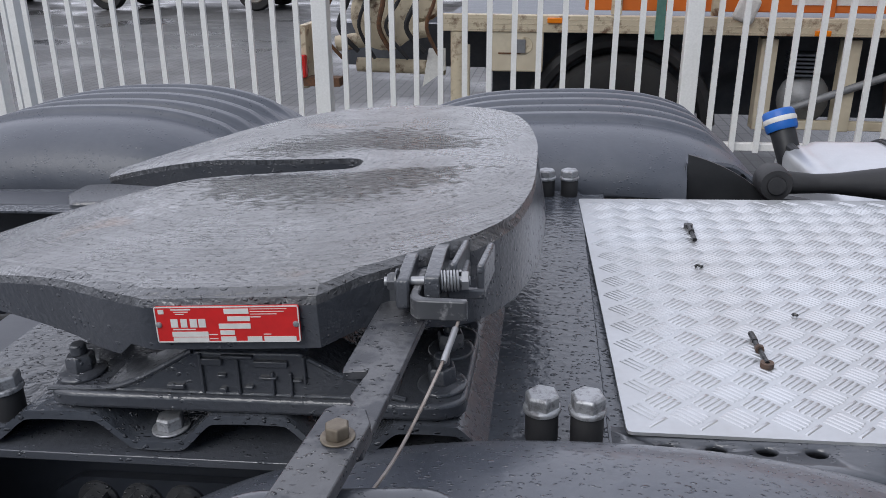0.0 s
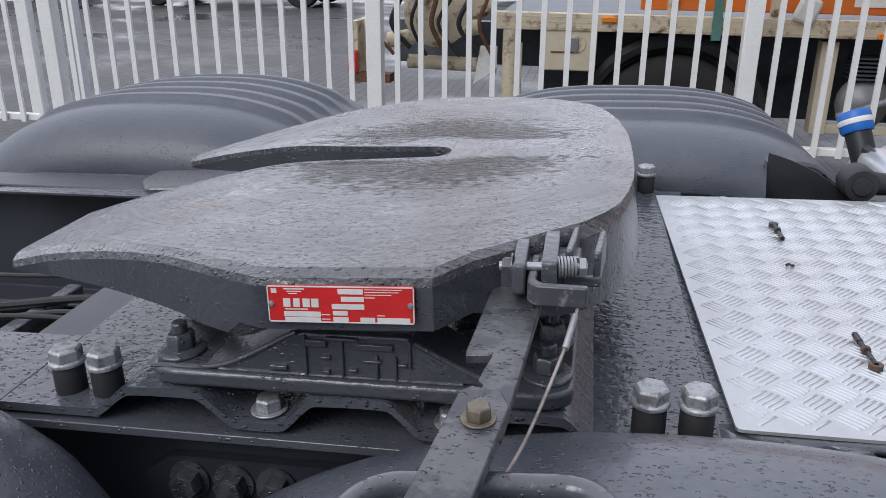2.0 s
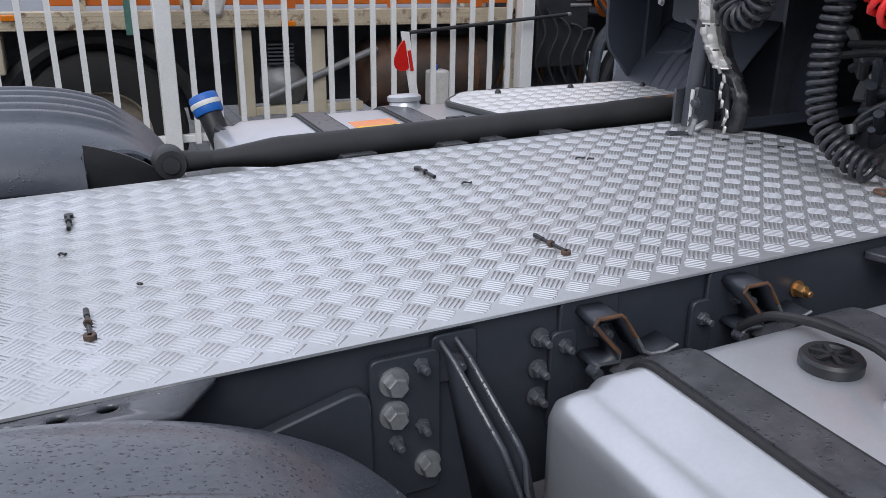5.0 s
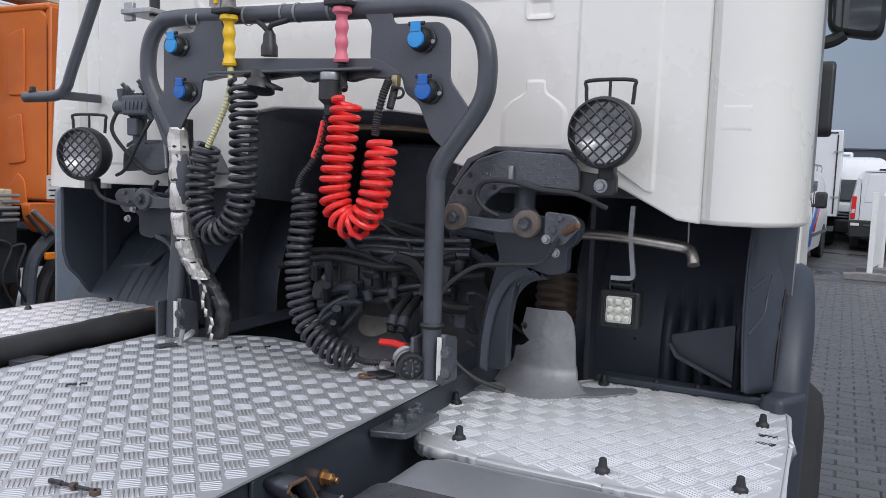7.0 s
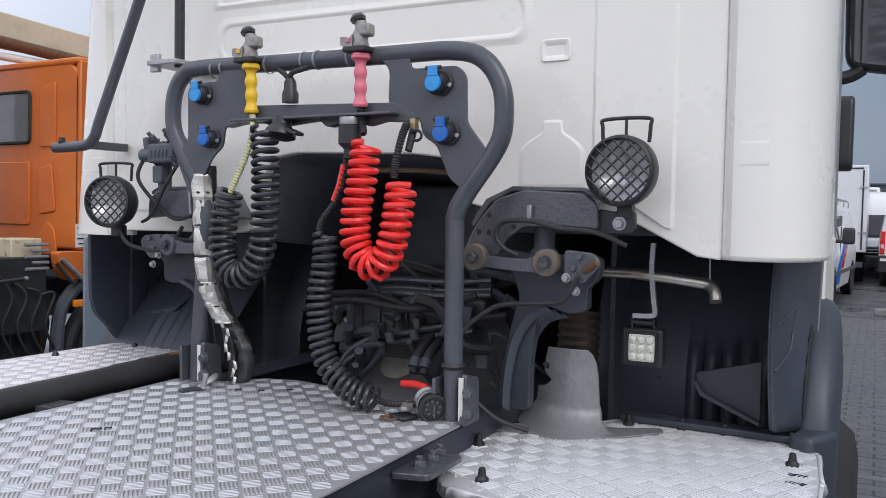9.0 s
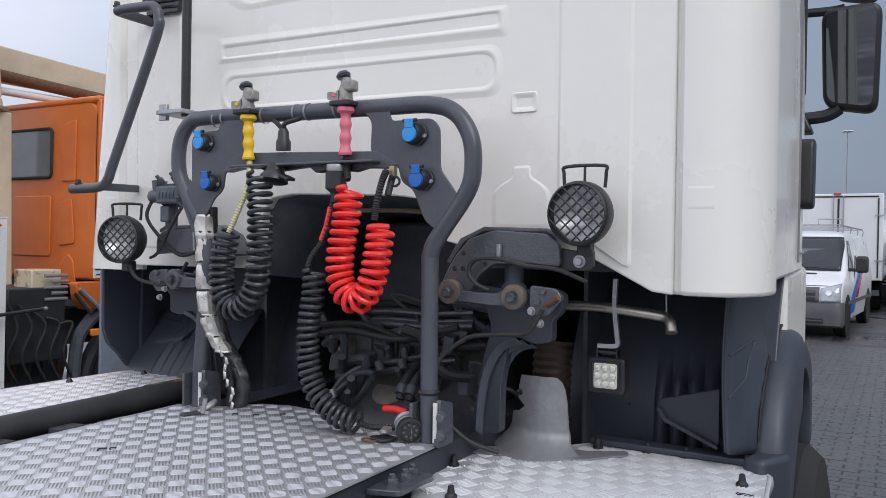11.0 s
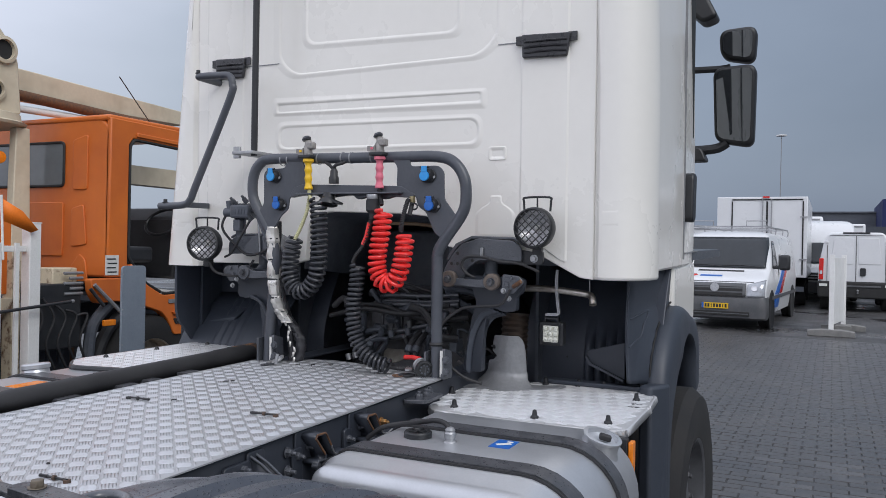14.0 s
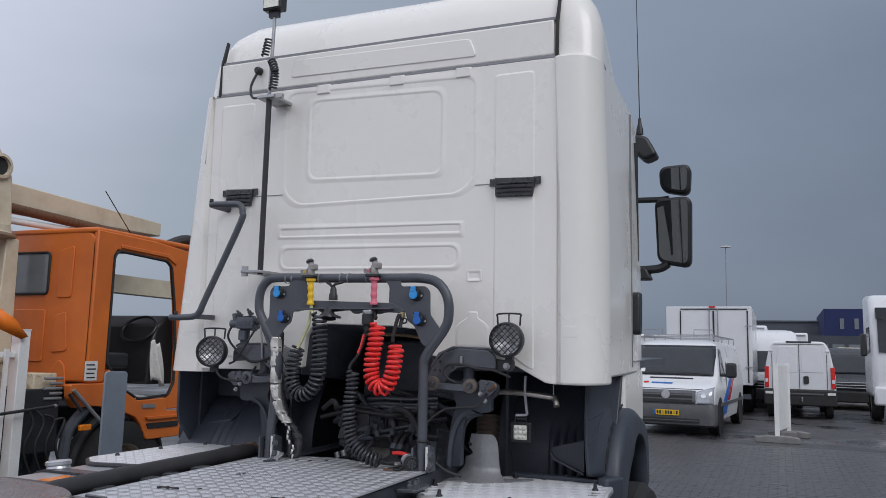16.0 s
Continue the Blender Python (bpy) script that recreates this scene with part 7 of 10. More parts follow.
    def hump(u, v):
        """A bent sheet that bulges towards the deck, torn along one edge."""
        z = 1.001 + 0.177 * v
        a, b = along(left, z), along(right, z)
        y = a + (b - a) * u
        q = (y - 0.585) / 0.085
        dent = 0.0025 * noise.noise(Vector((u * 3.0, v * 2.5, 3.1))) + 0.0008 * noise.noise(Vector((u * 14.0, v * 11.0, 1.7)))
        x = 1.930 + 0.050 * min(2.2, q * q) - 0.075 * max(0.0, 1 - (z - 1.001) / 0.055) ** 2 + dent
        return (x, y, z + 0.006 * v * v * (1 - min(1.0, q * q)))
    part("shell", Geo().grid(hump, 40, 70), M_SHIELD, s, solid=0.002, angle=50)
    part("flap", Geo().prism(rounded([(1.84, 0.735), (1.90, 0.715), (1.98, 0.62), (2.00, 0.48), (2.05, 0.40), (2.02, 0.385), (1.93, 0.46), (1.88, 0.58)], 0.02), 1.003, 1.006, "z"), M_SHIELD, s)
    rib = []
    for k in range(22):
        rib.append((0.046 + 0.005 * (k % 2), 0.010 * k))
    part("flex_pipe", Geo().lathe((2.06, 0.602, 1.04), (0.14, 0.02, 1), rib, 22), surf("rusty_flex_pipe", (0.075, 0.052, 0.038), (0.035, 0.030, 0.028), rough=0.55, metal=0.4, big=20, bump=0.3), s, "brown ribbed exhaust pipe")
    part("stud", Geo().lathe((1.953, 0.628, 1.140), (-0.9, 0.3, 0.2), [(0.011, 0), (0.010, 0.006), (0.005, 0.010), (0.004, 0.02)], 12), M_BLACK, s)


def front_corner():
    for s, Y in ((1, lambda y: y), (-1, lambda y: 2.18 - y)):
        t = thing("wheel_arch", (2.4, Y(0.2), 0.5), "dark grey plastic front wheel arch with ribbed liner, " + ("scuffed" if s > 0 else "shaded"), "wheel arch", "front wheel arches")
        # ribbed liner that faces the rear
        def liner(u, v):
            y = 0.10 + 0.52 * u
            z = 0.86 + 0.60 * v
            x = 2.24 + 0.40 * max(0.0, v - 0.35) ** 1.6
            for c in (0.205, 0.245, 0.285, 0.325, 0.365):
                d = abs(y - c) / 0.018
                if d < 1:
                    x -= 0.030 * (1 - d * d) * min(1.0, max(0.0, (1.19 - z) / 0.04))
            return (x, Y(y), z)
        part("liner", Geo().grid(liner, 110, 16), M_ARCH, t, "ribbed inner liner", solid=0.004, angle=60)
        if s < 0:
            part("rear_panel", Geo().prism([(Y(a), b) for a, b in rounded([(0.105, 1.42), (0.095, 1.42), (0.080, 1.035), (0.10, 1.045)], 0.012, 3)], 2.045, 2.10, "x"), M_LINER, t, bevel=0.010, seg=3)
        # the arch: its outline runs up steeply from the step and over the wheel; the opening follows inside it
        foot = [(2.075, 0, 0.50), (2.080, 0, 0.75), (2.095, 0, 0.95), (2.135, 0, 1.08), (2.21, 0, 1.17), (2.33, 0, 1.238)]
        seam_line = smooth(foot + [(2.50, 0, 1.282), (2.70, 0, 1.300)], 6)
        outline = smooth(foot + [(2.45, 0, 1.268), (2.58, 0, 1.264), (2.71, 0, 1.243), (2.86, 0, 1.207), (2.98, 0, 1.168), (3.05, 0, 1.115), (3.075, 0, 1.03), (3.085, 0, 0.90)], 6)
        opening = smooth([(2.170, 0, 0.50), (2.172, 0, 0.70), (2.190, 0, 0.86), (2.24, 0, 0.96), (2.32, 0, 1.04), (2.42, 0, 1.095), (2.50, 0, 1.125), (2.60, 0, 1.142), (2.70, 0, 1.145), (2.80, 0, 1.132), (2.88, 0, 1.10), (2.935, 0, 1.05), (2.96, 0, 0.97), (2.97, 0, 0.86)], 6)
        ring = ((0.130, 0.0), (0.104, 0.0), (0.084, 0.02), (0.070, 0.07), (0.061, 0.16), (0.056, 0.32), (0.054, 0.65), (0.054, 1.0), (0.062, 1.04), (0.14, 1.04))
        g, w = Geo(), len(ring)
        for o, i in zip(outline, opening):
            tuck = 0.03 * min(1.0, max(0.0, (o.x - 2.30) / 0.5))
            g.v += [(o.x + (i.x - o.x) * b, Y(y + tuck), o.z + (i.z - o.z) * b) for y, b in ring]
        g.f = [(k * w + j, (k + 1) * w + j, (k + 1) * w + j + 1, k * w + j + 1)[::s] for k in range(len(outline) - 1) for j in range(w - 1)]
        part("arch_flare", g, M_LINER, t, "rounded arch flare", solid=0.004, angle=50)
        if s > 0:
            def moulding(u, v):
                """Stiff panel between the step and the flare: inner edge to seam, foot to cab."""
                z = 1.040 + 0.375 * v - 0.03 * u * (1 - v)
                near = [q for q in seam_line if q.z <= max(1.046, min(z, 1.29))][-1]
                xs = near.x + 0.004 + 0.10 * max(0.0, z - 1.29)
                yi = 0.170 + 0.008 * math.sin(math.pi * v)
                ys = 0.116 - 0.012 * max(0.0, v - 0.55) / 0.45
                e = u * u * (3 - 2 * u)
                return (2.022 + (xs - 2.022) * max(0.0, u - 0.12) / 0.88, yi + (ys - yi) * u, z + 0.012 * (1 - v) * e)
            g = Geo().grid(moulding, 14, 22)
            back = [(2.022 + 0.10, moulding(0, k / 22)[1] - 0.01, moulding(0, k / 22)[2]) for k in range(23)]
            front = [moulding(0, k / 22) for k in range(23)]
            g.add(front + back, [(k, 23 + k, 24 + k, k + 1) for k in range(22)])
            pl = part("rear_panel", g, M_LINER, t, "moulded grey plastic panel", solid=0.004, angle=40)
            rim = [moulding(u, v) for u, v in ((0.15, 0.58), (0.34, 0.605), (0.52, 0.632), (0.555, 0.60), (0.54, 0.52), (0.525, 0.45), (0.48, 0.41), (0.32, 0.37), (0.15, 0.33))]
            part("recess_rim", Geo().tube(smooth([(x - 0.002, y, z) for x, y, z in rim], 4), 0.0034, 8), M_LINER, pl)
            part("seam", Geo().tube([(x - 0.003, y, z) for x, y, z in (moulding(1.0, k / 20) for k in range(15))], 0.0032, 6), M_SEAM, pl)
            gusset = [(0.338, 1.128), (0.20, 1.166), (0.20, 1.034), (0.320, 1.084), (0.336, 1.106)]
            br = part("step_bracket", Geo().prism([(Y(a), b) for a, b in rounded(gusset, 0.006)], 2.105, 2.115, "x"), M_PAINT_DRY_SHADE, t, bevel=0.002)
            part("flange", Geo().prism([(Y(a), b) for a, b in rounded([(0.340, 1.110), (0.324, 1.080), (0.20, 1.028), (0.20, 1.036), (0.318, 1.087), (0.334, 1.112)], 0.002)], 2.085, 2.117, "x"), M_PAINT_DRY_SHADE, br)
        part("lower_skirt", Geo().prism([(2.03, Y(0.095)), (2.10, Y(0.055)), (2.14, Y(0.047)), (2.14, Y(0.12)), (2.05, Y(0.14))], 0.50, 1.03, "z"), M_LINER, t, bevel=0.012, seg=3)
        part("clip_strip", Geo().box((2.10, Y(0.30), 1.010), (0.05, 0.40, 0.016)), M_LINER, t, bevel=0.004)
        for k in range(3):
            part("rivet", Geo().lathe((2.24, Y(0.45 + 0.02 * k), 1.08 + 0.07 * k), (-1, 0, 0), [(0.006, 0), (0.004, 0.004)], 10), M_BLACK, t)
        wheel(CHASSIS, 2.66, Y(0.185), 0.49, 0.34, -s, "black front tyre")
    # far arch: the inner step and scoop that show beyond the hoses
    f = thing("battery_step", (2.1, 1.98, 1.0), "dark grey plastic scoop and ribbed tray behind the far cab corner", "plastic tray")
    part("scoop", Geo().add([(2.06, 2.22, 1.11), (2.06, 1.90, 1.165), (2.12, 1.88, 1.205), (2.14, 2.22, 1.23), (2.06, 2.22, 1.05), (2.07, 1.92, 1.14), (2.12, 1.90, 1.16), (2.13, 2.22, 1.16)], [(0, 1, 2, 3), (7, 6, 5, 4), (0, 4, 5, 1), (1, 5, 6, 2), (2, 6, 7, 3), (3, 7, 4, 0)]), M_LINER, f, bevel=0.006)

    def tray(u, v):
        y, z = 1.66 + 0.50 * u, 0.99 + 0.27 * v
        x = 1.97 + 0.22 * v ** 1.4
        for c in (1.84, 1.88, 1.92, 1.96):
            d = abs(y - c) / 0.012
            if d < 1:
                x -= 0.010 * (1 - d * d)
        return (x, y, z)
    part("ribbed_tray", Geo().grid(tray, 60, 6), M_LINER, f, solid=0.004, angle=60)
    part("back_panel", Geo().box((2.20, 1.95, 1.22), (0.012, 0.57, 0.52)), M_LINER, f)
    part("side_panel", Geo().prism(rounded([(2.00, 1.06), (2.30, 1.00), (2.30, 1.44), (1.905, 1.44), (1.905, 1.20), (1.92, 1.15), (1.96, 1.11)], 0.015), 2.095, 2.108, "y"), M_ARCH, f, bevel=0.004)


def hose_rack():
    t = thing("hose_rack", (1.67, YC, 1.065), "dark grey tubular rack carrying air couplings and sockets behind the cab", "hose rack")
    X = 1.672
    path = [(X, 1.418, 1.062), (X, 1.413, 1.17), (X, 1.392, 1.40), (X, 1.392, 1.46), (X, 1.412, 1.530), (X, 1.478, 1.635), (X, 1.497, 1.685), (X, 1.492, 1.75), (X, 1.462, 1.793), (X, 1.405, 1.808), (X, 1.16, 1.803), (X, 0.87, 1.799), (X, 0.735, 1.796), (X, 0.672, 1.776), (X, 0.634, 1.725), (X, 0.626, 1.66), (X, 0.640, 1.605), (X, 0.705, 1.515), (X, 0.726, 1.475), (X, 0.728, 1.42), (X, 0.726, 1.062)]
    part("tube_frame", Geo().tube(smooth(path, 6), 0.0190, 16), M_RACK, t)
    rp = [(0.905, 1.800), (0.83, 1.800), (0.825, 1.765), (0.720, 1.765), (0.700, 1.745), (0.698, 1.655), (0.655, 1.600), (0.70, 1.520), (0.735, 1.545), (0.765, 1.612), (0.795, 1.63), (0.805, 1.668), (0.86, 1.674), (0.878, 1.70), (0.875, 1.765)]
    part("socket_panel", Geo().prism(rounded(rp, 0.012, 3), X - 0.014, X - 0.008, "x"), M_RACK, t, bevel=0.0015)
    lp = [(1.265, 1.800), (1.335, 1.800), (1.34, 1.772), (1.42, 1.770), (1.435, 1.755), (1.435, 1.64), (1.475, 1.60), (1.43, 1.510), (1.395, 1.54), (1.355, 1.60), (1.325, 1.622), (1.318, 1.668), (1.262, 1.674), (1.247, 1.70), (1.25, 1.765)]
    part("socket_panel", Geo().prism(rounded(lp, 0.012, 3), X - 0.014, X - 0.008, "x"), M_RACK, t, bevel=0.0015)
    bar = [(0.86, 1.700), (1.265, 1.712), (1.30, 1.70), (1.32, 1.664), (1.27, 1.672), (1.20, 1.672), (1.18, 1.660), (1.10, 1.668), (1.05, 1.672), (1.03, 1.655), (0.97, 1.672), (0.93, 1.655), (0.89, 1.664), (0.83, 1.660), (0.80, 1.668)]
    part("carrier_bar", Geo().prism(rounded(bar, 0.008, 2), X - 0.016, X + 0.010, "x"), M_RACK, t, bevel=0.002)
    part("carrier_shelf", Geo().box((X - 0.02, 1.06, 1.676), (0.06, 0.42, 0.006)), M_RACK, t, bevel=0.002)
    for y in (1.065, 1.10, 0.98, 1.33, 1.36, 1.20):
        part("cable_tie", Geo().lathe((X, y, 1.802), (0, 1, 0), [(0.0205, -0.003), (0.0212, 0), (0.0205, 0.003)], 18, False), M_SHIELD, t)
    for y in (0.726, 1.418):
        b = part("foot_bracket", Geo().prism(rounded([(X - 0.03, 1.062), (X + 0.04, 1.062), (X + 0.035, 1.15), (X - 0.02, 1.165)], 0.008), y - 0.040, y - 0.028, "y"), M_PAINT, t, bevel=0.002)
        part("foot_bracket", Geo().box((X + 0.02, y + 0.032, 1.10), (0.09, 0.008, 0.10)), M_PAINT, t, bevel=0.002)
        part("reflective_strip", Geo().box((X - 0.026, y - 0.030, 1.115), (0.004, 0.009, 0.085)), M_LABEL, b, "pale strip")
        for z in (1.09, 1.13):
            part("bolt", Geo().hexbolt((X - 0.028, y - 0.048, z), (-1, 0, 0), 0.010, 0.010), M_PAINT, b)
    part("tie_wrap", Geo().lathe((X, 0.727, 1.175), (0, 0, 1), [(0.021, -0.006), (0.025, 0), (0.021, 0.006)], 18, False), M_RUBBER, t)

    def socket(y, z, mat, r, label):
        k = thing("trailer_socket", (1.655, y, z - r), label, "trailer socket", "trailer sockets")
        part("flange", Geo().prism(rounded([(y - r * 2.0, z - r * 0.2), (y - r * 0.9, z - r * 1.5), (y + r * 1.3, z - r * 1.0), (y + r * 1.5, z + r * 0.6), (y + r * 0.5, z + r * 1.5), (y - r * 1.4, z + r * 1.1)], r * 0.6), 1.651, 1.658, "x"), M_BLACK, k, bevel=0.0015)
        part("body", Geo().lathe((1.652, y, z), (-1, 0, 0), [(r * 1.35, 0), (r * 1.38, 0.004), (r * 1.30, 0.010), (r * 1.18, 0.016), (r * 1.1, 0.018)], 28), M_BLACK, k)
        lid = part("lid", Geo().lathe((1.634, y, z - r * 0.1), (-1, 0, 0), [(r * 0.98, 0), (r * 1.0, 0.003), (r * 0.92, 0.006), (0.002, 0.007)], 24), mat, k, "blue flap lid")
        part("lid_tab", Geo().prism(rect(y - r * 0.60, z + r * 0.55, y + r * 0.60, z + r * 1.75, 0.003), 1.627, 1.634, "x"), mat, lid, bevel=0.002)
        part("hinge", Geo().cyl((1.634, y - r * 0.95, z + r * 1.55), (1.634, y + r * 0.95, z + r * 1.55), 0.004, n=10), M_BLACK, k)
        for dy, dz in ((-1.55, -0.3), (1.05, 0.95)):
            part("screw", Geo().lathe((1.651, y + dy * r, z + dz * r), (-1, 0, 0), [(0.005, 0), (0.004, 0.003)], 10), M_STEEL, k)
    socket(0.760, 1.732, M_BLUE, 0.0175, "black trailer socket with a light blue flap lid")
    socket(0.742, 1.634, M_BLUE2, 0.0170, "black trailer socket with a deep blue flap lid")
    socket(1.385, 1.742, M_BLUE, 0.0165, "black trailer socket with a light blue flap lid")
    socket(1.360, 1.640, M_BLUE2, 0.0160, "black trailer socket with a deep blue flap lid")
    bs = thing("bell_socket", (1.66, 1.135, 1.63), "black electrical socket hanging below the rack shelf", "socket")
    part("body", Geo().lathe((1.64, 1.135, 1.676), (-0.25, 0, -1), [(0.022, 0), (0.022, 0.015), (0.033, 0.030), (0.034, 0.040), (0.027, 0.043)], 22), M_BLACK, bs)
    part("ear", Geo().box((1.63, 1.095, 1.645), (0.03, 0.03, 0.008), pose(0, 0, 0, 20, 0, 0)), M_BLACK, bs, bevel=0.002)
    part("plug_boot", Geo().lathe((1.655, 1.127, 1.712), (0, 0, 1), [(0.018, 0), (0.018, 0.02), (0.014, 0.028), (0.013, 0.045), (0.007, 0.055)], 18), M_BLACK, bs)
    part("lead", Geo().tube(smooth([(1.655, 1.127, 1.76), (1.65, 1.118, 1.775), (1.66, 1.09, 1.785), (1.67, 1.07, 1.80)], 6), 0.006, 8), M_RUBBER, bs)
    part("lead", Geo().tube(smooth([(1.655, 1.127, 1.76), (1.65, 1.14, 1.775), (1.66, 1.16, 1.785), (1.67, 1.18, 1.80)], 6), 0.006, 8), M_RUBBER, bs)

    def coupling(y, mat, label, yoff):
        k = thing("gladhand_coupling", (1.645, y, 1.69), label, "air coupling", "air couplings")
        gp = []
        n = 22
        for i in range(n + 1):
            h = i / n
            w = 0.0125 + 0.0016 * math.sin(h * 2 * math.pi * 3.5) + (0.006 if h > 0.9 else 0) + (0.002 if h < 0.06 else 0)
            gp.append((w, 0.108 * h))
        part("grip", Geo().lathe((1.642, y + yoff, 1.692), (0, -yoff * 6, 1), gp, 20), mat, k)
        o = (1.642, y, 1.806)
        part("collar", Geo().box((1.645, y + 0.004, 1.808), (0.05, 0.055, 0.012)), M_BLACK, k, bevel=0.003)
        part("valve_body", Geo().lathe(o, (0, 0, 1), [(0.015, 0), (0.017, 0.01), (0.015, 0.022), (0.016, 0.036), (0.012, 0.044), (0.012, 0.060)], 18), M_BARE_ALU, k, "grey cast valve body")
        part("valve_body", Geo().box((1.640, y - 0.012, 1.846), (0.026, 0.034, 0.026)), M_BARE_ALU, k, bevel=0.006, seg=3)
        part("valve_cap", Geo().lathe((1.640, y + 0.004, 1.866), (0, 0.35, 1), [(0.015, 0), (0.017, 0.006), (0.012, 0.013), (0.004, 0.015)], 16), M_BARE, k)
        part("latch_claw", Geo().prism(rounded([(y + 0.012, 1.812), (y + 0.042, 1.818), (y + 0.042, 1.835), (y + 0.028, 1.835), (y + 0.026, 1.824), (y + 0.012, 1.84)], 0.003), 1.628, 1.652, "x"), M_BARE_ALU, k, bevel=0.002)
        part("claw_mark", Geo().box((1.626, y + 0.022, 1.827), (0.004, 0.008, 0.008)), mat, k)
    coupling(1.228, M_YELLOW, "air coupling with a ribbed yellow grip on the rack", -0.003)
    coupling(0.935, M_PINK, "air coupling with a faded red ribbed grip on the rack", 0.0)

    def hose(name, label, mat, path, rad, pitch, thick, lead_in, lead_out, sleeve):
        k = thing(name, path[0], label, "coiled hose", "coiled hoses")
        pts = coil([Vector(p) for p in path], rad, pitch)
        part("coil", Geo().tube(pts, thick, 8), mat, k)
        for ld in (lead_in, lead_out):
            if ld:
                part("lead", Geo().tube(smooth(ld, 8), thick * 1.05, 8), sleeve if ld is lead_in or sleeve is M_SLEEVE else M_RUBBER, k)
                ridges = smooth(ld, 8)
                for i in range(2, len(ridges) - 2, 1):
                    d = ridges[i + 1] - ridges[i]
                    part("sleeve_ring", Geo().lathe(ridges[i], d, [(thick * 1.1, -0.002), (thick * 1.35, 0), (thick * 1.1, 0.002)], 10, False), sleeve, k)
        return k
    hose("coiled_air_hose", "dark grey coiled air hose looped from the yellow coupling", M_HOSE,
         [(1.615, 1.166, 1.655), (1.605, 1.153, 1.56), (1.60, 1.150, 1.46), (1.60, 1.158, 1.395), (1.60, 1.190, 1.345), (1.60, 1.235, 1.335), (1.60, 1.268, 1.375), (1.605, 1.272, 1.45), (1.61, 1.258, 1.52)], 0.026, 0.0185, 0.0056,
         [(1.642, 1.222, 1.69), (1.635, 1.215, 1.672), (1.62, 1.198, 1.655)], [(1.61, 1.258, 1.515), (1.62, 1.243, 1.555), (1.635, 1.228, 1.61), (1.65, 1.226, 1.668)], M_SLEEVE)
    hose("coiled_air_hose", "bright red coiled air hose hanging in a loop from the rack", M_RED,
         [(1.61, 0.898, 1.615), (1.605, 0.904, 1.545), (1.60, 0.914, 1.475), (1.60, 0.915, 1.42), (1.60, 0.895, 1.380), (1.60, 0.860, 1.372), (1.60, 0.832, 1.410), (1.605, 0.820, 1.47), (1.61, 0.815, 1.535)], 0.0262, 0.0195, 0.0064,
         [(1.642, 0.934, 1.69), (1.64, 0.930, 1.665), (1.625, 0.915, 1.635)], [(1.61, 0.832, 1.545), (1.615, 0.832, 1.575), (1.62, 0.822, 1.625), (1.63, 0.815, 1.655)], M_RUBBER)
    k = hose("coiled_cable", "black coiled electric cable hanging from the rack to the deck", M_HOSE,
             [(1.63, 1.012, 1.43), (1.625, 1.010, 1.37), (1.62, 1.018, 1.30), (1.62, 1.016, 1.22), (1.62, 0.995, 1.155), (1.625, 0.945, 1.110), (1.635, 0.885, 1.092)], 0.0225, 0.0165, 0.0056,
             [(1.635, 0.962, 1.615), (1.635, 0.965, 1.58), (1.63, 0.985, 1.505), (1.63, 1.02, 1.46), (1.63, 1.03, 1.435)], [(1.64, 0.885, 1.092), (1.65, 0.86, 1.085), (1.66, 0.80, 1.09)], M_RUBBER)
    part("red_wrap", Geo().tube([(1.6345, 0.968, 1.575), (1.632, 0.978, 1.53), (1.630, 0.990, 1.50)], 0.0075, 10), M_RED, k, "red spiral wrap")
    part("upper_plug", Geo().lathe((1.635, 0.955, 1.672), (0, 0, -1), [(0.021, 0), (0.021, 0.018), (0.024, 0.020), (0.024, 0.055), (0.012, 0.066), (0.011, 0.085)], 20), M_BLACK, k)
    part("plug_ring", Geo().lathe((1.635, 0.955, 1.672), (0, 0, -1), [(0.0215, 0.001), (0.022, 0.003), (0.022, 0.014), (0.0215, 0.016)], 20, False), M_STEEL, k)
    g = thing("hose_nipple", (1.65, 0.81, 1.64), "black hose end with a brass nut under the rack", "hose end")
    part("nut", Geo().hexbolt((1.65, 0.812, 1.664), (0, 0, -1), 0.010, 0.022, False), surf("pale_brass", (0.6, 0.5, 0.28), rough=0.35, metal=0.8, big=40), g)
    part("boot", Geo().cyl((1.65, 0.812, 1.645), (1.635, 0.815, 1.60), 0.008, 0.0075), M_RUBBER, g)
    part("ring", Geo().tube([(1.64, 0.80 + 0.012 * math.cos(a), 1.63 + 0.010 * math.sin(a)) for a in [2 * math.pi * i / 16 for i in range(16)]], 0.003, 6, True), M_BLACK, g)
    # cable connector that lies on the deck
    c = thing("cable_connector", (1.66, 0.77, 1.066), "round black trailer cable connector with red handle lying on the deck", "connector")
    ax = Vector((-0.75, -0.62, -0.05))
    part("shell", Geo().lathe((1.69, 0.795, 1.094), ax, [(0.020, 0), (0.026, 0.01), (0.026, 0.05), (0.029, 0.052), (0.029, 0.066), (0.024, 0.067), (0.023, 0.058), (0.002, 0.058)], 26), M_BLACK, c)
    part("collar", Geo().lathe(Vector((1.69, 0.795, 1.094)) + ax.normalized() * 0.026, ax, [(0.0275, 0), (0.029, 0.003), (0.029, 0.014), (0.0275, 0.017)], 26, False), M_STEEL, c)
    o = Vector((1.69, 0.795, 1.094)) + ax.normalized() * 0.059
    u = ax.orthogonal().normalized()
    w = ax.cross(u).normalized()
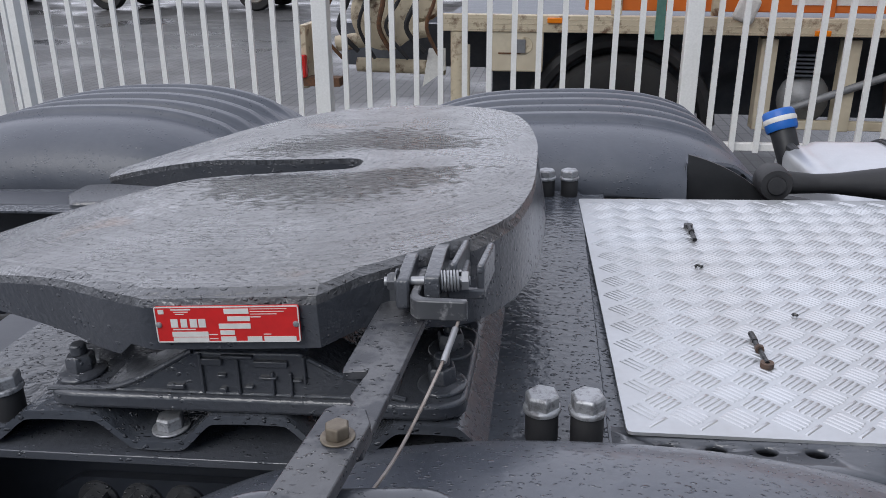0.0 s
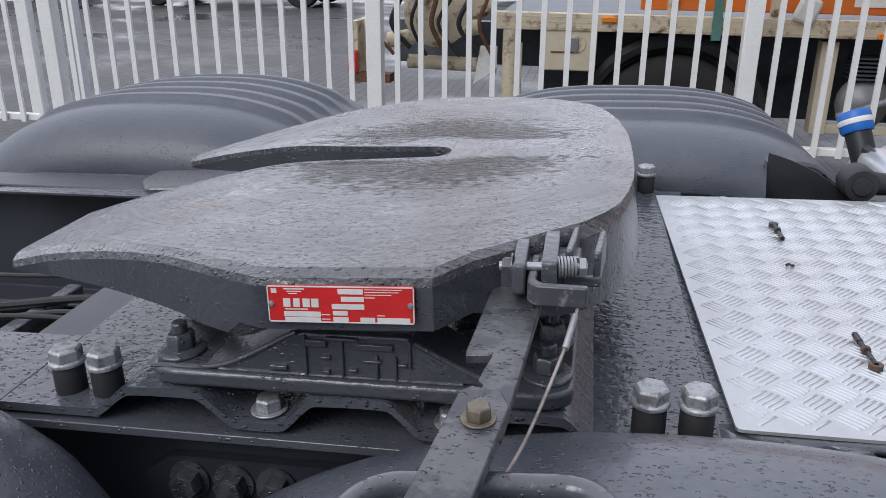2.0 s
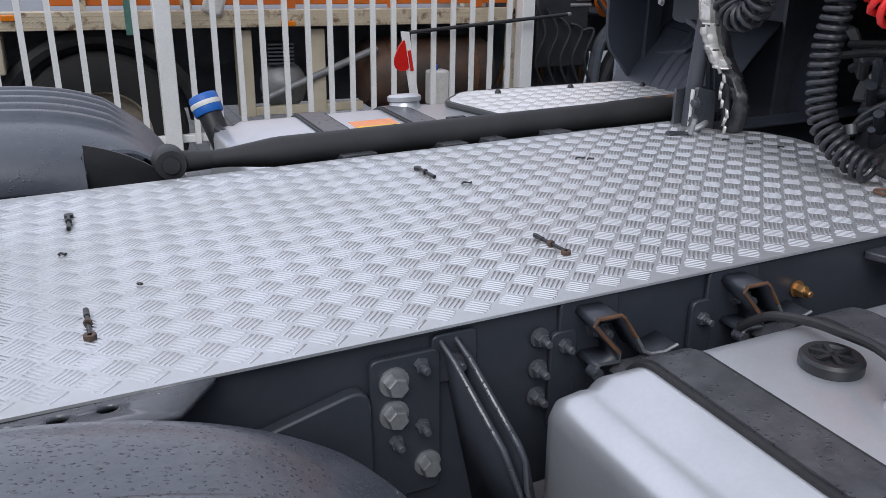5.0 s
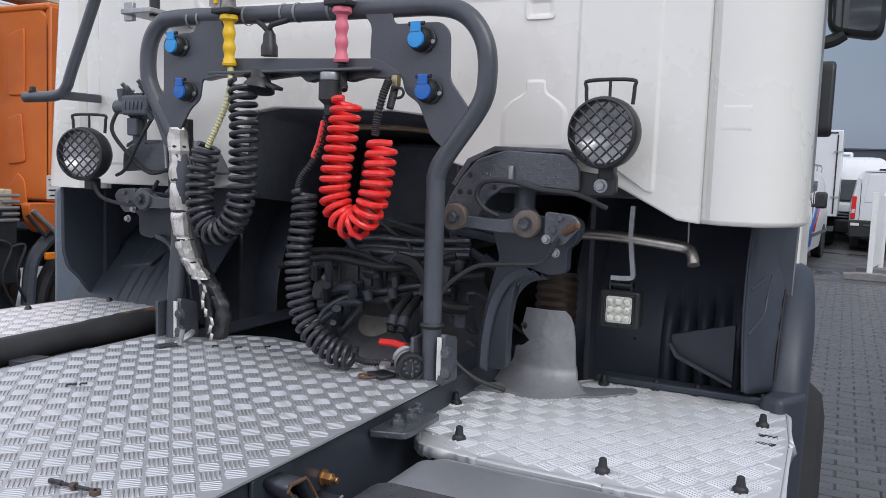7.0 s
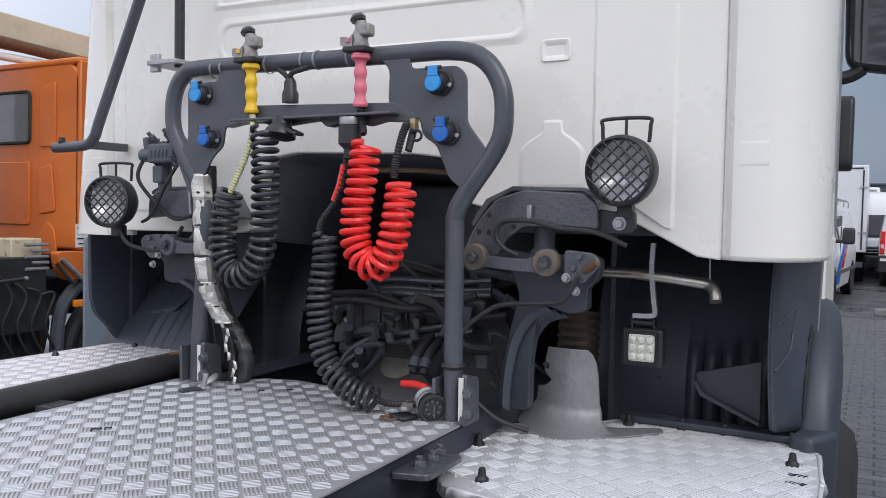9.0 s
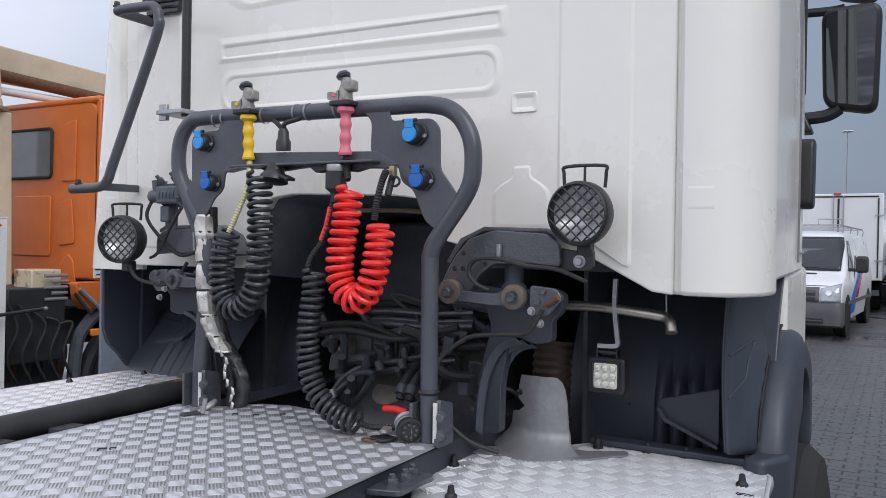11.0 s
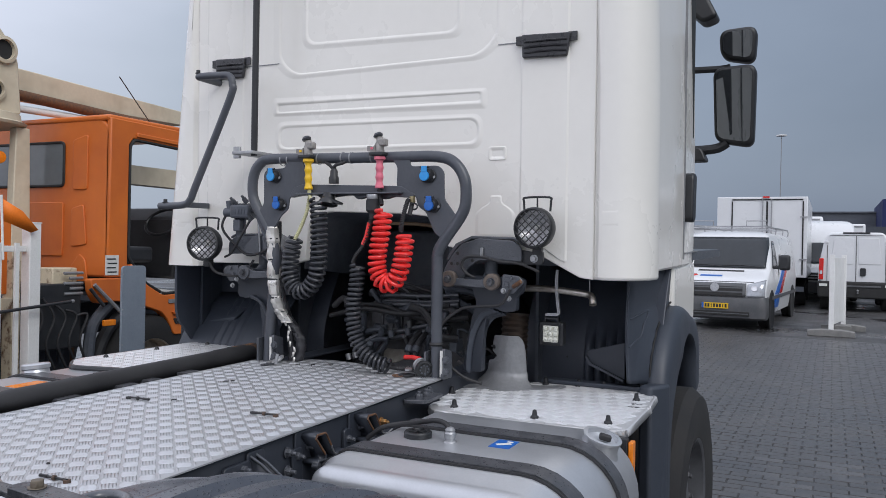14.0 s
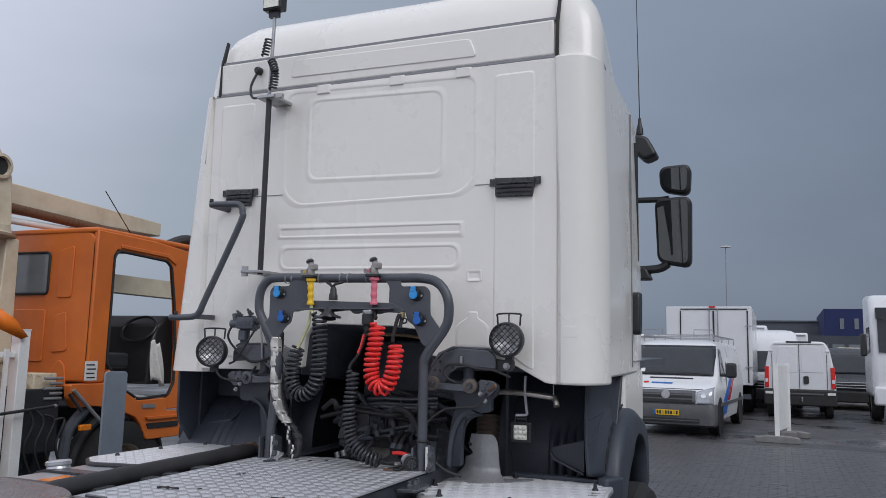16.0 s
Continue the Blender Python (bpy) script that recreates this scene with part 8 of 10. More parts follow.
    for i in range(8):
        a = 2 * math.pi * i / 8
        part("pin", Geo().cyl(o + (u * math.cos(a) + w * math.sin(a)) * 0.014, o + (u * math.cos(a) + w * math.sin(a)) * 0.014 + ax.normalized() * 0.004, 0.003, n=8), M_DARK, c)
    for k in range(3):
        part("collar_ring", Geo().lathe(Vector((1.69, 0.795, 1.094)) + ax.normalized() * (0.002 + 0.009 * k), ax, [(0.0262, 0), (0.0285, 0.002), (0.0285, 0.005), (0.0262, 0.007)], 24, False), M_STEEL, c)
    part("latch_arm", Geo().prism(rounded([(1.615, 0.815), (1.665, 0.835), (1.672, 0.825), (1.64, 0.80), (1.62, 0.803)], 0.004), 1.085, 1.092, "z"), M_STEEL, c)
    part("red_handle", Geo().tube([(1.70, 0.80, 1.115), (1.705, 0.835, 1.118), (1.705, 0.865, 1.116)], 0.008, 10), M_RED, c, "red handle")
    part("flap", Geo().prism(rounded([(1.60, 0.80), (1.64, 0.785), (1.655, 0.82), (1.62, 0.85)], 0.01), 1.068, 1.074, "z"), M_BLACK, c, bevel=0.002)
    part("ring", Geo().tube([(1.605 + 0.014 * math.cos(a), 0.835 + 0.018 * math.sin(a), 1.070) for a in [2 * math.pi * i / 18 for i in range(18)]], 0.0025, 6, True), M_RUST, c)
    # foil-wrapped loom down the far leg of the rack
    lm = thing("wrapped_loom", (1.69, 1.38, 1.07), "cable loom wrapped in torn silver foil, tied to the rack leg", "cable loom")
    run = smooth([(1.685, 1.405, 1.56), (1.685, 1.402, 1.48), (1.685, 1.398, 1.40), (1.685, 1.392, 1.32), (1.69, 1.375, 1.26), (1.70, 1.345, 1.21)], 10)
    g = Geo()
    pts = []
    for i, p in enumerate(run):
        for j in range(14):
            a = 2 * math.pi * j / 14
            r = 0.0225 + 0.005 * noise.noise(Vector((math.cos(a) * 2, math.sin(a) * 2, i * 0.35))) + (0.001 if i % 8 else -0.0012)
            pts.append((p.x - 0.012 + r * math.cos(a), p.y + r * math.sin(a), p.z))
    g.add(pts, [(i * 14 + j, i * 14 + (j + 1) % 14, (i + 1) * 14 + (j + 1) % 14, (i + 1) * 14 + j) for i in range(len(run) - 1) for j in range(14)])
    part("foil", g, M_FOIL, lm, "crumpled silver foil", angle=20)
    random.seed(12)

    def wrapped(path, rad):
        """A taped bundle with a crinkled skin."""
        c, g = smooth(path, 9), Geo()
        for i, p in enumerate(c):
            for j in range(12):
                a = 2 * math.pi * j / 12
                r = rad * (1 + 0.22 * noise.noise(Vector((math.cos(a) * 1.5, math.sin(a) * 1.5, i * 0.45))) - (0.12 if i % 5 == 0 else 0))
                g.v.append((p.x + r * math.cos(a), p.y + r * math.sin(a), p.z))
        g.f = [(i * 12 + j, i * 12 + (j + 1) % 12, (i + 1) * 12 + (j + 1) % 12, (i + 1) * 12 + j) for i in range(len(c) - 1) for j in range(12)]
        return g
    part("cable_sleeve", wrapped([(1.69, 1.40, 1.58), (1.69, 1.398, 1.40), (1.70, 1.365, 1.25), (1.705, 1.325, 1.19), (1.71, 1.300, 1.13), (1.715, 1.318, 1.066)], 0.019), M_TAPE, lm, "crinkled black tape")
    part("cable_sleeve", wrapped([(1.70, 1.37, 1.26), (1.715, 1.350, 1.17), (1.715, 1.345, 1.066)], 0.013), M_TAPE, lm)
    for k in range(9):
        z = 1.235 - 0.019 * k
        y = 1.352 - 0.040 * min(1.0, k / 6) + random.uniform(-0.012, 0.012)
        a = random.uniform(-0.012, 0.012)
        part("foil_sliver", Geo().add([(1.678, y, z), (1.676, y + 0.008, z + 0.004), (1.677, y + 0.006 + a, z - 0.020), (1.679, y - 0.002 + a, z - 0.016)], [(0, 1, 2, 3)]), M_FOIL, lm, solid=0.001)
    for i in (6, 15, 24, 33, 42):
        p = run[i]
        part("tie", Geo().lathe((p.x - 0.012, p.y, p.z), (0, 0, 1), [(0.023, -0.003), (0.024, 0), (0.023, 0.003)], 14, False), M_BLACK, lm)


M_BUSH = surf("worn_bush", (0.17, 0.135, 0.11), (0.085, 0.075, 0.07), rough=0.5, metal=0.2, big=30, bump=0.4)
M_BARE_ALU = surf("cast_alloy", (0.36, 0.34, 0.32), (0.24, 0.23, 0.22), rough=0.5, metal=0.5, big=60, fine=150, bump=0.3, deep=0.001)
cab()
cab_fittings()
lamps()
cab_suspension()
front_corner()
hose_rack()
# the tractor unit stands on its rake
for ob in [o for o in scene.objects if o.parent is None and o.type in {"MESH", "EMPTY"}]:
    if ob.type != "LIGHT":
        ob.matrix_world = RAKE @ ob.matrix_world


# ---- yard: ground and fence ----
def wet_ground(name, dark, light, brick):
    m = surf(name, dark, light, rough=0.5, big=0.35, fine=40, bump=0.5, deep=0.004, lo=0.4, hi=0.62, vary=0.2)
    n, l = m.node_tree.nodes, m.node_tree.links
    b = n["Principled BSDF"]
    tc = n.new("ShaderNodeTexCoord")
    pn = n.new("ShaderNodeTexNoise")
    pn.inputs["Scale"].default_value, pn.inputs["Detail"].default_value = 0.5, 4
    l.new(tc.outputs["Object"], pn.inputs["Vector"])
    pr = n.new("ShaderNodeMapRange")
    pr.inputs["From Min"].default_value, pr.inputs["From Max"].default_value = 0.46, 0.64
    pr.inputs["To Min"].default_value, pr.inputs["To Max"].default_value = 0.55, 0.16
    l.new(pn.outputs["Fac"], pr.inputs["Value"])
    l.new(pr.outputs[0], b.inputs["Roughness"])
    if brick:
        bt = n.new("ShaderNodeTexBrick")
        bt.inputs["Scale"].default_value = 1.0
        bt.inputs["Brick Width"].default_value, bt.inputs["Row Height"].default_value, bt.inputs["Mortar Size"].default_value = 0.21, 0.105, 0.007
        bt.inputs["Mortar"].default_value = (0.02, 0.02, 0.02, 1)
        bt.inputs["Color1"].default_value, bt.inputs["Color2"].default_value = (1, 1, 1, 1), (0.78, 0.76, 0.74, 1)
        tw = n.new("ShaderNodeMapping")
        tw.inputs["Rotation"].default_value = (0, 0, radians(90))
        l.new(tc.outputs["Object"], tw.inputs[0])
        l.new(tw.outputs[0], bt.inputs["Vector"])
        src = b.inputs["Base Color"].links[0].from_socket
        mx = n.new("ShaderNodeMix")
        mx.data_type, mx.blend_type = "RGBA", "MULTIPLY"
        mx.inputs["Factor"].default_value = 1.0
        l.new(src, mx.inputs["A"])
        l.new(bt.outputs["Color"], mx.inputs["B"])
        l.new(mx.outputs["Result"], b.inputs["Base Color"])
    return m


M_YARD = wet_ground("wet_paved_yard", (0.052, 0.052, 0.055), (0.086, 0.084, 0.083), True)
M_PAVER = surf("concrete_paver", (0.062, 0.062, 0.065), (0.098, 0.094, 0.092), rough=0.36, big=1.2, fine=60, bump=0.4, deep=0.003, rand=0.22)


def ground():
    g = Geo()
    g.add([(-300, -300, 0), (400, -300, 0), (400, 300, 0), (-300, 300, 0)], [(0, 1, 2, 3)])
    ob = new("ground", mesh_of(g, "ground", M_YARD))
    ORIGIN[ob] = Vector((0, 0, 0))
    tagged(ob, "wet grey paved yard with darker damp patches", "ground", kind="structure")
    return ob


def fence():
    posts = [-5.12, -3.15, -1.178, 0.800, 2.962]
    y = 4.45
    for a, b in zip(posts, posts[1:]):
        t = thing("fence_panel", ((a + b) / 2, y, 0.0), "white painted steel bar fence panel on square posts", "fence", "fence panels")
        part("post", Geo().box((b, y, 0.822), (0.085, 0.085, 1.644)), M_FENCE, t, bevel=0.004)
        part("post_cap", Geo().box((b, y, 1.648), (0.09, 0.09, 0.008)), M_FENCE, t)
        for z in (0.485, 1.47):
            part("rail", Geo().box(((a + b) / 2, y + 0.01, z), (b - a - 0.086, 0.045, 0.040)), M_FENCE, t, bevel=0.003)
        n = round((b - a) / 0.128)
        me = mesh_of(Geo().box((0, 0, 0), (0.029, 0.018, 1.05)), "bar", M_FENCE)
        for k in range(1, n):
            piece("bar", me, t, (a + (b - a) * k / n, y - 0.026, 0.985))
    # far fence line
    t = thing("far_fence", (-4.6, 6.6, 0.0), "white steel fence posts farther off in the yard", "fence")
    for x in (-4.9, -4.45):
        part("post", Geo().box((x, 6.6, 0.7), (0.10, 0.10, 1.4)), M_FENCE, t)
    part("rail", Geo().box((-4.68, 6.6, 1.2), (0.36, 0.05, 0.06)), M_FENCE, t)
    mp = thing("marker_post", (1.855, 3.27, 0.0), "leaning white plastic marker post with a red reflector before the fence", "marker post")
    part("strip", Geo().add([(1.834, 3.265, 0.0), (1.876, 3.265, 0.0), (1.692, 3.265, 1.142), (1.656, 3.265, 1.146), (1.834, 3.277, 0.0), (1.876, 3.277, 0.0), (1.692, 3.277, 1.142), (1.656, 3.277, 1.146)], [(0, 1, 2, 3), (7, 6, 5, 4), (0, 4, 5, 1), (1, 5, 6, 2), (2, 6, 7, 3), (3, 7, 4, 0)]), M_FENCE, mp)
    part("reflector", Geo().prism(rounded([(1.668, 1.115), (1.640, 1.080), (1.618, 1.025), (1.624, 0.990), (1.655, 0.975), (1.690, 0.985)], 0.015), 3.258, 3.268, "y"), M_TAIL, mp, "red reflector")
    part("printed_mark", Geo().box((1.698, 3.2635, 1.02), (0.016, 0.002, 0.09), pose(0, 0, 0, 0, -9, 0)), M_REDPLATE, mp)
    part("foot", Geo().prism(rect(1.70, 3.15, 2.01, 3.39, 0.03), 0.0, 0.06, "z"), M_BLACK, mp, bevel=0.01)
    f = thing("flag_marker", (2.9, 4.38, 1.45), "bright orange plastic flag hanging over the fence top", "flag")
    part("cloth", Geo().add([(2.70, 4.40, 1.80), (2.84, 4.38, 1.72), (2.95, 4.37, 1.60), (2.91, 4.39, 1.58), (2.76, 4.41, 1.64), (2.70, 4.42, 1.66)], [(0, 1, 4, 5), (1, 2, 3, 4)]), M_ORANGE_TAG, f, solid=0.004)
    part("stick", Geo().cyl((2.72, 4.40, 1.40), (2.70, 4.40, 1.82), 0.008, n=8), M_FENCE, f)
    b = thing("standing_board", (3.505, 4.076, 0.0), "grey-blue flat metal board with rounded top, standing upright", "board")
    part("board", Geo().prism(rounded([(3.395, 0.0), (3.615, 0.0), (3.615, 1.36), (3.395, 1.36)], 0.035), 4.068, 4.086, "y"), M_GREY, b, bevel=0.003)
    for z in (0.55, 0.8, 1.05, 1.3):
        for x in (3.405, 3.605):
            part("rivet", Geo().lathe((x, 4.068, z), (0, -1, 0), [(0.006, 0), (0.004, 0.003)], 10), M_STEEL, b)
    r = thing("drop_bar", (2.8, 4.37, 1.0), "thin black steel bar lying across the fence", "bar")
    part("rod", Geo().cyl((2.15, 4.375, 1.02), (3.20, 4.345, 1.105), 0.011, n=10), M_BLACK, r)
    part("tip", Geo().lathe((3.20, 4.345, 1.105), (1, 0, 0.08), [(0.012, 0), (0.013, 0.02), (0.005, 0.03)], 10), M_SHIELD, r)
    c = thing("canister", (2.45, 4.62, 0.5), "white plastic canister with a blue cap behind the fence", "canister")
    part("body", Geo().box((2.46, 4.66, 0.645), (0.13, 0.1, 0.22)), M_LABEL, c, bevel=0.015, seg=3)
    part("cap", Geo().cyl((2.44, 4.66, 0.755), (2.44, 4.66, 0.79), 0.022), M_BLUE2, c)


# ---- the old lorry with the crane behind the fence ----
def old_lorry():
    t = thing("crane_lorry", (2.5, 5.9, 0.0), "old cream and orange crane lorry, scruffy and rusty", "lorry")
    Y = 4.75
    LAYOUT[0] = LORRY_BED
    part("side_beam", Geo().box((1.23, Y + 0.04, 1.068), (3.68, 0.08, 0.092)), M_CREAM_WORN, t, "rusty cream side beam", bevel=0.004)
    # raised lozenges on the side beam
    g = Geo()
    for i in range(160):
        for j in range(3):
            x, z = -0.59 + i * 0.023 + 0.0115 * (j % 2), 1.038 + j * 0.028
            g.add([(x - 0.009, Y - 0.001, z - 0.004), (x, Y - 0.004, z), (x + 0.009, Y - 0.001, z + 0.004), (x, Y - 0.001, z + 0.006), (x, Y - 0.001, z - 0.006)], [(0, 4, 1), (4, 2, 1), (2, 3, 1), (3, 0, 1)])
    part("tread_pattern", g, M_CREAM_WORN, t, kind="stuff")
    dr = part("drop_side", Geo().box((1.65, Y + 0.08, 1.40), (2.85, 0.05, 0.52)), M_ORANGE, t, "faded orange drop side", bevel=0.006)
    for x in (0.40, 0.95, 1.55, 2.2, 2.8):
        part("side_stake", Geo().box((x, Y + 0.045, 1.36), (0.06, 0.03, 0.48)), M_ORANGE if x > 1 else M_CREAM_WORN, dr, bevel=0.004)
    part("white_stripe", Geo().box((1.85, Y + 0.053, 1.20), (1.0, 0.006, 0.04)), M_LABEL, dr)
    part("green_strap", Geo().box((0.64, Y - 0.01, 1.12), (0.05, 0.02, 0.25)), surf("green_strap", (0.10, 0.24, 0.20), rough=0.7, big=20), t)
    part("side_marker", Geo().box((0.055, Y - 0.008, 1.088), (0.085, 0.02, 0.030)), M_AMBER, t, "amber marker", bevel=0.005)
    part("side_marker", Geo().box((1.52, Y - 0.008, 1.040), (0.085, 0.02, 0.030)), M_AMBER, t, bevel=0.005)
    part("loose_rag", Geo().box((1.10, Y - 0.01, 1.16), (0.12, 0.04, 0.14), pose(0, 0, 0, 0, 20, 0)), M_LABEL, t, bevel=0.02)
    bx = part("toolbox", Geo().box((-0.165, Y + 0.16, 0.925), (0.32, 0.30, 0.245)), M_CREAM, t, "cream steel toolbox", bevel=0.008)
    part("latch_recess", Geo().lathe((-0.11, Y + 0.009, 0.95), (0, -1, 0), [(0.045, 0), (0.042, 0.005), (0.03, 0.002)], 20), M_CREAM_WORN, bx)
    part("latch", Geo().box((-0.135, Y + 0.002, 0.945), (0.055, 0.014, 0.075)), M_SHIELD, bx, bevel=0.003)
    part("rust_run", Geo().box((-0.20, Y + 0.008, 0.905), (0.13, 0.006, 0.008)), M_RUST, bx)
    for z0, z1, r in ((0.52, 1.02, 0.048), (0.12, 0.60, 0.036)):
        part("outrigger_leg", Geo().cyl((-0.50, Y + 0.04, z0), (-0.50, Y + 0.04, z1), r), M_CREAM_WORN, t, "cream outrigger leg")
    part("outrigger_foot", Geo().lathe((-0.50, Y + 0.04, 0.0), (0, 0, 1), [(0.13, 0), (0.13, 0.03), (0.05, 0.07), (0.04, 0.14)], 20), M_CREAM_WORN, t)
    part("outrigger_pipe", Geo().cyl((-0.44, Y, 0.55), (-0.44, Y, 0.95), 0.012, n=8), M_CREAM, t)
    part("side_sheet", Geo().prism([(-0.72, 0.70), (-0.58, 0.80), (-0.58, 0.92), (-0.68, 0.92)], Y + 0.05, Y + 0.06, "y"), M_LABEL, t)
    # rear: tow arm, winch drum, tail board
    part("tow_arm", Geo().cyl((-1.15, Y + 0.2, 0.80), (-0.60, Y + 0.2, 0.79), 0.042), M_CREAM_WORN, t)
    for k in range(7):
        a = -1.32 + 0.10 * k
        part("hose", Geo().tube(smooth([(a, Y - 0.01, 1.42 - 0.03 * (k % 3)), (a + 0.09, Y - 0.04, 1.22), (a + 0.02 * (k % 4), Y - 0.03, 1.04), (a + 0.12, Y + 0.02, 0.86 + 0.04 * (k % 2))], 6), 0.011 + 0.004 * (k % 2), 8), M_RUBBER if k % 3 else M_RUST, t)
    part("drum", Geo().lathe((-0.95, Y + 0.05, 1.10), (0, 1, 0), [(0.17, 0), (0.20, 0.02), (0.13, 0.05), (0.13, 0.30), (0.2, 0.33), (0.17, 0.35)], 28), M_CREAM_WORN, t)
    part("drum", Geo().lathe((-0.72, Y + 0.1, 1.18), (0, 1, 0), [(0.10, 0), (0.12, 0.02), (0.08, 0.05), (0.08, 0.25)], 20), M_CREAM_WORN, t)
    part("drive_unit", Geo().box((-0.95, Y + 0.25, 1.32), (0.42, 0.34, 0.20)), M_ORANGE, t, bevel=0.02)
    part("cylinder", Geo().cyl((-1.25, Y + 0.1, 0.93), (-0.70, Y + 0.1, 1.02), 0.045), M_CREAM_WORN, t)
    part("block", Geo().box((-1.05, Y + 0.06, 1.26), (0.12, 0.1, 0.16)), M_RUST, t, bevel=0.02)
    tb = part("tail_board", Geo().box((-1.44, Y + 0.2, 0.86), (0.04, 0.36, 0.36)), M_CREAM_WORN, t, bevel=0.004)
    part("tail_lamp", Geo().box((-1.45, Y + 0.01, 0.81), (0.06, 0.05, 0.13)), M_TAIL, tb, bevel=0.008)
    part("tail_plate", Geo().box((-1.35, Y + 0.05, 0.72), (0.26, 0.10, 0.05)), M_RUST, tb)
    part("tail_post", Geo().box((-1.38, Y + 0.12, 0.93), (0.05, 0.03, 0.22)), M_CREAM_WORN, tb)
    # chassis mass, tanks, frames
    part("frame_beam", Geo().box((1.9, 5.35, 0.88), (6.4, 0.10, 0.26)), M_DARK, t)
    part("frame_beam", Geo().box((1.9, 6.25, 0.88), (6.4, 0.10, 0.26)), M_DARK, t)
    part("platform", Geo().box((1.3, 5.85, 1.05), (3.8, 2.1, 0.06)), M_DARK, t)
    # upright dark sheet added beneath the bed to stand in for its shade
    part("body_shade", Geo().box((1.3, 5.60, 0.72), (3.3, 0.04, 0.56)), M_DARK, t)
    for x in (1.27, 1.72):
        part("cream_frame", Geo().box((x, Y + 0.12, 0.75), (0.09, 0.10, 0.50)), M_CREAM, t, bevel=0.004)
    part("cream_frame", Geo().box((1.62, Y + 0.10, 0.53), (0.78, 0.05, 0.05)), M_CREAM, t, bevel=0.004)
    part("brace", Geo().cyl((1.36, Y + 0.06, 0.60), (2.1, Y + 0.06, 0.88), 0.022), M_SHIELD, t)
    part("compressor", Geo().lathe((1.52, Y + 0.22, 0.66), (0, -1, 0.1), [(0.13, 0), (0.15, 0.04), (0.12, 0.08), (0.06, 0.10), (0.03, 0.12)], 18), M_SHIELD, t)
    for k in range(6):
        part("fin", Geo().box((1.50, Y + 0.2, 0.80 + 0.022 * k), (0.16, 0.16, 0.010)), M_DARK, t)
    part("air_tank", Geo().lathe((2.04, Y + 0.27, 0.70), (1, 0, 0), [(0.10, 0), (0.19, 0.03), (0.22, 0.08), (0.22, 0.88), (0.19, 0.93), (0.1, 0.96)], 32), surf("rusty_tank", (0.05, 0.045, 0.04), (0.16, 0.08, 0.05), rough=0.6, big=4, fine=30, bump=0.3), t, "dark rusty round tank")
    for x in (2.2, 2.8):
        part("tank_band", Geo().lathe((x, Y + 0.27, 0.70), (1, 0, 0), [(0.222, 0), (0.226, 0.005), (0.226, 0.035), (0.222, 0.04)], 32, False), M_RUST, t)
    part("corner_upright", Geo().box((3.08, Y + 0.05, 0.95), (0.07, 0.10, 1.0)), M_CREAM_WORN, t, bevel=0.004)
    LAYOUT[0] = PLAIN
    # dark bulkhead added behind the pipes to hide the bright ground
    part("dark_bulkhead", Geo().prism(rounded([(3.12, 0.35), (3.90, 0.35), (3.98, 0.70), (3.88, 1.14), (3.12, 1.14)], 0.05), 5.18, 5.30, "y"), M_DARK, t, bevel=0.01)
    for k in range(7):
        part("pipe", Geo().tube(smooth([(3.16 + 0.11 * k, 5.10, 1.10), (3.20 + 0.10 * k, 5.06, 0.85 + 0.03 * (k % 3)), (3.14 + 0.12 * k, 5.12, 0.55)], 5), 0.018 + 0.008 * (k % 2), 8), M_RUST if k % 3 == 0 else M_DARK, t)
    part("pump_box", Geo().box((3.50, Y + 0.35, 0.95), (0.42, 0.5, 0.5)), M_BLACK, t, bevel=0.01)
    for k in range(5):
        part("valve_stub", Geo().cyl((3.55 + 0.05 * (k % 2), Y + 0.1, 1.12 + 0.04 * k), (3.72, Y + 0.1, 1.12 + 0.04 * k), 0.012, n=8), M_SHIELD, t)
    part("hydraulic_block", Geo().box((3.60, Y + 0.25, 1.22), (0.22, 0.2, 0.2)), M_CREAM_WORN, t, bevel=0.01)
    for k in range(5):
        x0 = 3.25 + 0.1 * k
        part("hose", Geo().tube(smooth([(x0, Y + 0.08, 1.15 - 0.05 * k), (x0 + 0.08, Y + 0.05, 0.95), (x0 + 0.02, Y + 0.06, 0.75), (x0 + 0.12, Y + 0.08, 0.55)], 6), 0.010, 8), M_RUBBER, t)
    # cab
    cb = part("cab_rear", Geo().prism(rounded([(4.78, 1.24), (7.0, 1.24), (7.0, 2.50), (6.9, 2.56), (4.88, 2.53), (4.78, 2.45)], 0.06), 3.90, 3.95, "x"), M_ORANGE, t, "orange cab rear wall", bevel=0.02, seg=3)
    # pale pane colour stands in for bright scenery reflected in dark glass
    part("rear_window", Geo().prism(rounded([(5.30, 1.985), (6.25, 1.985), (6.25, 2.345), (5.30, 2.345)], 0.04), 3.892, 3.902, "x"), M_GLASS_PALE, cb, "cab rear window")
    part("window_seal", Geo().tube([(3.894, a, b) for a, b in rounded([(5.30, 1.985), (6.25, 1.985), (6.25, 2.345), (5.30, 2.345)], 0.04)], 0.012, 6, True), M_SEAM, cb)
    for po in ([(5.02, 1.95), (5.19, 1.95), (5.19, 2.36), (5.02, 2.40)], [(5.02, 1.50), (5.20, 1.48), (5.20, 1.80), (5.06, 1.83)], [(5.0, 1.20), (5.20, 1.20), (5.20, 1.32), (5.10, 1.43), (5.03, 1.38)], [(5.30, 1.40), (5.75, 1.40), (5.75, 1.85), (5.30, 1.85)]):
        part("pressed_panel", Geo().prism(rounded(po, 0.03), 3.888, 3.902, "x"), M_ORANGE, cb, bevel=0.007, seg=3)
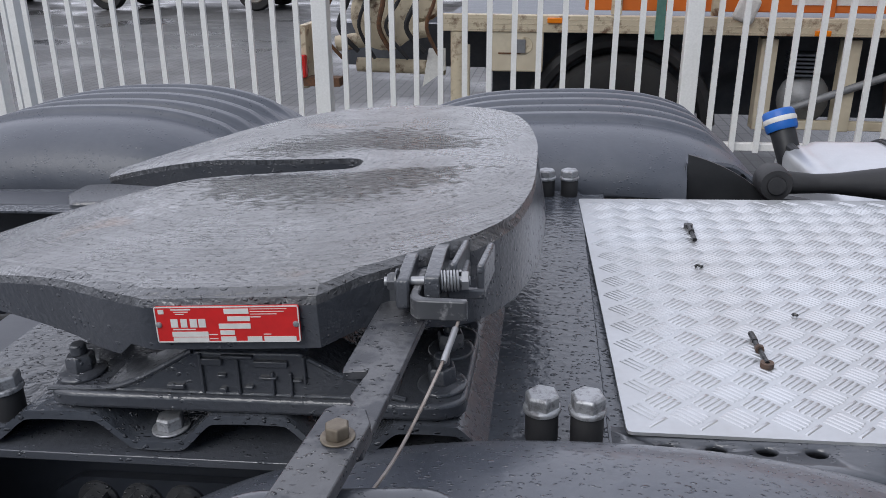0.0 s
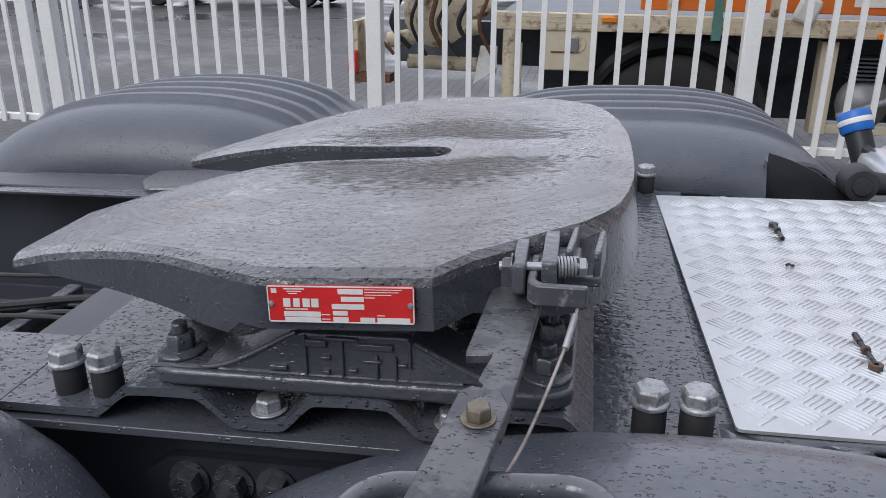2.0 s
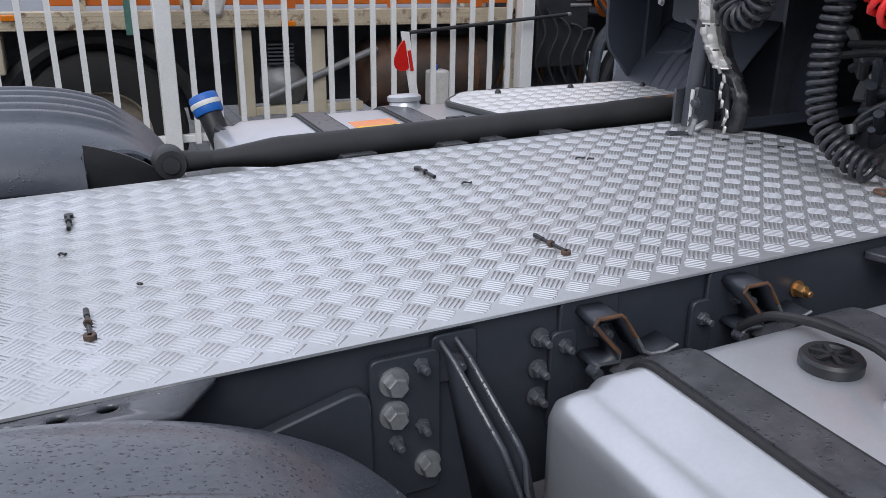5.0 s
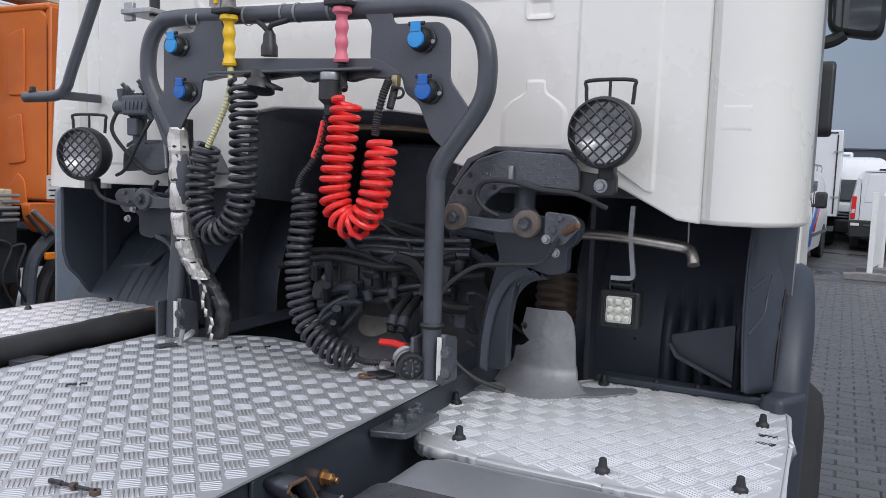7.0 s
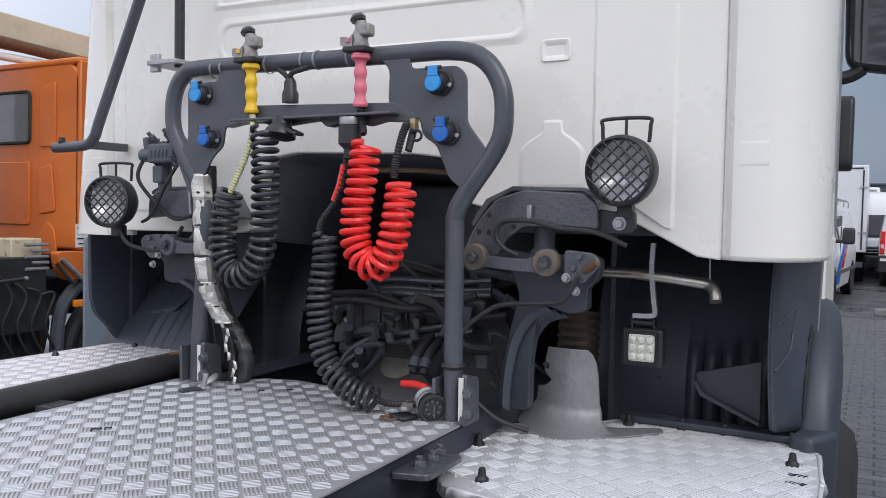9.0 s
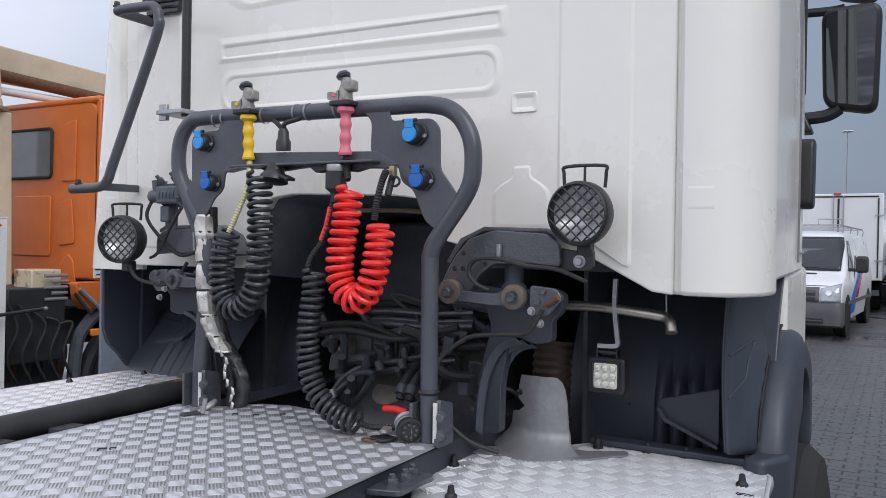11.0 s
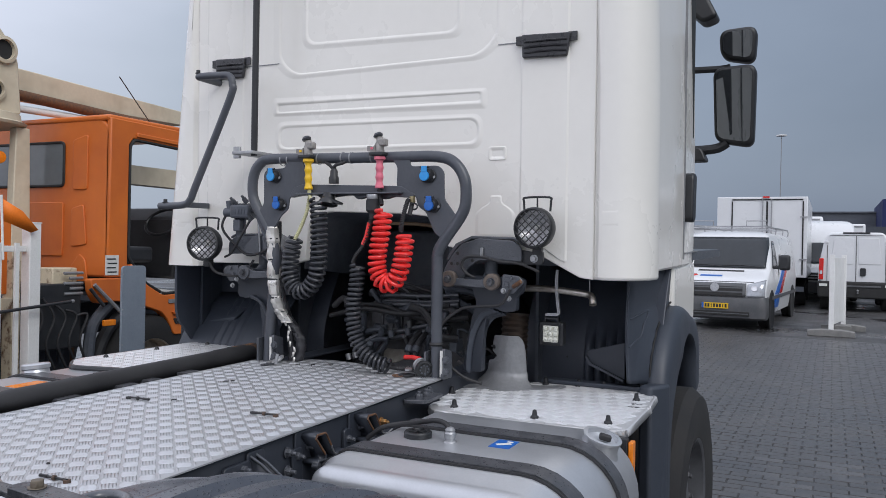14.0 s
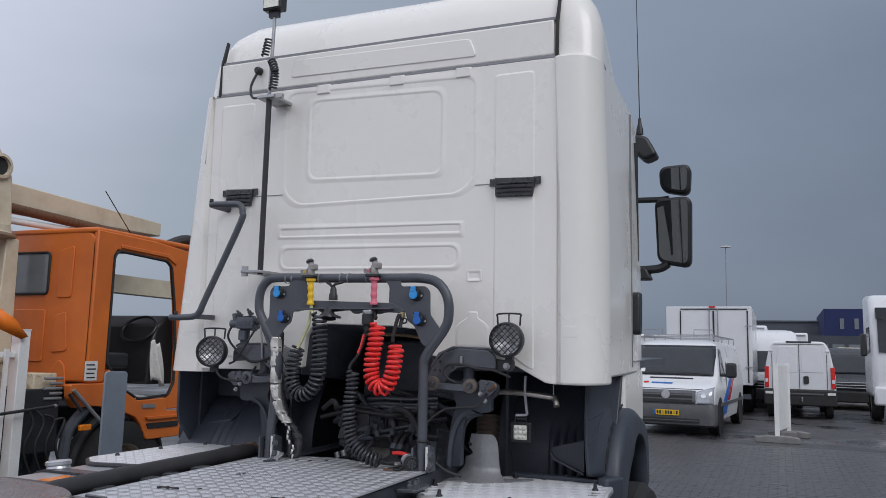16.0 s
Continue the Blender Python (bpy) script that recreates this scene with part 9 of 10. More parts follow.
    part("paper_label", Geo().box((3.93, 4.768, 1.34), (0.13, 0.006, 0.16)), M_LABEL, cb, "white paper label")
    for k in range(4):
        part("label_line", Geo().box((3.93 - 0.01 * (k % 2), 4.764, 1.285 + 0.035 * k), (0.09, 0.003, 0.010)), M_SEAM, cb)
    # side with an open door frame, cut clear through
    side = [(3.90, 1.24), (4.07, 1.24), (4.09, 1.28), (4.09, 2.33), (4.13, 2.385), (4.76, 2.365), (4.83, 2.31), (4.90, 1.95), (4.95, 1.55), (4.955, 1.22), (4.91, 1.13), (4.86, 1.10), (4.86, 0.98), (5.08, 0.98), (5.20, 1.20), (5.28, 1.60), (5.20, 2.30), (5.08, 2.48), (4.60, 2.52), (3.90, 2.53)]
    part("cab_side", Geo().prism(side, 4.77, 4.82, "y"), M_ORANGE, t, "orange cab side with empty door opening", bevel=0.01)
    part("sun_band", Geo().prism(rounded([(4.16, 2.40), (4.74, 2.385), (4.86, 2.33), (4.88, 2.365), (4.76, 2.42), (4.16, 2.435)], 0.01), 4.755, 4.772, "y"), M_ORANGE, t, bevel=0.006)
    part("cab_side", Geo().prism([(3.955, 1.14), (5.30, 1.14), (5.30, 1.70), (4.10, 1.72), (4.12, 2.36), (4.9, 2.34), (5.16, 1.60), (5.28, 1.60), (5.10, 2.50), (3.955, 2.53)], 6.94, 6.99, "y"), M_ORANGE, t, bevel=0.01)
    part("door_seal", Geo().tube([(a, 4.775, b) for a, b in rounded([(4.10, 1.40), (4.10, 2.32), (4.14, 2.375), (4.75, 2.355), (4.82, 2.30), (4.89, 1.95), (4.94, 1.55), (4.945, 1.22), (4.88, 1.11), (4.50, 1.085), (4.30, 1.18)], 0.03)], 0.014, 6, True), M_SEAM, t)
    part("cab_roof", Geo().box((4.55, 5.88, 2.53), (1.32, 2.2, 0.05)), M_ORANGE, t, bevel=0.02, seg=3)
    part("cab_floor", Geo().box((4.6, 5.88, 1.06), (1.30, 2.1, 0.04)), M_DARK, t)
    part("dash", Geo().prism([(4.78, 1.2), (5.28, 1.2), (5.26, 1.82), (5.02, 1.86), (4.86, 1.74), (4.80, 1.5)], 4.95, 6.9, "y"), M_BLACK, t, bevel=0.03, seg=3)
    part("seat", Geo().box((4.35, 5.25, 1.42), (0.5, 0.5, 0.14)).box((4.15, 5.25, 1.75), (0.12, 0.48, 0.6)).box((4.35, 6.45, 1.42), (0.5, 0.5, 0.14)).box((4.17, 6.45, 1.72), (0.14, 0.48, 0.6)).box((4.6, 5.9, 1.27), (0.9, 0.6, 0.40)), M_BLACK, t, bevel=0.03, seg=3)
    part("steering_wheel", Geo().tube([(4.85 + 0.16 * math.cos(a) * 0.5, 5.15 + 0.2 * math.sin(a), 1.72 + 0.12 * math.cos(a)) for a in [2 * math.pi * i / 24 for i in range(24)]], 0.014, 8, True), M_BLACK, t)
    part("white_cloth", Geo().grid(lambda u, v: (4.80 + (0.10 + 0.08 * (1 - v)) * u - 0.04 * v, 4.90 + 0.035 * math.sin(9 * u + 2 * v) * (1.2 - v), 1.24 + 0.36 * v - 0.05 * u * (1 - v) + 0.02 * math.sin(6 * u)), 22, 12), M_LABEL, t, "white cloth", solid=0.006)
    part("papers", Geo().box((4.62, 4.98, 1.10), (0.45, 0.30, 0.025), pose(0, 0, 0, 6, 4, 20)), M_LABEL, t)
        # front wheel arch, step, lamp
    arch = [(3.72, 1.235), (4.10, 1.235), (4.12, 1.36), (4.30, 1.17), (4.48, 1.075), (4.855, 1.085), (4.855, 0.965), (5.06, 0.965), (5.06, 0.72), (4.62, 0.72), (4.54, 0.86), (4.47, 0.93), (4.30, 0.985), (4.10, 1.035), (3.95, 1.05), (3.80, 1.035), (3.74, 1.12)]
    part("wing", Geo().prism(rounded(arch, 0.03), 4.76, 4.84, "y"), M_ORANGE, t, "orange front wing", bevel=0.01)
    part("step", Geo().prism(rounded([(4.63, 0.815), (5.02, 0.815), (5.02, 0.865), (4.60, 0.865)], 0.012), 4.752, 4.77, "y"), M_SEAM, t, "dark step recess")
    part("step", Geo().prism(rounded([(4.60, 0.900), (5.03, 0.900), (5.03, 0.925), (4.58, 0.925)], 0.008), 4.735, 4.77, "y"), M_ORANGE, t, bevel=0.004)
    part("step_plate", Geo().box((4.62, 4.754, 1.020), (0.16, 0.008, 0.035)), M_SHIELD, t, "bare metal sill plate")
    part("mudflap", Geo().tube(smooth([(3.78, 4.85, 0.55), (3.82, 4.85, 0.85), (3.98, 4.85, 1.02)], 6), 0.045, 8), M_DARK, t)
    part("repeater", Geo().box((3.90, 4.755, 0.88), (0.12, 0.03, 0.05)), M_AMBER, t, bevel=0.008)
    part("mirror_arm", Geo().cyl((3.74, 4.74, 1.19), (4.03, 4.70, 0.91), 0.016, n=8), M_SHIELD, t)
    part("mirror_arm", Geo().cyl((3.70, 4.74, 1.16), (3.80, 4.70, 1.02), 0.014, n=8), M_BLACK, t)
    part("exhaust_stack", Geo().tube(smooth([(5.0, 5.0, 2.55), (5.15, 4.9, 2.62), (5.35, 4.85, 2.55), (5.4, 4.85, 2.2)], 6), 0.05, 10), M_RUBBER, t)
    for x, s in ((0.48, 1), (4.42, 1)):
        w = part("tyre", Geo().lathe((x, 4.93, 0.455), (0, 1, 0), [(0.25, -0.13), (0.37, -0.16), (0.435, -0.14), (0.455, -0.09), (0.455, 0.09), (0.435, 0.14), (0.37, 0.16), (0.25, 0.13)], 44, False), M_TYRE, t, "worn lorry tyre")
        part("rim", Geo().lathe((x, 4.93, 0.455), (0, -1, 0), [(0.255, 0.12), (0.265, 0.13), (0.24, 0.12), (0.225, 0.02), (0.17, 0.03), (0.13, 0.10), (0.10, 0.12), (0.004, 0.12)], 36, False), surf("dirty_rim", (0.38, 0.33, 0.26), (0.20, 0.165, 0.13), rough=0.7, big=12, bump=0.4), w)
        part("wheel_arch", Geo().tube([(x + 0.525 * math.cos(a), 4.90, 0.47 + 0.525 * math.sin(a)) for a in [math.pi * (0.02 + 0.96 * i / 24) for i in range(25)]], 0.05, 8), M_RUBBER, t)
    # crane behind the cab
    for x0, x1, y0, y1 in ((3.50, 3.62, 5.36, 5.44), (3.02, 3.14, 5.36, 5.44), (3.50, 3.62, 5.80, 5.88), (3.02, 3.14, 5.80, 5.88)):
        part("column_leg", Geo().prism([(x0 - 0.04, 1.0), (x1 + 0.03, 1.0), (x1, 2.42), (x0, 2.42)], y0, y1, "y"), M_CREAM, t, "cream crane leg", bevel=0.008)
    part("column_web", Geo().prism(rounded([(3.05, 1.0), (3.58, 1.0), (3.55, 1.62), (3.08, 1.62)], 0.08), 5.40, 5.43, "y"), M_CREAM_WORN, t)
    part("column_core", Geo().cyl((3.32, 5.68, 1.0), (3.32, 5.68, 2.42), 0.12), M_DARK, t)
    part("column_lamp", Geo().lathe((3.38, 5.39, 2.17), (0, -1, 0), [(0.05, 0), (0.045, 0.02), (0.004, 0.03)], 18), M_AMBER, t)
    part("column_collar", Geo().lathe((3.33, 5.62, 2.41), (0, 0, 1), [(0.26, 0), (0.36, 0.02), (0.37, 0.04), (0.33, 0.055), (0.32, 0.11), (0.29, 0.12)], 36), M_CREAM, t, "cream slewing collar")
    hd = part("crane_head", Geo().prism(rounded([(3.04, 2.53), (3.60, 2.53), (3.565, 2.95), (3.50, 3.08), (3.22, 3.40), (3.04, 3.44)], 0.03), 5.44, 5.80, "y"), M_CREAM, t, "cream crane head", bevel=0.012)
    for x, z, r in ((3.43, 3.02, 0.085), (3.36, 2.70, 0.07)):
        part("pivot_ring", Geo().lathe((x, 5.438, z), (0, -1, 0), [(r * 1.25, 0), (r * 1.25, 0.03), (r * 0.95, 0.035), (r * 0.9, 0.004)], 28, False), M_CREAM, hd)
        part("pivot_bore", Geo().lathe((x, 5.439, z), (0, -1, 0), [(r * 0.92, 0), (r * 0.9, 0.004)], 28), M_SEAM, hd)
    part("crane_boom", Geo().prism([(3.30, 2.98), (5.66, 2.90), (5.66, 2.755), (3.30, 2.72)], 5.70, 5.95, "y"), M_CREAM, t, "cream crane boom", bevel=0.01)
    part("boom_ram", Geo().cyl((3.5, 5.66, 2.74), (5.1, 5.66, 2.69), 0.045), M_RUST, t, "rusty ram")
    part("boom_ram", Geo().cyl((3.6, 5.68, 2.62), (4.6, 5.68, 2.64), 0.030), M_FENCE, t)
    part("inner_boom", Geo().box((6.2, 6.4, 2.25), (1.4, 0.2, 0.2)), M_CREAM, t)
    part("whip", Geo().cyl((5.0, 5.4, 2.58), (4.45, 5.3, 3.0), 0.005, n=6), M_BLACK, t)
    return t


# ---- distant yard ----
def wheel_pair(t, xs, y0, y1, r, w=0.22):
    for x in xs:
        for y, s in ((y0, -1), (y1, 1)):
            ty = part("tyre", Geo().lathe((x, y, r), (0, 1, 0), [(r * 0.6, -w / 2), (r * 0.92, -w / 2), (r, -w * 0.32), (r, w * 0.32), (r * 0.92, w / 2), (r * 0.6, w / 2)], 28, False), M_TYRE, t)
            part("rim", Geo().lathe((x, y + s * w * 0.34, r), (0, s, 0), [(r * 0.62, 0), (r * 0.55, 0.02), (r * 0.2, 0.0), (r * 0.15, 0.03), (0.004, 0.03)], 24), M_RIM_OLD, ty)


M_VAN = surf("white_van_paint", (0.70, 0.71, 0.72), (0.64, 0.65, 0.66), rough=0.3, big=1.0, fine=20, bump=0.02, coat=0.3, vary=0.02)
M_HEADLAMP = surf("clouded_headlamp", (0.42, 0.44, 0.47), (0.30, 0.31, 0.33), rough=0.15, metal=0.3, big=9, fine=30, bump=0.3, coat=0.5)
M_BUMPER = surf("grey_bumper", (0.07, 0.075, 0.08), (0.10, 0.10, 0.105), rough=0.55, big=6, bump=0.1)
M_DARKVAN = surf("dark_van_paint", (0.035, 0.038, 0.042), (0.05, 0.052, 0.056), rough=0.3, big=2, bump=0.03)


class VanShape:
    """A van that faces -x: its nose line and half width by height, with rounded plan corners."""
    def __init__(self, x, yc, length, roof, width=1.96, r=0.17):
        k = roof / 2.03
        self.yc, self.end, self.r, self.roof = yc, x + length, r, roof
        self.nose = [(0.28, x + 0.10), (0.42, x + 0.01), (0.70, x), (0.86, x + 0.03), (0.97, x + 0.11), (1.03, x + 0.24), (1.10, x + 0.46), (1.17, x + 0.68), (1.23, x + 0.80), (1.50 * k, x + 1.03), (1.75 * k, x + 1.26), (1.88 * k, x + 1.40), (1.96 * k, x + 1.58), (2.01 * k, x + 1.85), (roof, x + 2.1)]
        w = width / 2
        self.side = [(0.28, w - 0.05), (0.50, w - 0.01), (1.0, w), (1.23, w - 0.02), (1.50 * k, w - 0.06), (1.88 * k, w - 0.14), (1.96 * k, w - 0.20), (2.01 * k, w - 0.32), (roof, w - 0.48)]

    def body(self):
        g, m = Geo(), 0
        zs = [p[0] for p in self.nose]
        for z in zs:
            x, w = along(self.nose, z), along(self.side, z)
            ring = rounded([(x, self.yc - w), (self.end, self.yc - w), (self.end, self.yc + w), (x, self.yc + w)], self.r, 6)
            m = len(ring)
            g.v += [(a, b, z) for a, b in ring]
        for i in range(len(zs) - 1):
            g.f += [(i * m + j, i * m + (j + 1) % m, (i + 1) * m + (j + 1) % m, (i + 1) * m + j) for j in range(m)]
        g.f += [tuple(range(m))[::-1], tuple((len(zs) - 1) * m + j for j in range(m))]
        return g

    def at_nose(self, y, z, off=0.012):
        """A point on the front skin."""
        w = along(self.side, z)
        d = max(0.0, abs(y - self.yc) - (w - self.r))
        return (along(self.nose, z) + self.r - math.sqrt(max(0.0, self.r ** 2 - min(d, self.r * 0.98) ** 2)) - off, y, z)

    def patch(self, y0, y1, z0, z1, off=0.012, slant=0.0, nu=16, nv=8):
        """A sheet on the front skin; slant lifts its upper outer end."""
        def fn(u, v):
            z = z0 + (z1 + slant * u - z0) * v
            w = along(self.side, z)
            lim = w - 0.015
            y = self.yc + max(-lim, min(lim, y0 + (y1 - y0) * u))
            return self.at_nose(y, z, off)
        return Geo().grid(fn, nu, nv)

    def glass(self, x0, x1, z0, z1, s=-1, off=0.006):
        """A side window that follows the screen pillar."""
        def fn(u, v):
            z = z0 + (z1 - z0) * v
            a = max(x0, along(self.nose, z) + 0.24)
            return (a + (x1 - a) * u, self.yc + s * (along(self.side, z) + off), z)
        return Geo().grid(fn, 6, 6)


def delivery_van():
    """The white panel van that faces the camera, with a grey bumper and a roof rack."""
    t = thing("panel_van", (19.0, 1.72, 0.0), "white panel van with grey bumper and red and blue stripe", "van")
    yc = 1.72
    y0, y1 = yc - 0.98, yc + 0.98
    sh = VanShape(16.42, yc, 5.6, 2.03)
    part("body", sh.body(), M_VAN, t, "white body", angle=32)
    part("windscreen", sh.patch(-0.86, 0.86, 1.235, 1.885, 0.034, nu=40), M_GLASS, t, "dark windscreen", solid=0.008)
    part("dashboard_paper", sh.patch(0.60, 0.80, 1.29, 1.37, 0.045, nu=8, nv=2), M_LABEL, t, "white paper behind the screen")
    for a, b in ((-0.75, -0.02), (0.02, 0.72)):
        part("wiper", Geo().tube([sh.at_nose(yc + a, 1.26, 0.05), sh.at_nose(yc + (a + b) / 2, 1.29, 0.05), sh.at_nose(yc + b, 1.275, 0.05)], 0.012, 6), M_BLACK, t)
    part("bonnet_vent", sh.patch(-0.46, 0.46, 1.155, 1.185, 0.006, nv=2), M_SEAM, t)
    part("bonnet_gap", sh.patch(-0.74, 0.74, 0.955, 0.966, 0.005, nv=2), M_SEAM, t)
    g = Geo()
    lv = [(0.20, 0.02), (0.24, -0.035), (0.44, -0.045), (0.60, -0.035), (0.66, -0.008), (0.665, 0.05)]
    m = 0
    for z, o in lv:
        x, w = along(sh.nose, max(z, 0.42)) + o, along(sh.side, 0.6) - o * 0.4
        ring = rounded([(x, yc - w), (17.0, yc - w), (17.0, yc + w), (x, yc + w)], 0.17, 6)
        m = len(ring)
        g.v += [(a, b, z) for a, b in ring]
    for i in range(len(lv) - 1):
        g.f += [(i * m + j, i * m + (j + 1) % m, (i + 1) * m + (j + 1) % m, (i + 1) * m + j) for j in range(m)]
    g.f += [tuple(range(m))[::-1], tuple((len(lv) - 1) * m + j for j in range(m))]
    bp = part("bumper", g, M_BUMPER, t, "grey plastic bumper", angle=40)
    part("lower_intake", Geo().box((16.374, yc, 0.325), (0.02, 1.36, 0.085)), M_SEAM, bp, bevel=0.006)
    part("intake_bar", Geo().box((16.366, yc, 0.325), (0.012, 1.32, 0.018)), M_BUMPER, bp)
    gr = part("grille", sh.patch(-0.60, 0.60, 0.665, 0.925, 0.010, nv=4), M_BUMPER, t, "grey and black grille", solid=0.02)
    for z0, z1 in ((0.69, 0.745), (0.775, 0.83), (0.86, 0.905)):
        part("grille_opening", sh.patch(-0.54, 0.54, z0, z1, 0.034, nv=2), M_SEAM, gr)
    part("badge", Geo().lathe(sh.at_nose(yc, 0.842, 0.036), (-1, 0, 0.15), [(0.09, 0), (0.085, 0.010), (0.004, 0.012)], 24), M_STEEL, gr)
    # plate, drawn as bars
    npl = part("number_plate", Geo().box((16.366, yc - 0.02, 0.475), (0.012, 0.52, 0.11)), M_YELLOW, t, "yellow number plate")
    part("plate_band", Geo().box((16.359, yc + 0.218, 0.475), (0.004, 0.04, 0.108)), M_BLUE2, npl)
    for k, w in enumerate((0.05, 0.05, 0.02, 0.05, 0.05, 0.05, 0.02, 0.05)):
        part("plate_mark", Geo().box((16.359, yc + 0.160 - 0.056 * k, 0.475), (0.003, w * 0.75, 0.07)), M_SEAM, npl)
    for s in (-1, 1):
        hl = part("headlight", sh.patch(s * 0.63, s * 0.955, 0.665, 0.915, 0.024, 0.10, 24, 8), M_HEADLAMP, t, "clear headlight", solid=0.02)
        part("lamp_bowl", Geo().lathe(sh.at_nose(yc + s * 0.76, 0.84, 0.030), (-1, 0, 0.2), [(0.06, 0), (0.055, 0.006), (0.03, 0.002)], 18), M_LENS, hl)
        part("fog_light", Geo().lathe(sh.at_nose(yc + s * 0.72, 0.34, 0.05), (-1, 0, 0), [(0.06, 0), (0.05, 0.01), (0.004, 0.012)], 16), M_LENS, bp)
        mr = part("wing_mirror", Geo().box((17.52, yc + s * 1.19, 1.36), (0.14, 0.22, 0.32)), M_BLACK, t, bevel=0.05, seg=3)
        part("mirror_arm", Geo().box((17.56, yc + s * 1.02, 1.25), (0.08, 0.26, 0.06)), M_BLACK, mr, bevel=0.015)
        part("cab_window", sh.glass(17.0, 18.34, 1.24, 1.82, s), M_GLASS, t, "side window", solid=0.004)
        part("door_gap", Geo().box((18.42, yc + s * 0.972, 0.98), (0.018, 0.02, 1.1)), M_SEAM, t)
        part("rub_strip", Geo().box((19.6, yc + s * 0.982, 0.62), (4.6, 0.02, 0.07)), M_BUMPER, t)
        for x in (17.30, 21.1):
            part("wheel_arch", Geo().lathe((x, yc + s * 0.93, 0.36), (0, s, 0), [(0.41, 0), (0.43, 0.055), (0.39, 0.062), (0.36, 0.052), (0.004, 0.050)], 30), M_SEAM, t)
    part("blue_stripe", Geo().prism([(17.85, 0.68), (18.5, 0.68), (19.5, 1.20), (19.1, 1.20)], y0 - 0.008, y0 + 0.03, "y"), M_BLUE2, t)
    part("blue_stripe", Geo().prism([(17.75, 0.40), (18.3, 0.40), (18.62, 0.66), (17.95, 0.66)], y0 - 0.008, y0 + 0.04, "y"), M_BLUE2, t)
    part("red_stripe", Geo().prism([(18.55, 0.68), (18.95, 0.68), (19.9, 1.20), (19.55, 1.20)], y0 - 0.008, y0 + 0.03, "y"), M_TAIL, t)
    part("logo_mark", Geo().lathe(sh.at_nose(2.20, 1.075, 0.004), (-0.30, 0, 1), [(0.075, 0), (0.06, 0.008)], 5), M_TAIL, t)
    part("name_bar", sh.patch(-0.08, 0.36, 1.055, 1.085, 0.012, nv=2), M_BLUE2, t)
    for y in (y0 + 0.22, y1 - 0.22):
        part("rack_rail", Geo().cyl((17.95, y, 2.12), (21.8, y, 2.14), 0.018, n=8), M_STEEL, t)
    for x in (18.05, 19.3, 20.6, 21.7):
        part("rack_bar", Geo().tube(smooth([(x, y0 + 0.2, 1.98), (x, y0 + 0.21, 2.13), (x, y0 + 0.5, 2.13), (x, y1 - 0.5, 2.13), (x, y1 - 0.21, 2.13), (x, y1 - 0.2, 1.98)], 3), 0.013, 6), M_STEEL, t)
    for x, y in ((18.05, y0 + 0.22), (18.05, y1 - 0.62)):
        part("rack_hoop", Geo().tube([(x, y, 2.12), (x, y, 2.25), (x, y + 0.42, 2.25), (x, y + 0.42, 2.12)], 0.012, 6), M_STEEL, t)
    wheel_pair(t, (17.30, 21.1), y0 + 0.115, y1 - 0.115, 0.33)
    # it stands a little askew
    t.matrix_world = pose(19.0, 1.72 - 0.18, 0, 0, 0, -3.5)


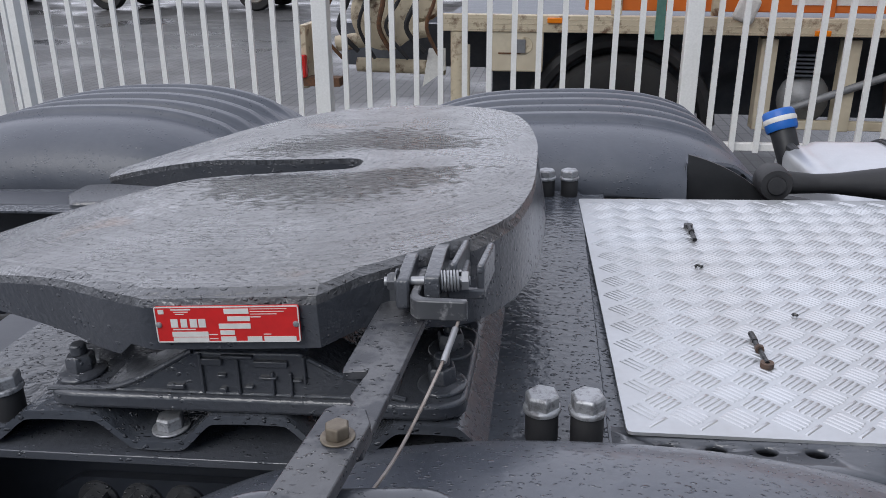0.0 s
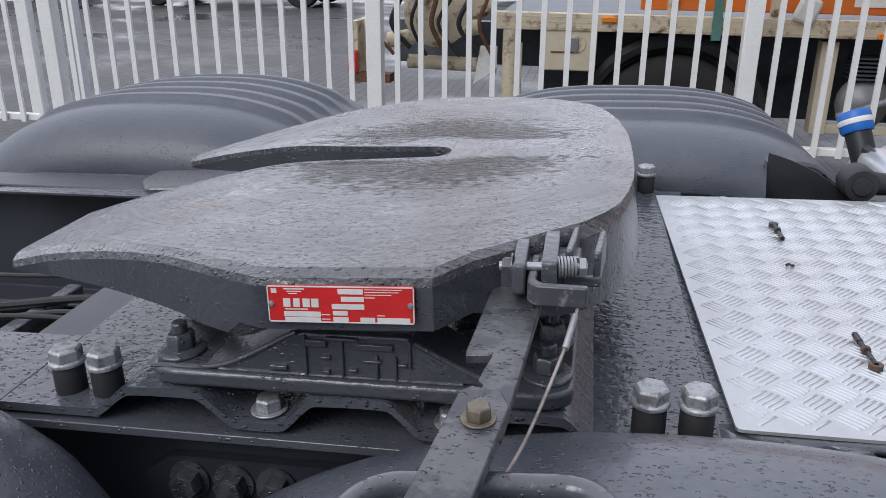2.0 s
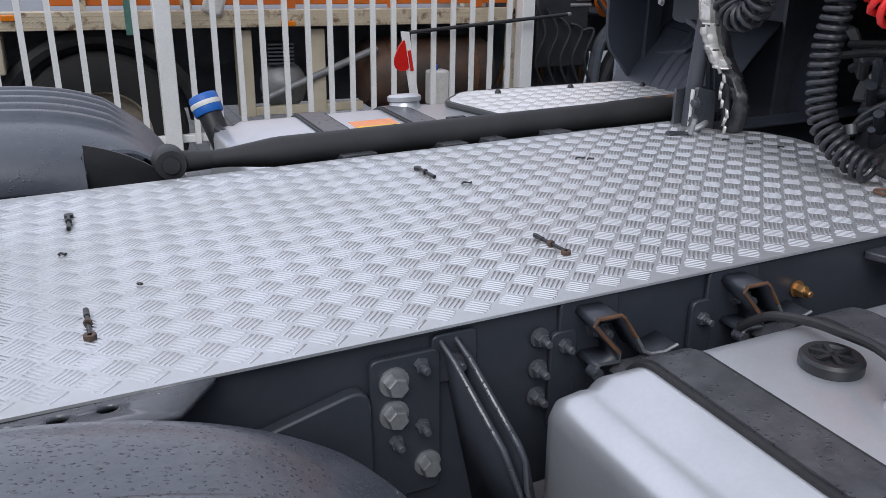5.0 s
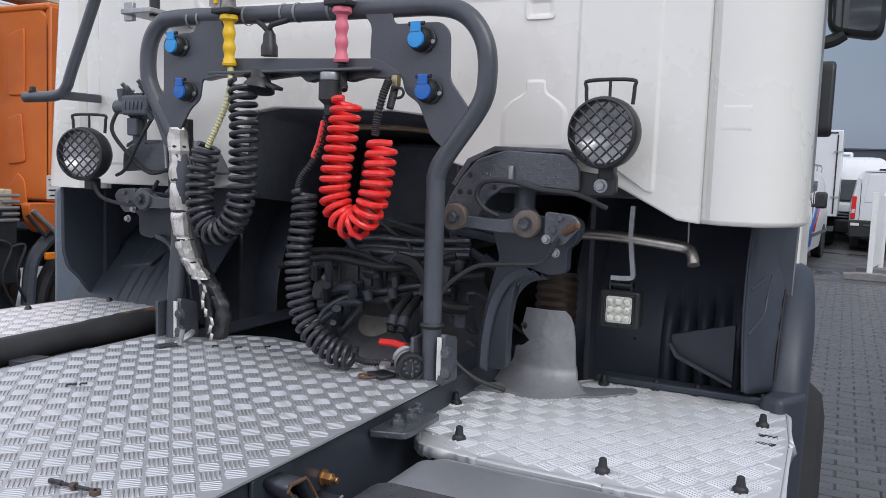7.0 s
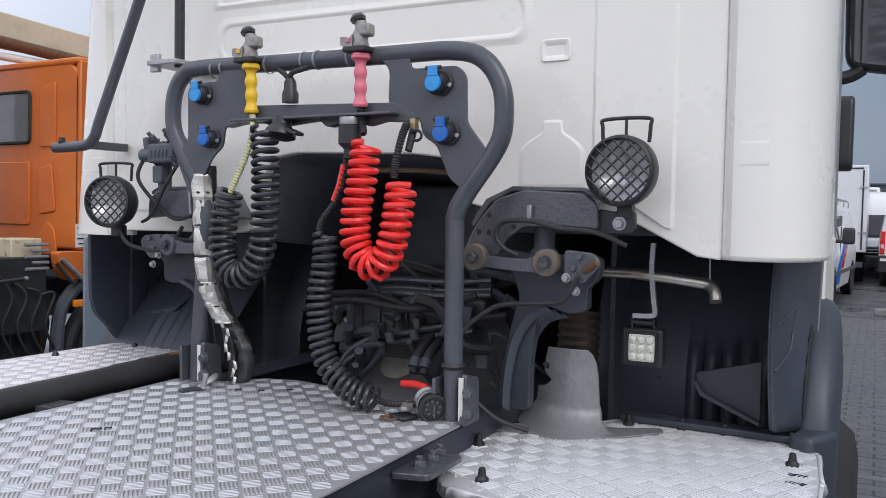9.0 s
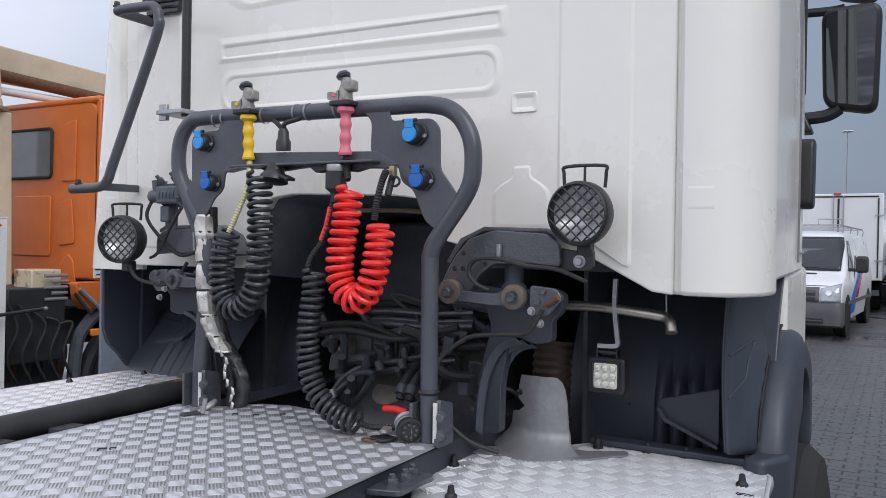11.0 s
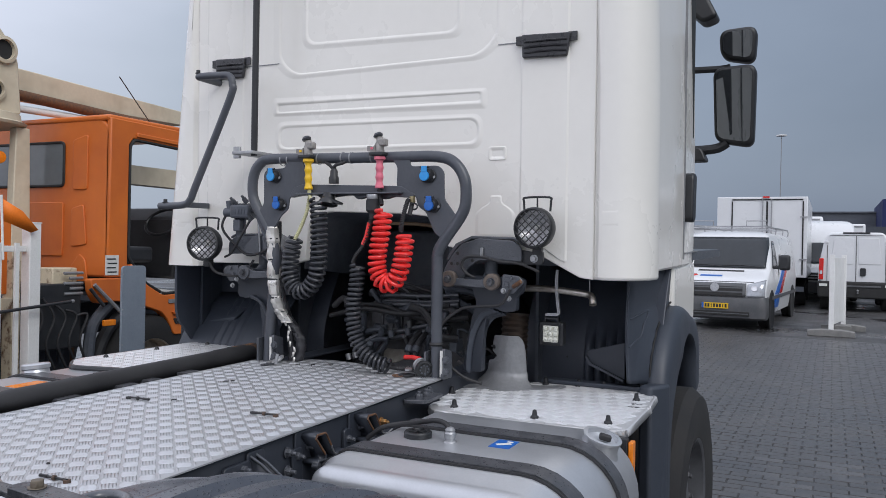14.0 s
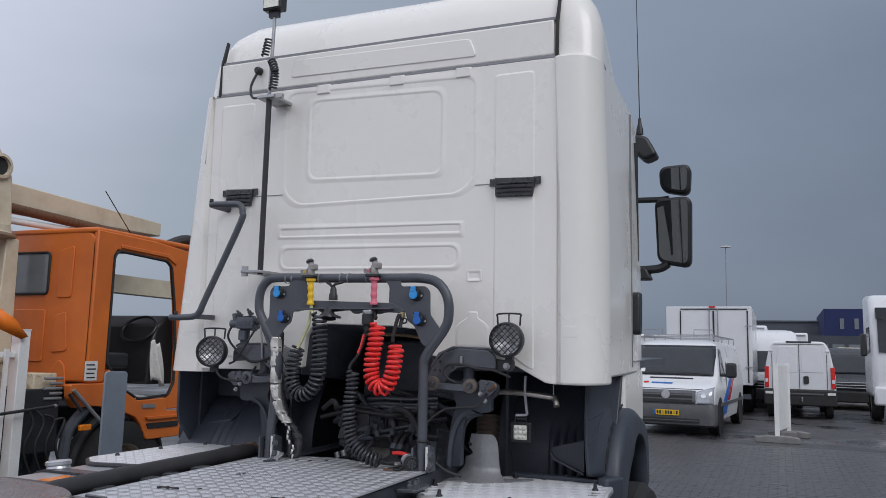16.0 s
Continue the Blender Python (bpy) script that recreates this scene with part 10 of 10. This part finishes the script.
def distant():
    b = thing("box_lorry", (26.0, 1.3, 0.0), "white box lorry with closed rear doors", "lorry")
    bx = part("box", Geo().box((26.9, 1.42, 2.03), (5.4, 2.44, 2.30)), M_VAN, b, bevel=0.02)
    part("door_seal", Geo().box((24.19, 1.27, 2.0), (0.012, 0.05, 2.1)), M_SEAM, bx)
    for y in (0.32, 2.22):
        part("door_seal", Geo().box((24.19, y, 2.0), (0.012, 0.035, 2.1)), M_SEAM, bx)
    part("door_seal", Geo().box((24.19, 1.27, 3.10), (0.012, 1.9, 0.035)), M_SEAM, bx)
    for y in (1.15, 1.39):
        part("lock_bar", Geo().cyl((24.17, y, 1.0), (24.17, y, 3.12), 0.016, n=8), M_STEEL, bx)
    part("roof_lamp", Geo().box((24.18, 1.3, 3.17), (0.04, 0.18, 0.05)), M_TAIL, bx)
    for z in (1.4, 2.6):
        part("hinge", Geo().box((24.17, 0.30, z), (0.02, 0.20, 0.03)), M_STEEL, bx)
    part("chassis", Geo().box((26.9, 1.27, 0.75), (5.2, 1.0, 0.25)), M_DARK, b)
    part("bumper", Geo().box((24.3, 1.27, 0.55), (0.08, 2.0, 0.14)), M_DARK, b)
    wheel_pair(b, (26.3, 29.2), 0.42, 2.1, 0.42, 0.3)

    v = thing("high_roof_van", (26.5, -1.15, 0.0), "white high panel van seen from behind with closed rear doors", "van")
    y0, y1 = -1.96, -0.10
    sec = rounded([(y0, 0.40), (y1, 0.40), (y1, 1.2), (y1 - 0.14, 1.95), (y1 - 0.27, 2.17), (y0 + 0.27, 2.17), (y0 + 0.14, 1.95), (y0, 1.2)], 0.12, 5)
    vb = part("body", Geo().prism(sec, 23.9, 29.0, "x"), M_VAN, v, bevel=0.05, seg=3)
    for y, z, a, b in ((-1.03, 1.44, 0.014, 1.30), (-1.74, 1.30, 0.012, 1.02), (-0.32, 1.30, 0.012, 1.02)):
        part("door_gap", Geo().box((23.896, y, z), (0.012, a, b)), M_SEAM, vb)
    part("door_gap", Geo().box((23.896, -1.03, 2.085), (0.012, 1.30, 0.012)), M_SEAM, vb)
    for s in (-1, 1):
        part("door_panel", Geo().prism(rounded([(-1.03 + s * 0.06, 1.30), (-1.03 + s * 0.62, 1.30), (-1.03 + s * 0.54, 2.02), (-1.03 + s * 0.06, 2.02)], 0.05), 23.888, 23.90, "x"), M_VAN, vb, bevel=0.01)
        for z in (1.0, 1.9):
            part("hinge", Geo().box((23.90, -1.03 + s * (0.86 if z < 1.5 else 0.74), z), (0.05, 0.10, 0.06)), M_VAN, vb, bevel=0.01)
    part("door_handle", Geo().prism(rounded([(-1.27, 0.98), (-1.13, 0.98), (-1.13, 1.20), (-1.27, 1.20)], 0.04), 23.87, 23.892, "x"), M_BLACK, vb, bevel=0.006)
    bmp = part("bumper", Geo().box((23.87, -1.03, 0.60), (0.16, 1.88, 0.46)), M_SEAM, v, "dark bumper", bevel=0.05, seg=3)
    part("bumper_step", Geo().box((23.80, -1.03, 0.70), (0.06, 1.2, 0.05)), M_BUMPER, bmp, bevel=0.01)
    part("tow_ball", Geo().lathe((23.76, -1.08, 0.50), (0, 0, 1), [(0.02, 0), (0.02, 0.06), (0.035, 0.09), (0.004, 0.12)], 12), M_STEEL, bmp)
    part("brake_light", Geo().box((23.93, -1.03, 2.15), (0.08, 0.66, 0.045)), M_BLACK, v)
    for s in (-1, 1):
        y = -1.03 + s * 0.87
        tl = part("tail_light", Geo().prism([(y - s * 0.065, 0.86), (y + s * 0.05, 0.86), (y + s * 0.035, 1.45), (y - s * 0.075, 1.45)], 23.86, 23.93, "x"), M_TAIL, v, "tall red tail light", bevel=0.015)
        part("reverse_light", Geo().box((23.855, y - s * 0.01, 1.06), (0.02, 0.07, 0.10)), M_LENS, tl)
        part("corner_reflector", Geo().box((23.79, y - s * 0.07, 0.72), (0.03, 0.20, 0.07)), M_LABEL, v)
    wheel_pair(v, (24.9, 28.2), y0 + 0.16, y1 - 0.16, 0.36)

    for nm, x, yc, roof, ln, mt, lb in (("high_van", 29.0, -0.25, 2.75, 5.5, M_VAN, "white high-roof van with dark grille, nose on"), ("dark_van", 30.0, -2.86, 2.15, 5.2, M_DARKVAN, "dark grey van with chrome grille farther down the row")):
        hv = thing(nm, (x + 2, yc, 0.0), lb, "van")
        sh = VanShape(x, yc, ln, roof, 1.98)
        part("body", sh.body(), mt, hv, angle=32)
        k = roof / 2.03
        part("windscreen", sh.patch(-0.86, 0.86, 1.24, 1.24 + 0.62 * k ** 0.5, 0.034, nu=40), M_GLASS, hv, solid=0.008)
        gl = part("grille", sh.patch(-0.62, 0.62, 0.68, 0.95, 0.012, nv=4), M_SEAM, hv, solid=0.01)
        for z in (0.74, 0.83, 0.92):
            part("grille_bar", sh.patch(-0.60, 0.60, z, z + 0.03, 0.034, nv=2), M_STEEL, gl, solid=0.01)
        part("bumper", Geo().box((x - 0.01, yc, 0.45), (0.14, 1.90, 0.38)), M_BUMPER if mt is M_VAN else M_SEAM, hv, bevel=0.05, seg=3)
        for s in (-1, 1):
            part("headlight", sh.patch(s * 0.64, s * 0.95, 0.80, 0.93, 0.024, 0.06, 20, 5), M_HEADLAMP, hv, solid=0.01)
            part("wing_mirror", Geo().box((x + 1.1, yc + s * 1.18, 1.38), (0.14, 0.20, 0.30)), M_BLACK, hv, bevel=0.04, seg=2)
            part("cab_window", sh.glass(x + 0.6, x + 1.9, 1.26, 1.85, s), M_GLASS, hv, solid=0.004)
        wheel_pair(hv, (x + 0.95, x + 4.2), yc - 0.86, yc + 0.86, 0.35)
    for k, (x, y, h, w, ln, mt, nm) in enumerate(((33.0, 1.0, 3.0, 2.2, 6, M_VAN, "white box lorry in the far row"), (38.0, -0.6, 2.9, 2.2, 7, M_VAN, "white box lorry in the far row"), (36.0, 4.6, 2.7, 2.2, 6, M_VAN, "white lorry half hidden in the far row"), (44, -4.2, 2.4, 2.0, 5, M_CREAM, "pale van far off in the yard"), (47, -6.6, 2.3, 2.0, 5, M_VAN, "pale van far off in the yard"))):
        o = thing("parked_lorry", (x, y, 0.0), nm, "lorry", "far lorries")
        part("box", Geo().box((x + ln / 2, y, 0.7 + (h - 0.7) / 2), (ln, w, h - 0.7)), mt, o, bevel=0.08, seg=3)
        part("chassis", Geo().box((x + ln / 2, y, 0.55), (ln, w * 0.9, 0.4)), M_DARK, o)
        part("rear_frame", Geo().box((x - 0.01, y, h - 0.12), (0.03, w * 0.9, 0.06)), M_SHIELD, o)
        for s in (-1, 1):
            part("tail_light", Geo().box((x - 0.02, y + s * w * 0.44, 1.0), (0.05, 0.1, 0.3)), M_TAIL, o)
        wheel_pair(o, (x + 1.0, x + ln - 1.0), y - w * 0.42, y + w * 0.42, 0.4, 0.25)
    # white tractor unit at the end of the row
    w = thing("white_truck", (24.5, -3.7, 0.0), "white truck cab with dark windscreen facing the yard", "truck")
    part("cab", Geo().prism([(23.9, 0.65), (23.8, 1.3), (23.95, 2.9), (24.3, 3.5), (26.0, 3.6), (26.0, 0.65)], -5.2, -2.86, "y"), M_VAN, w, bevel=0.15, seg=4)
    part("windscreen", Geo().box((23.86, -4.03, 2.35), (0.04, 2.0, 0.9), pose(0, 0, 0, 0, 5, 0)), M_GLASS, w)
    part("sun_visor", Geo().box((23.85, -4.03, 2.98), (0.2, 2.1, 0.28)), M_GLASS, w)
    part("side_window", Geo().prism([(24.15, 1.9), (25.0, 1.85), (25.0, 2.6), (24.2, 2.6)], -2.87, -2.84, "y"), M_GLASS, w)
    part("mirror", Geo().box((23.95, -2.68, 2.1), (0.14, 0.16, 0.62)), M_BLACK, w, bevel=0.04)
    part("bumper", Geo().box((23.85, -4.03, 0.72), (0.3, 2.3, 0.5)), M_VAN, w, bevel=0.06)
    wheel_pair(w, (25.2,), -5.0, -3.05, 0.5, 0.3)
    # mobile barrier panel on concrete feet
    f = thing("barrier_panel", (16.6, -0.46, 0.0), "white barrier panel standing on concrete block feet", "barrier")
    part("panel", Geo().box((16.95, -0.56, 0.85), (1.40, 0.035, 1.28), pose(0, 0, 0, 0, 0, -8.5)), M_FENCE, f, bevel=0.005)
    for z in (0.45, 0.75, 1.05, 1.35):
        part("rail", Geo().box((16.95, -0.545, z), (1.40, 0.05, 0.05), pose(0, 0, 0, 0, 0, -8.5)), M_FENCE, f)
    part("post", Geo().box((16.22, -0.45, 0.82), (0.09, 0.09, 1.45)), M_FENCE, f, bevel=0.006)
    part("post", Geo().box((17.68, -0.67, 0.82), (0.09, 0.09, 1.45)), M_FENCE, f, bevel=0.006)
    conc = surf("concrete", (0.22, 0.215, 0.205), (0.15, 0.15, 0.145), rough=0.8, big=8, fine=60, bump=0.4)
    for x, o in ((16.22, 0.0), (17.68, -0.22)):
        part("foot", Geo().prism([(a + o, b) for a, b in ((-0.86, 0.0), (-0.04, 0.0), (-0.04, 0.10), (-0.28, 0.13), (-0.62, 0.13), (-0.86, 0.10))], x - 0.14, x + 0.14, "x"), conc, f, "concrete foot", bevel=0.01)
    part("foot", Geo().box((17.2, -0.66, 0.07), (0.24, 0.3, 0.14)), conc, f, bevel=0.01)
    # buildings
    h = thing("blue_building", (74, -12, 0.0), "dark blue clad building with small windows, far off", "building")
    hw = part("wall", Geo().box((78, -12.2, 3.2), (14, 16.6, 5.6)), surf("blue_cladding", (0.006, 0.015, 0.085), (0.005, 0.012, 0.07), rough=0.7, big=0.3, bump=0.1), h)
    for k in range(9):
        part("window", Geo().box((70.98, -5.2 - 1.05 * k, 4.8), (0.06, 0.30, 0.85)), M_GLASS_PALE, hw)
    part("base", Geo().box((70.2, -9.0, 1.9), (1.2, 22, 3.8)), surf("grey_cladding", (0.045, 0.052, 0.065), (0.035, 0.04, 0.05), rough=0.6, big=0.4, bump=0.1), h)
    for k in range(16):
        part("window", Geo().box((69.58, -0.2 - 1.15 * k, 2.9), (0.06, 0.85, 0.45)), M_GLASS_PALE, h)
    o = thing("office_block", (80, 2, 0.0), "dark low flat-roofed building on the horizon", "building")
    part("wall", Geo().box((86, 0.6, 2.7), (10, 9.0, 5.4)), M_DARK, o)
    part("roof", Geo().box((86, 0.6, 5.46), (10.4, 9.4, 0.12)), M_DARK, o)
    # lighting mast
    p = thing("yard_mast", (70, 3.5, 0.0), "tall slim yard lighting mast with a ring of lamps", "lighting mast")
    part("pole", Geo().cyl((70, 3.5, 0), (70, 3.45, 11.2), 0.05, 0.025, 10), M_SHIELD, p)
    part("lamp_ring", Geo().lathe((70, 3.45, 11.1), (0, 0, 1), [(0.1, 0), (0.42, 0.02), (0.42, 0.10), (0.1, 0.14)], 20), M_FENCE, p)
    # far side of the yard, seen through the fence
    for k, (x, y, ln, hh, mt, lb) in enumerate(((-9.0, 21, 6.0, 2.9, M_VAN, "white lorry far across the yard"), (-17.0, 22, 6, 2.6, M_DARKVAN, "dark lorry far across the yard"), (-2.0, 24, 5, 2.4, M_VAN, "white van far across the yard"), (6.0, 25, 7, 3.0, M_VAN, "white lorry far across the yard"))):
        c = thing("parked_truck", (x, y, 0.0), lb, "lorry", "lorries across the yard")
        part("body", Geo().box((x, y, 0.8 + (hh - 0.8) / 2), (ln, 2.3, hh - 0.8)), mt, c, bevel=0.12, seg=3)
        part("chassis", Geo().box((x, y, 0.62), (ln * 0.95, 2.0, 0.4)), M_DARK, c)
        part("window", Geo().box((x + ln * 0.36, y - 1.16, hh * 0.66), (ln * 0.18, 0.02, hh * 0.22)), M_GLASS, c)
        part("lamp", Geo().box((x - ln * 0.1, y - 1.17, 0.72), (0.3, 0.02, 0.08)), M_AMBER, c)
        wheel_pair(c, (x - ln * 0.32, x + ln * 0.32), y - 1.0, y + 1.0, 0.45, 0.28)
    # hedge line on the horizon
    random.seed(7)
    g = Geo()
    for k in range(900):
        x, y = 95 + random.uniform(-3, 3), random.uniform(-60, 90)
        s = random.uniform(0.4, 1.1)
        z = random.uniform(0.2, 3.6) * (0.6 + 0.4 * math.sin(y * 0.11))
        g.box((x, y, max(0.3, z)), (s, s, s * 0.8), pose(0, 0, 0, random.uniform(0, 90), random.uniform(0, 90), random.uniform(0, 90)))
    whole("far_trees", g, surf("far_foliage", (0.045, 0.06, 0.045), (0.07, 0.085, 0.06), rough=0.8, big=1.0), "dark line of trees on the horizon", "trees", kind="stuff", at=(95, 10, 0))


gr = ground()
fence()
old_lorry()
delivery_van()
distant()


# ---- pavers beside the front wheel ----
def pavers():
    random.seed(3)
    shapes = []
    for k in range(4):
        g = Geo()
        a, b, h = 0.100 - 0.002 * k % 3 * 0.001, 0.2045, 0.006 + 0.0010 * k
        bot = [(-a / 2, -b / 2, 0.0005), (a / 2, -b / 2, 0.0005), (a / 2, b / 2, 0.0005), (-a / 2, b / 2, 0.0005)]
        top = [(x * 0.93, y * 0.96, h) for x, y, _ in bot]
        g.add(bot + top, [(4, 5, 6, 7), (0, 1, 5, 4), (1, 2, 6, 5), (2, 3, 7, 6), (3, 0, 4, 7)])
        shapes.append(mesh_of(g, "paver", M_PAVER))
    rest = Geo()
    for i in range(112):
        x = 3.60 + 0.105 * i
        for j in range(-13, 34):
            y = -0.05 - 0.21 * j - (0.105 if i % 2 else 0)
            if i < 22 and 0 <= j < 14:
                piece("paver", shapes[random.randrange(4)], gr, (x, y, random.uniform(-0.002, 0.001)), random.uniform(-0.012, 0.012))
            else:
                z = random.uniform(0.005, 0.009)
                a, b = 0.0485, 0.1005
                rest.add([(x - a, y - b, 0.001), (x + a, y - b, 0.001), (x + a, y + b, 0.001), (x - a, y + b, 0.001), (x - a * 0.93, y - b * 0.96, z), (x + a * 0.93, y - b * 0.96, z), (x + a * 0.93, y + b * 0.96, z), (x - a * 0.93, y + b * 0.96, z)],
                         [(4, 5, 6, 7), (0, 1, 5, 4), (1, 2, 6, 5), (2, 3, 7, 6), (3, 0, 4, 7)])
    part("paving", rest, M_PAVER, gr, kind="stuff")


pavers()
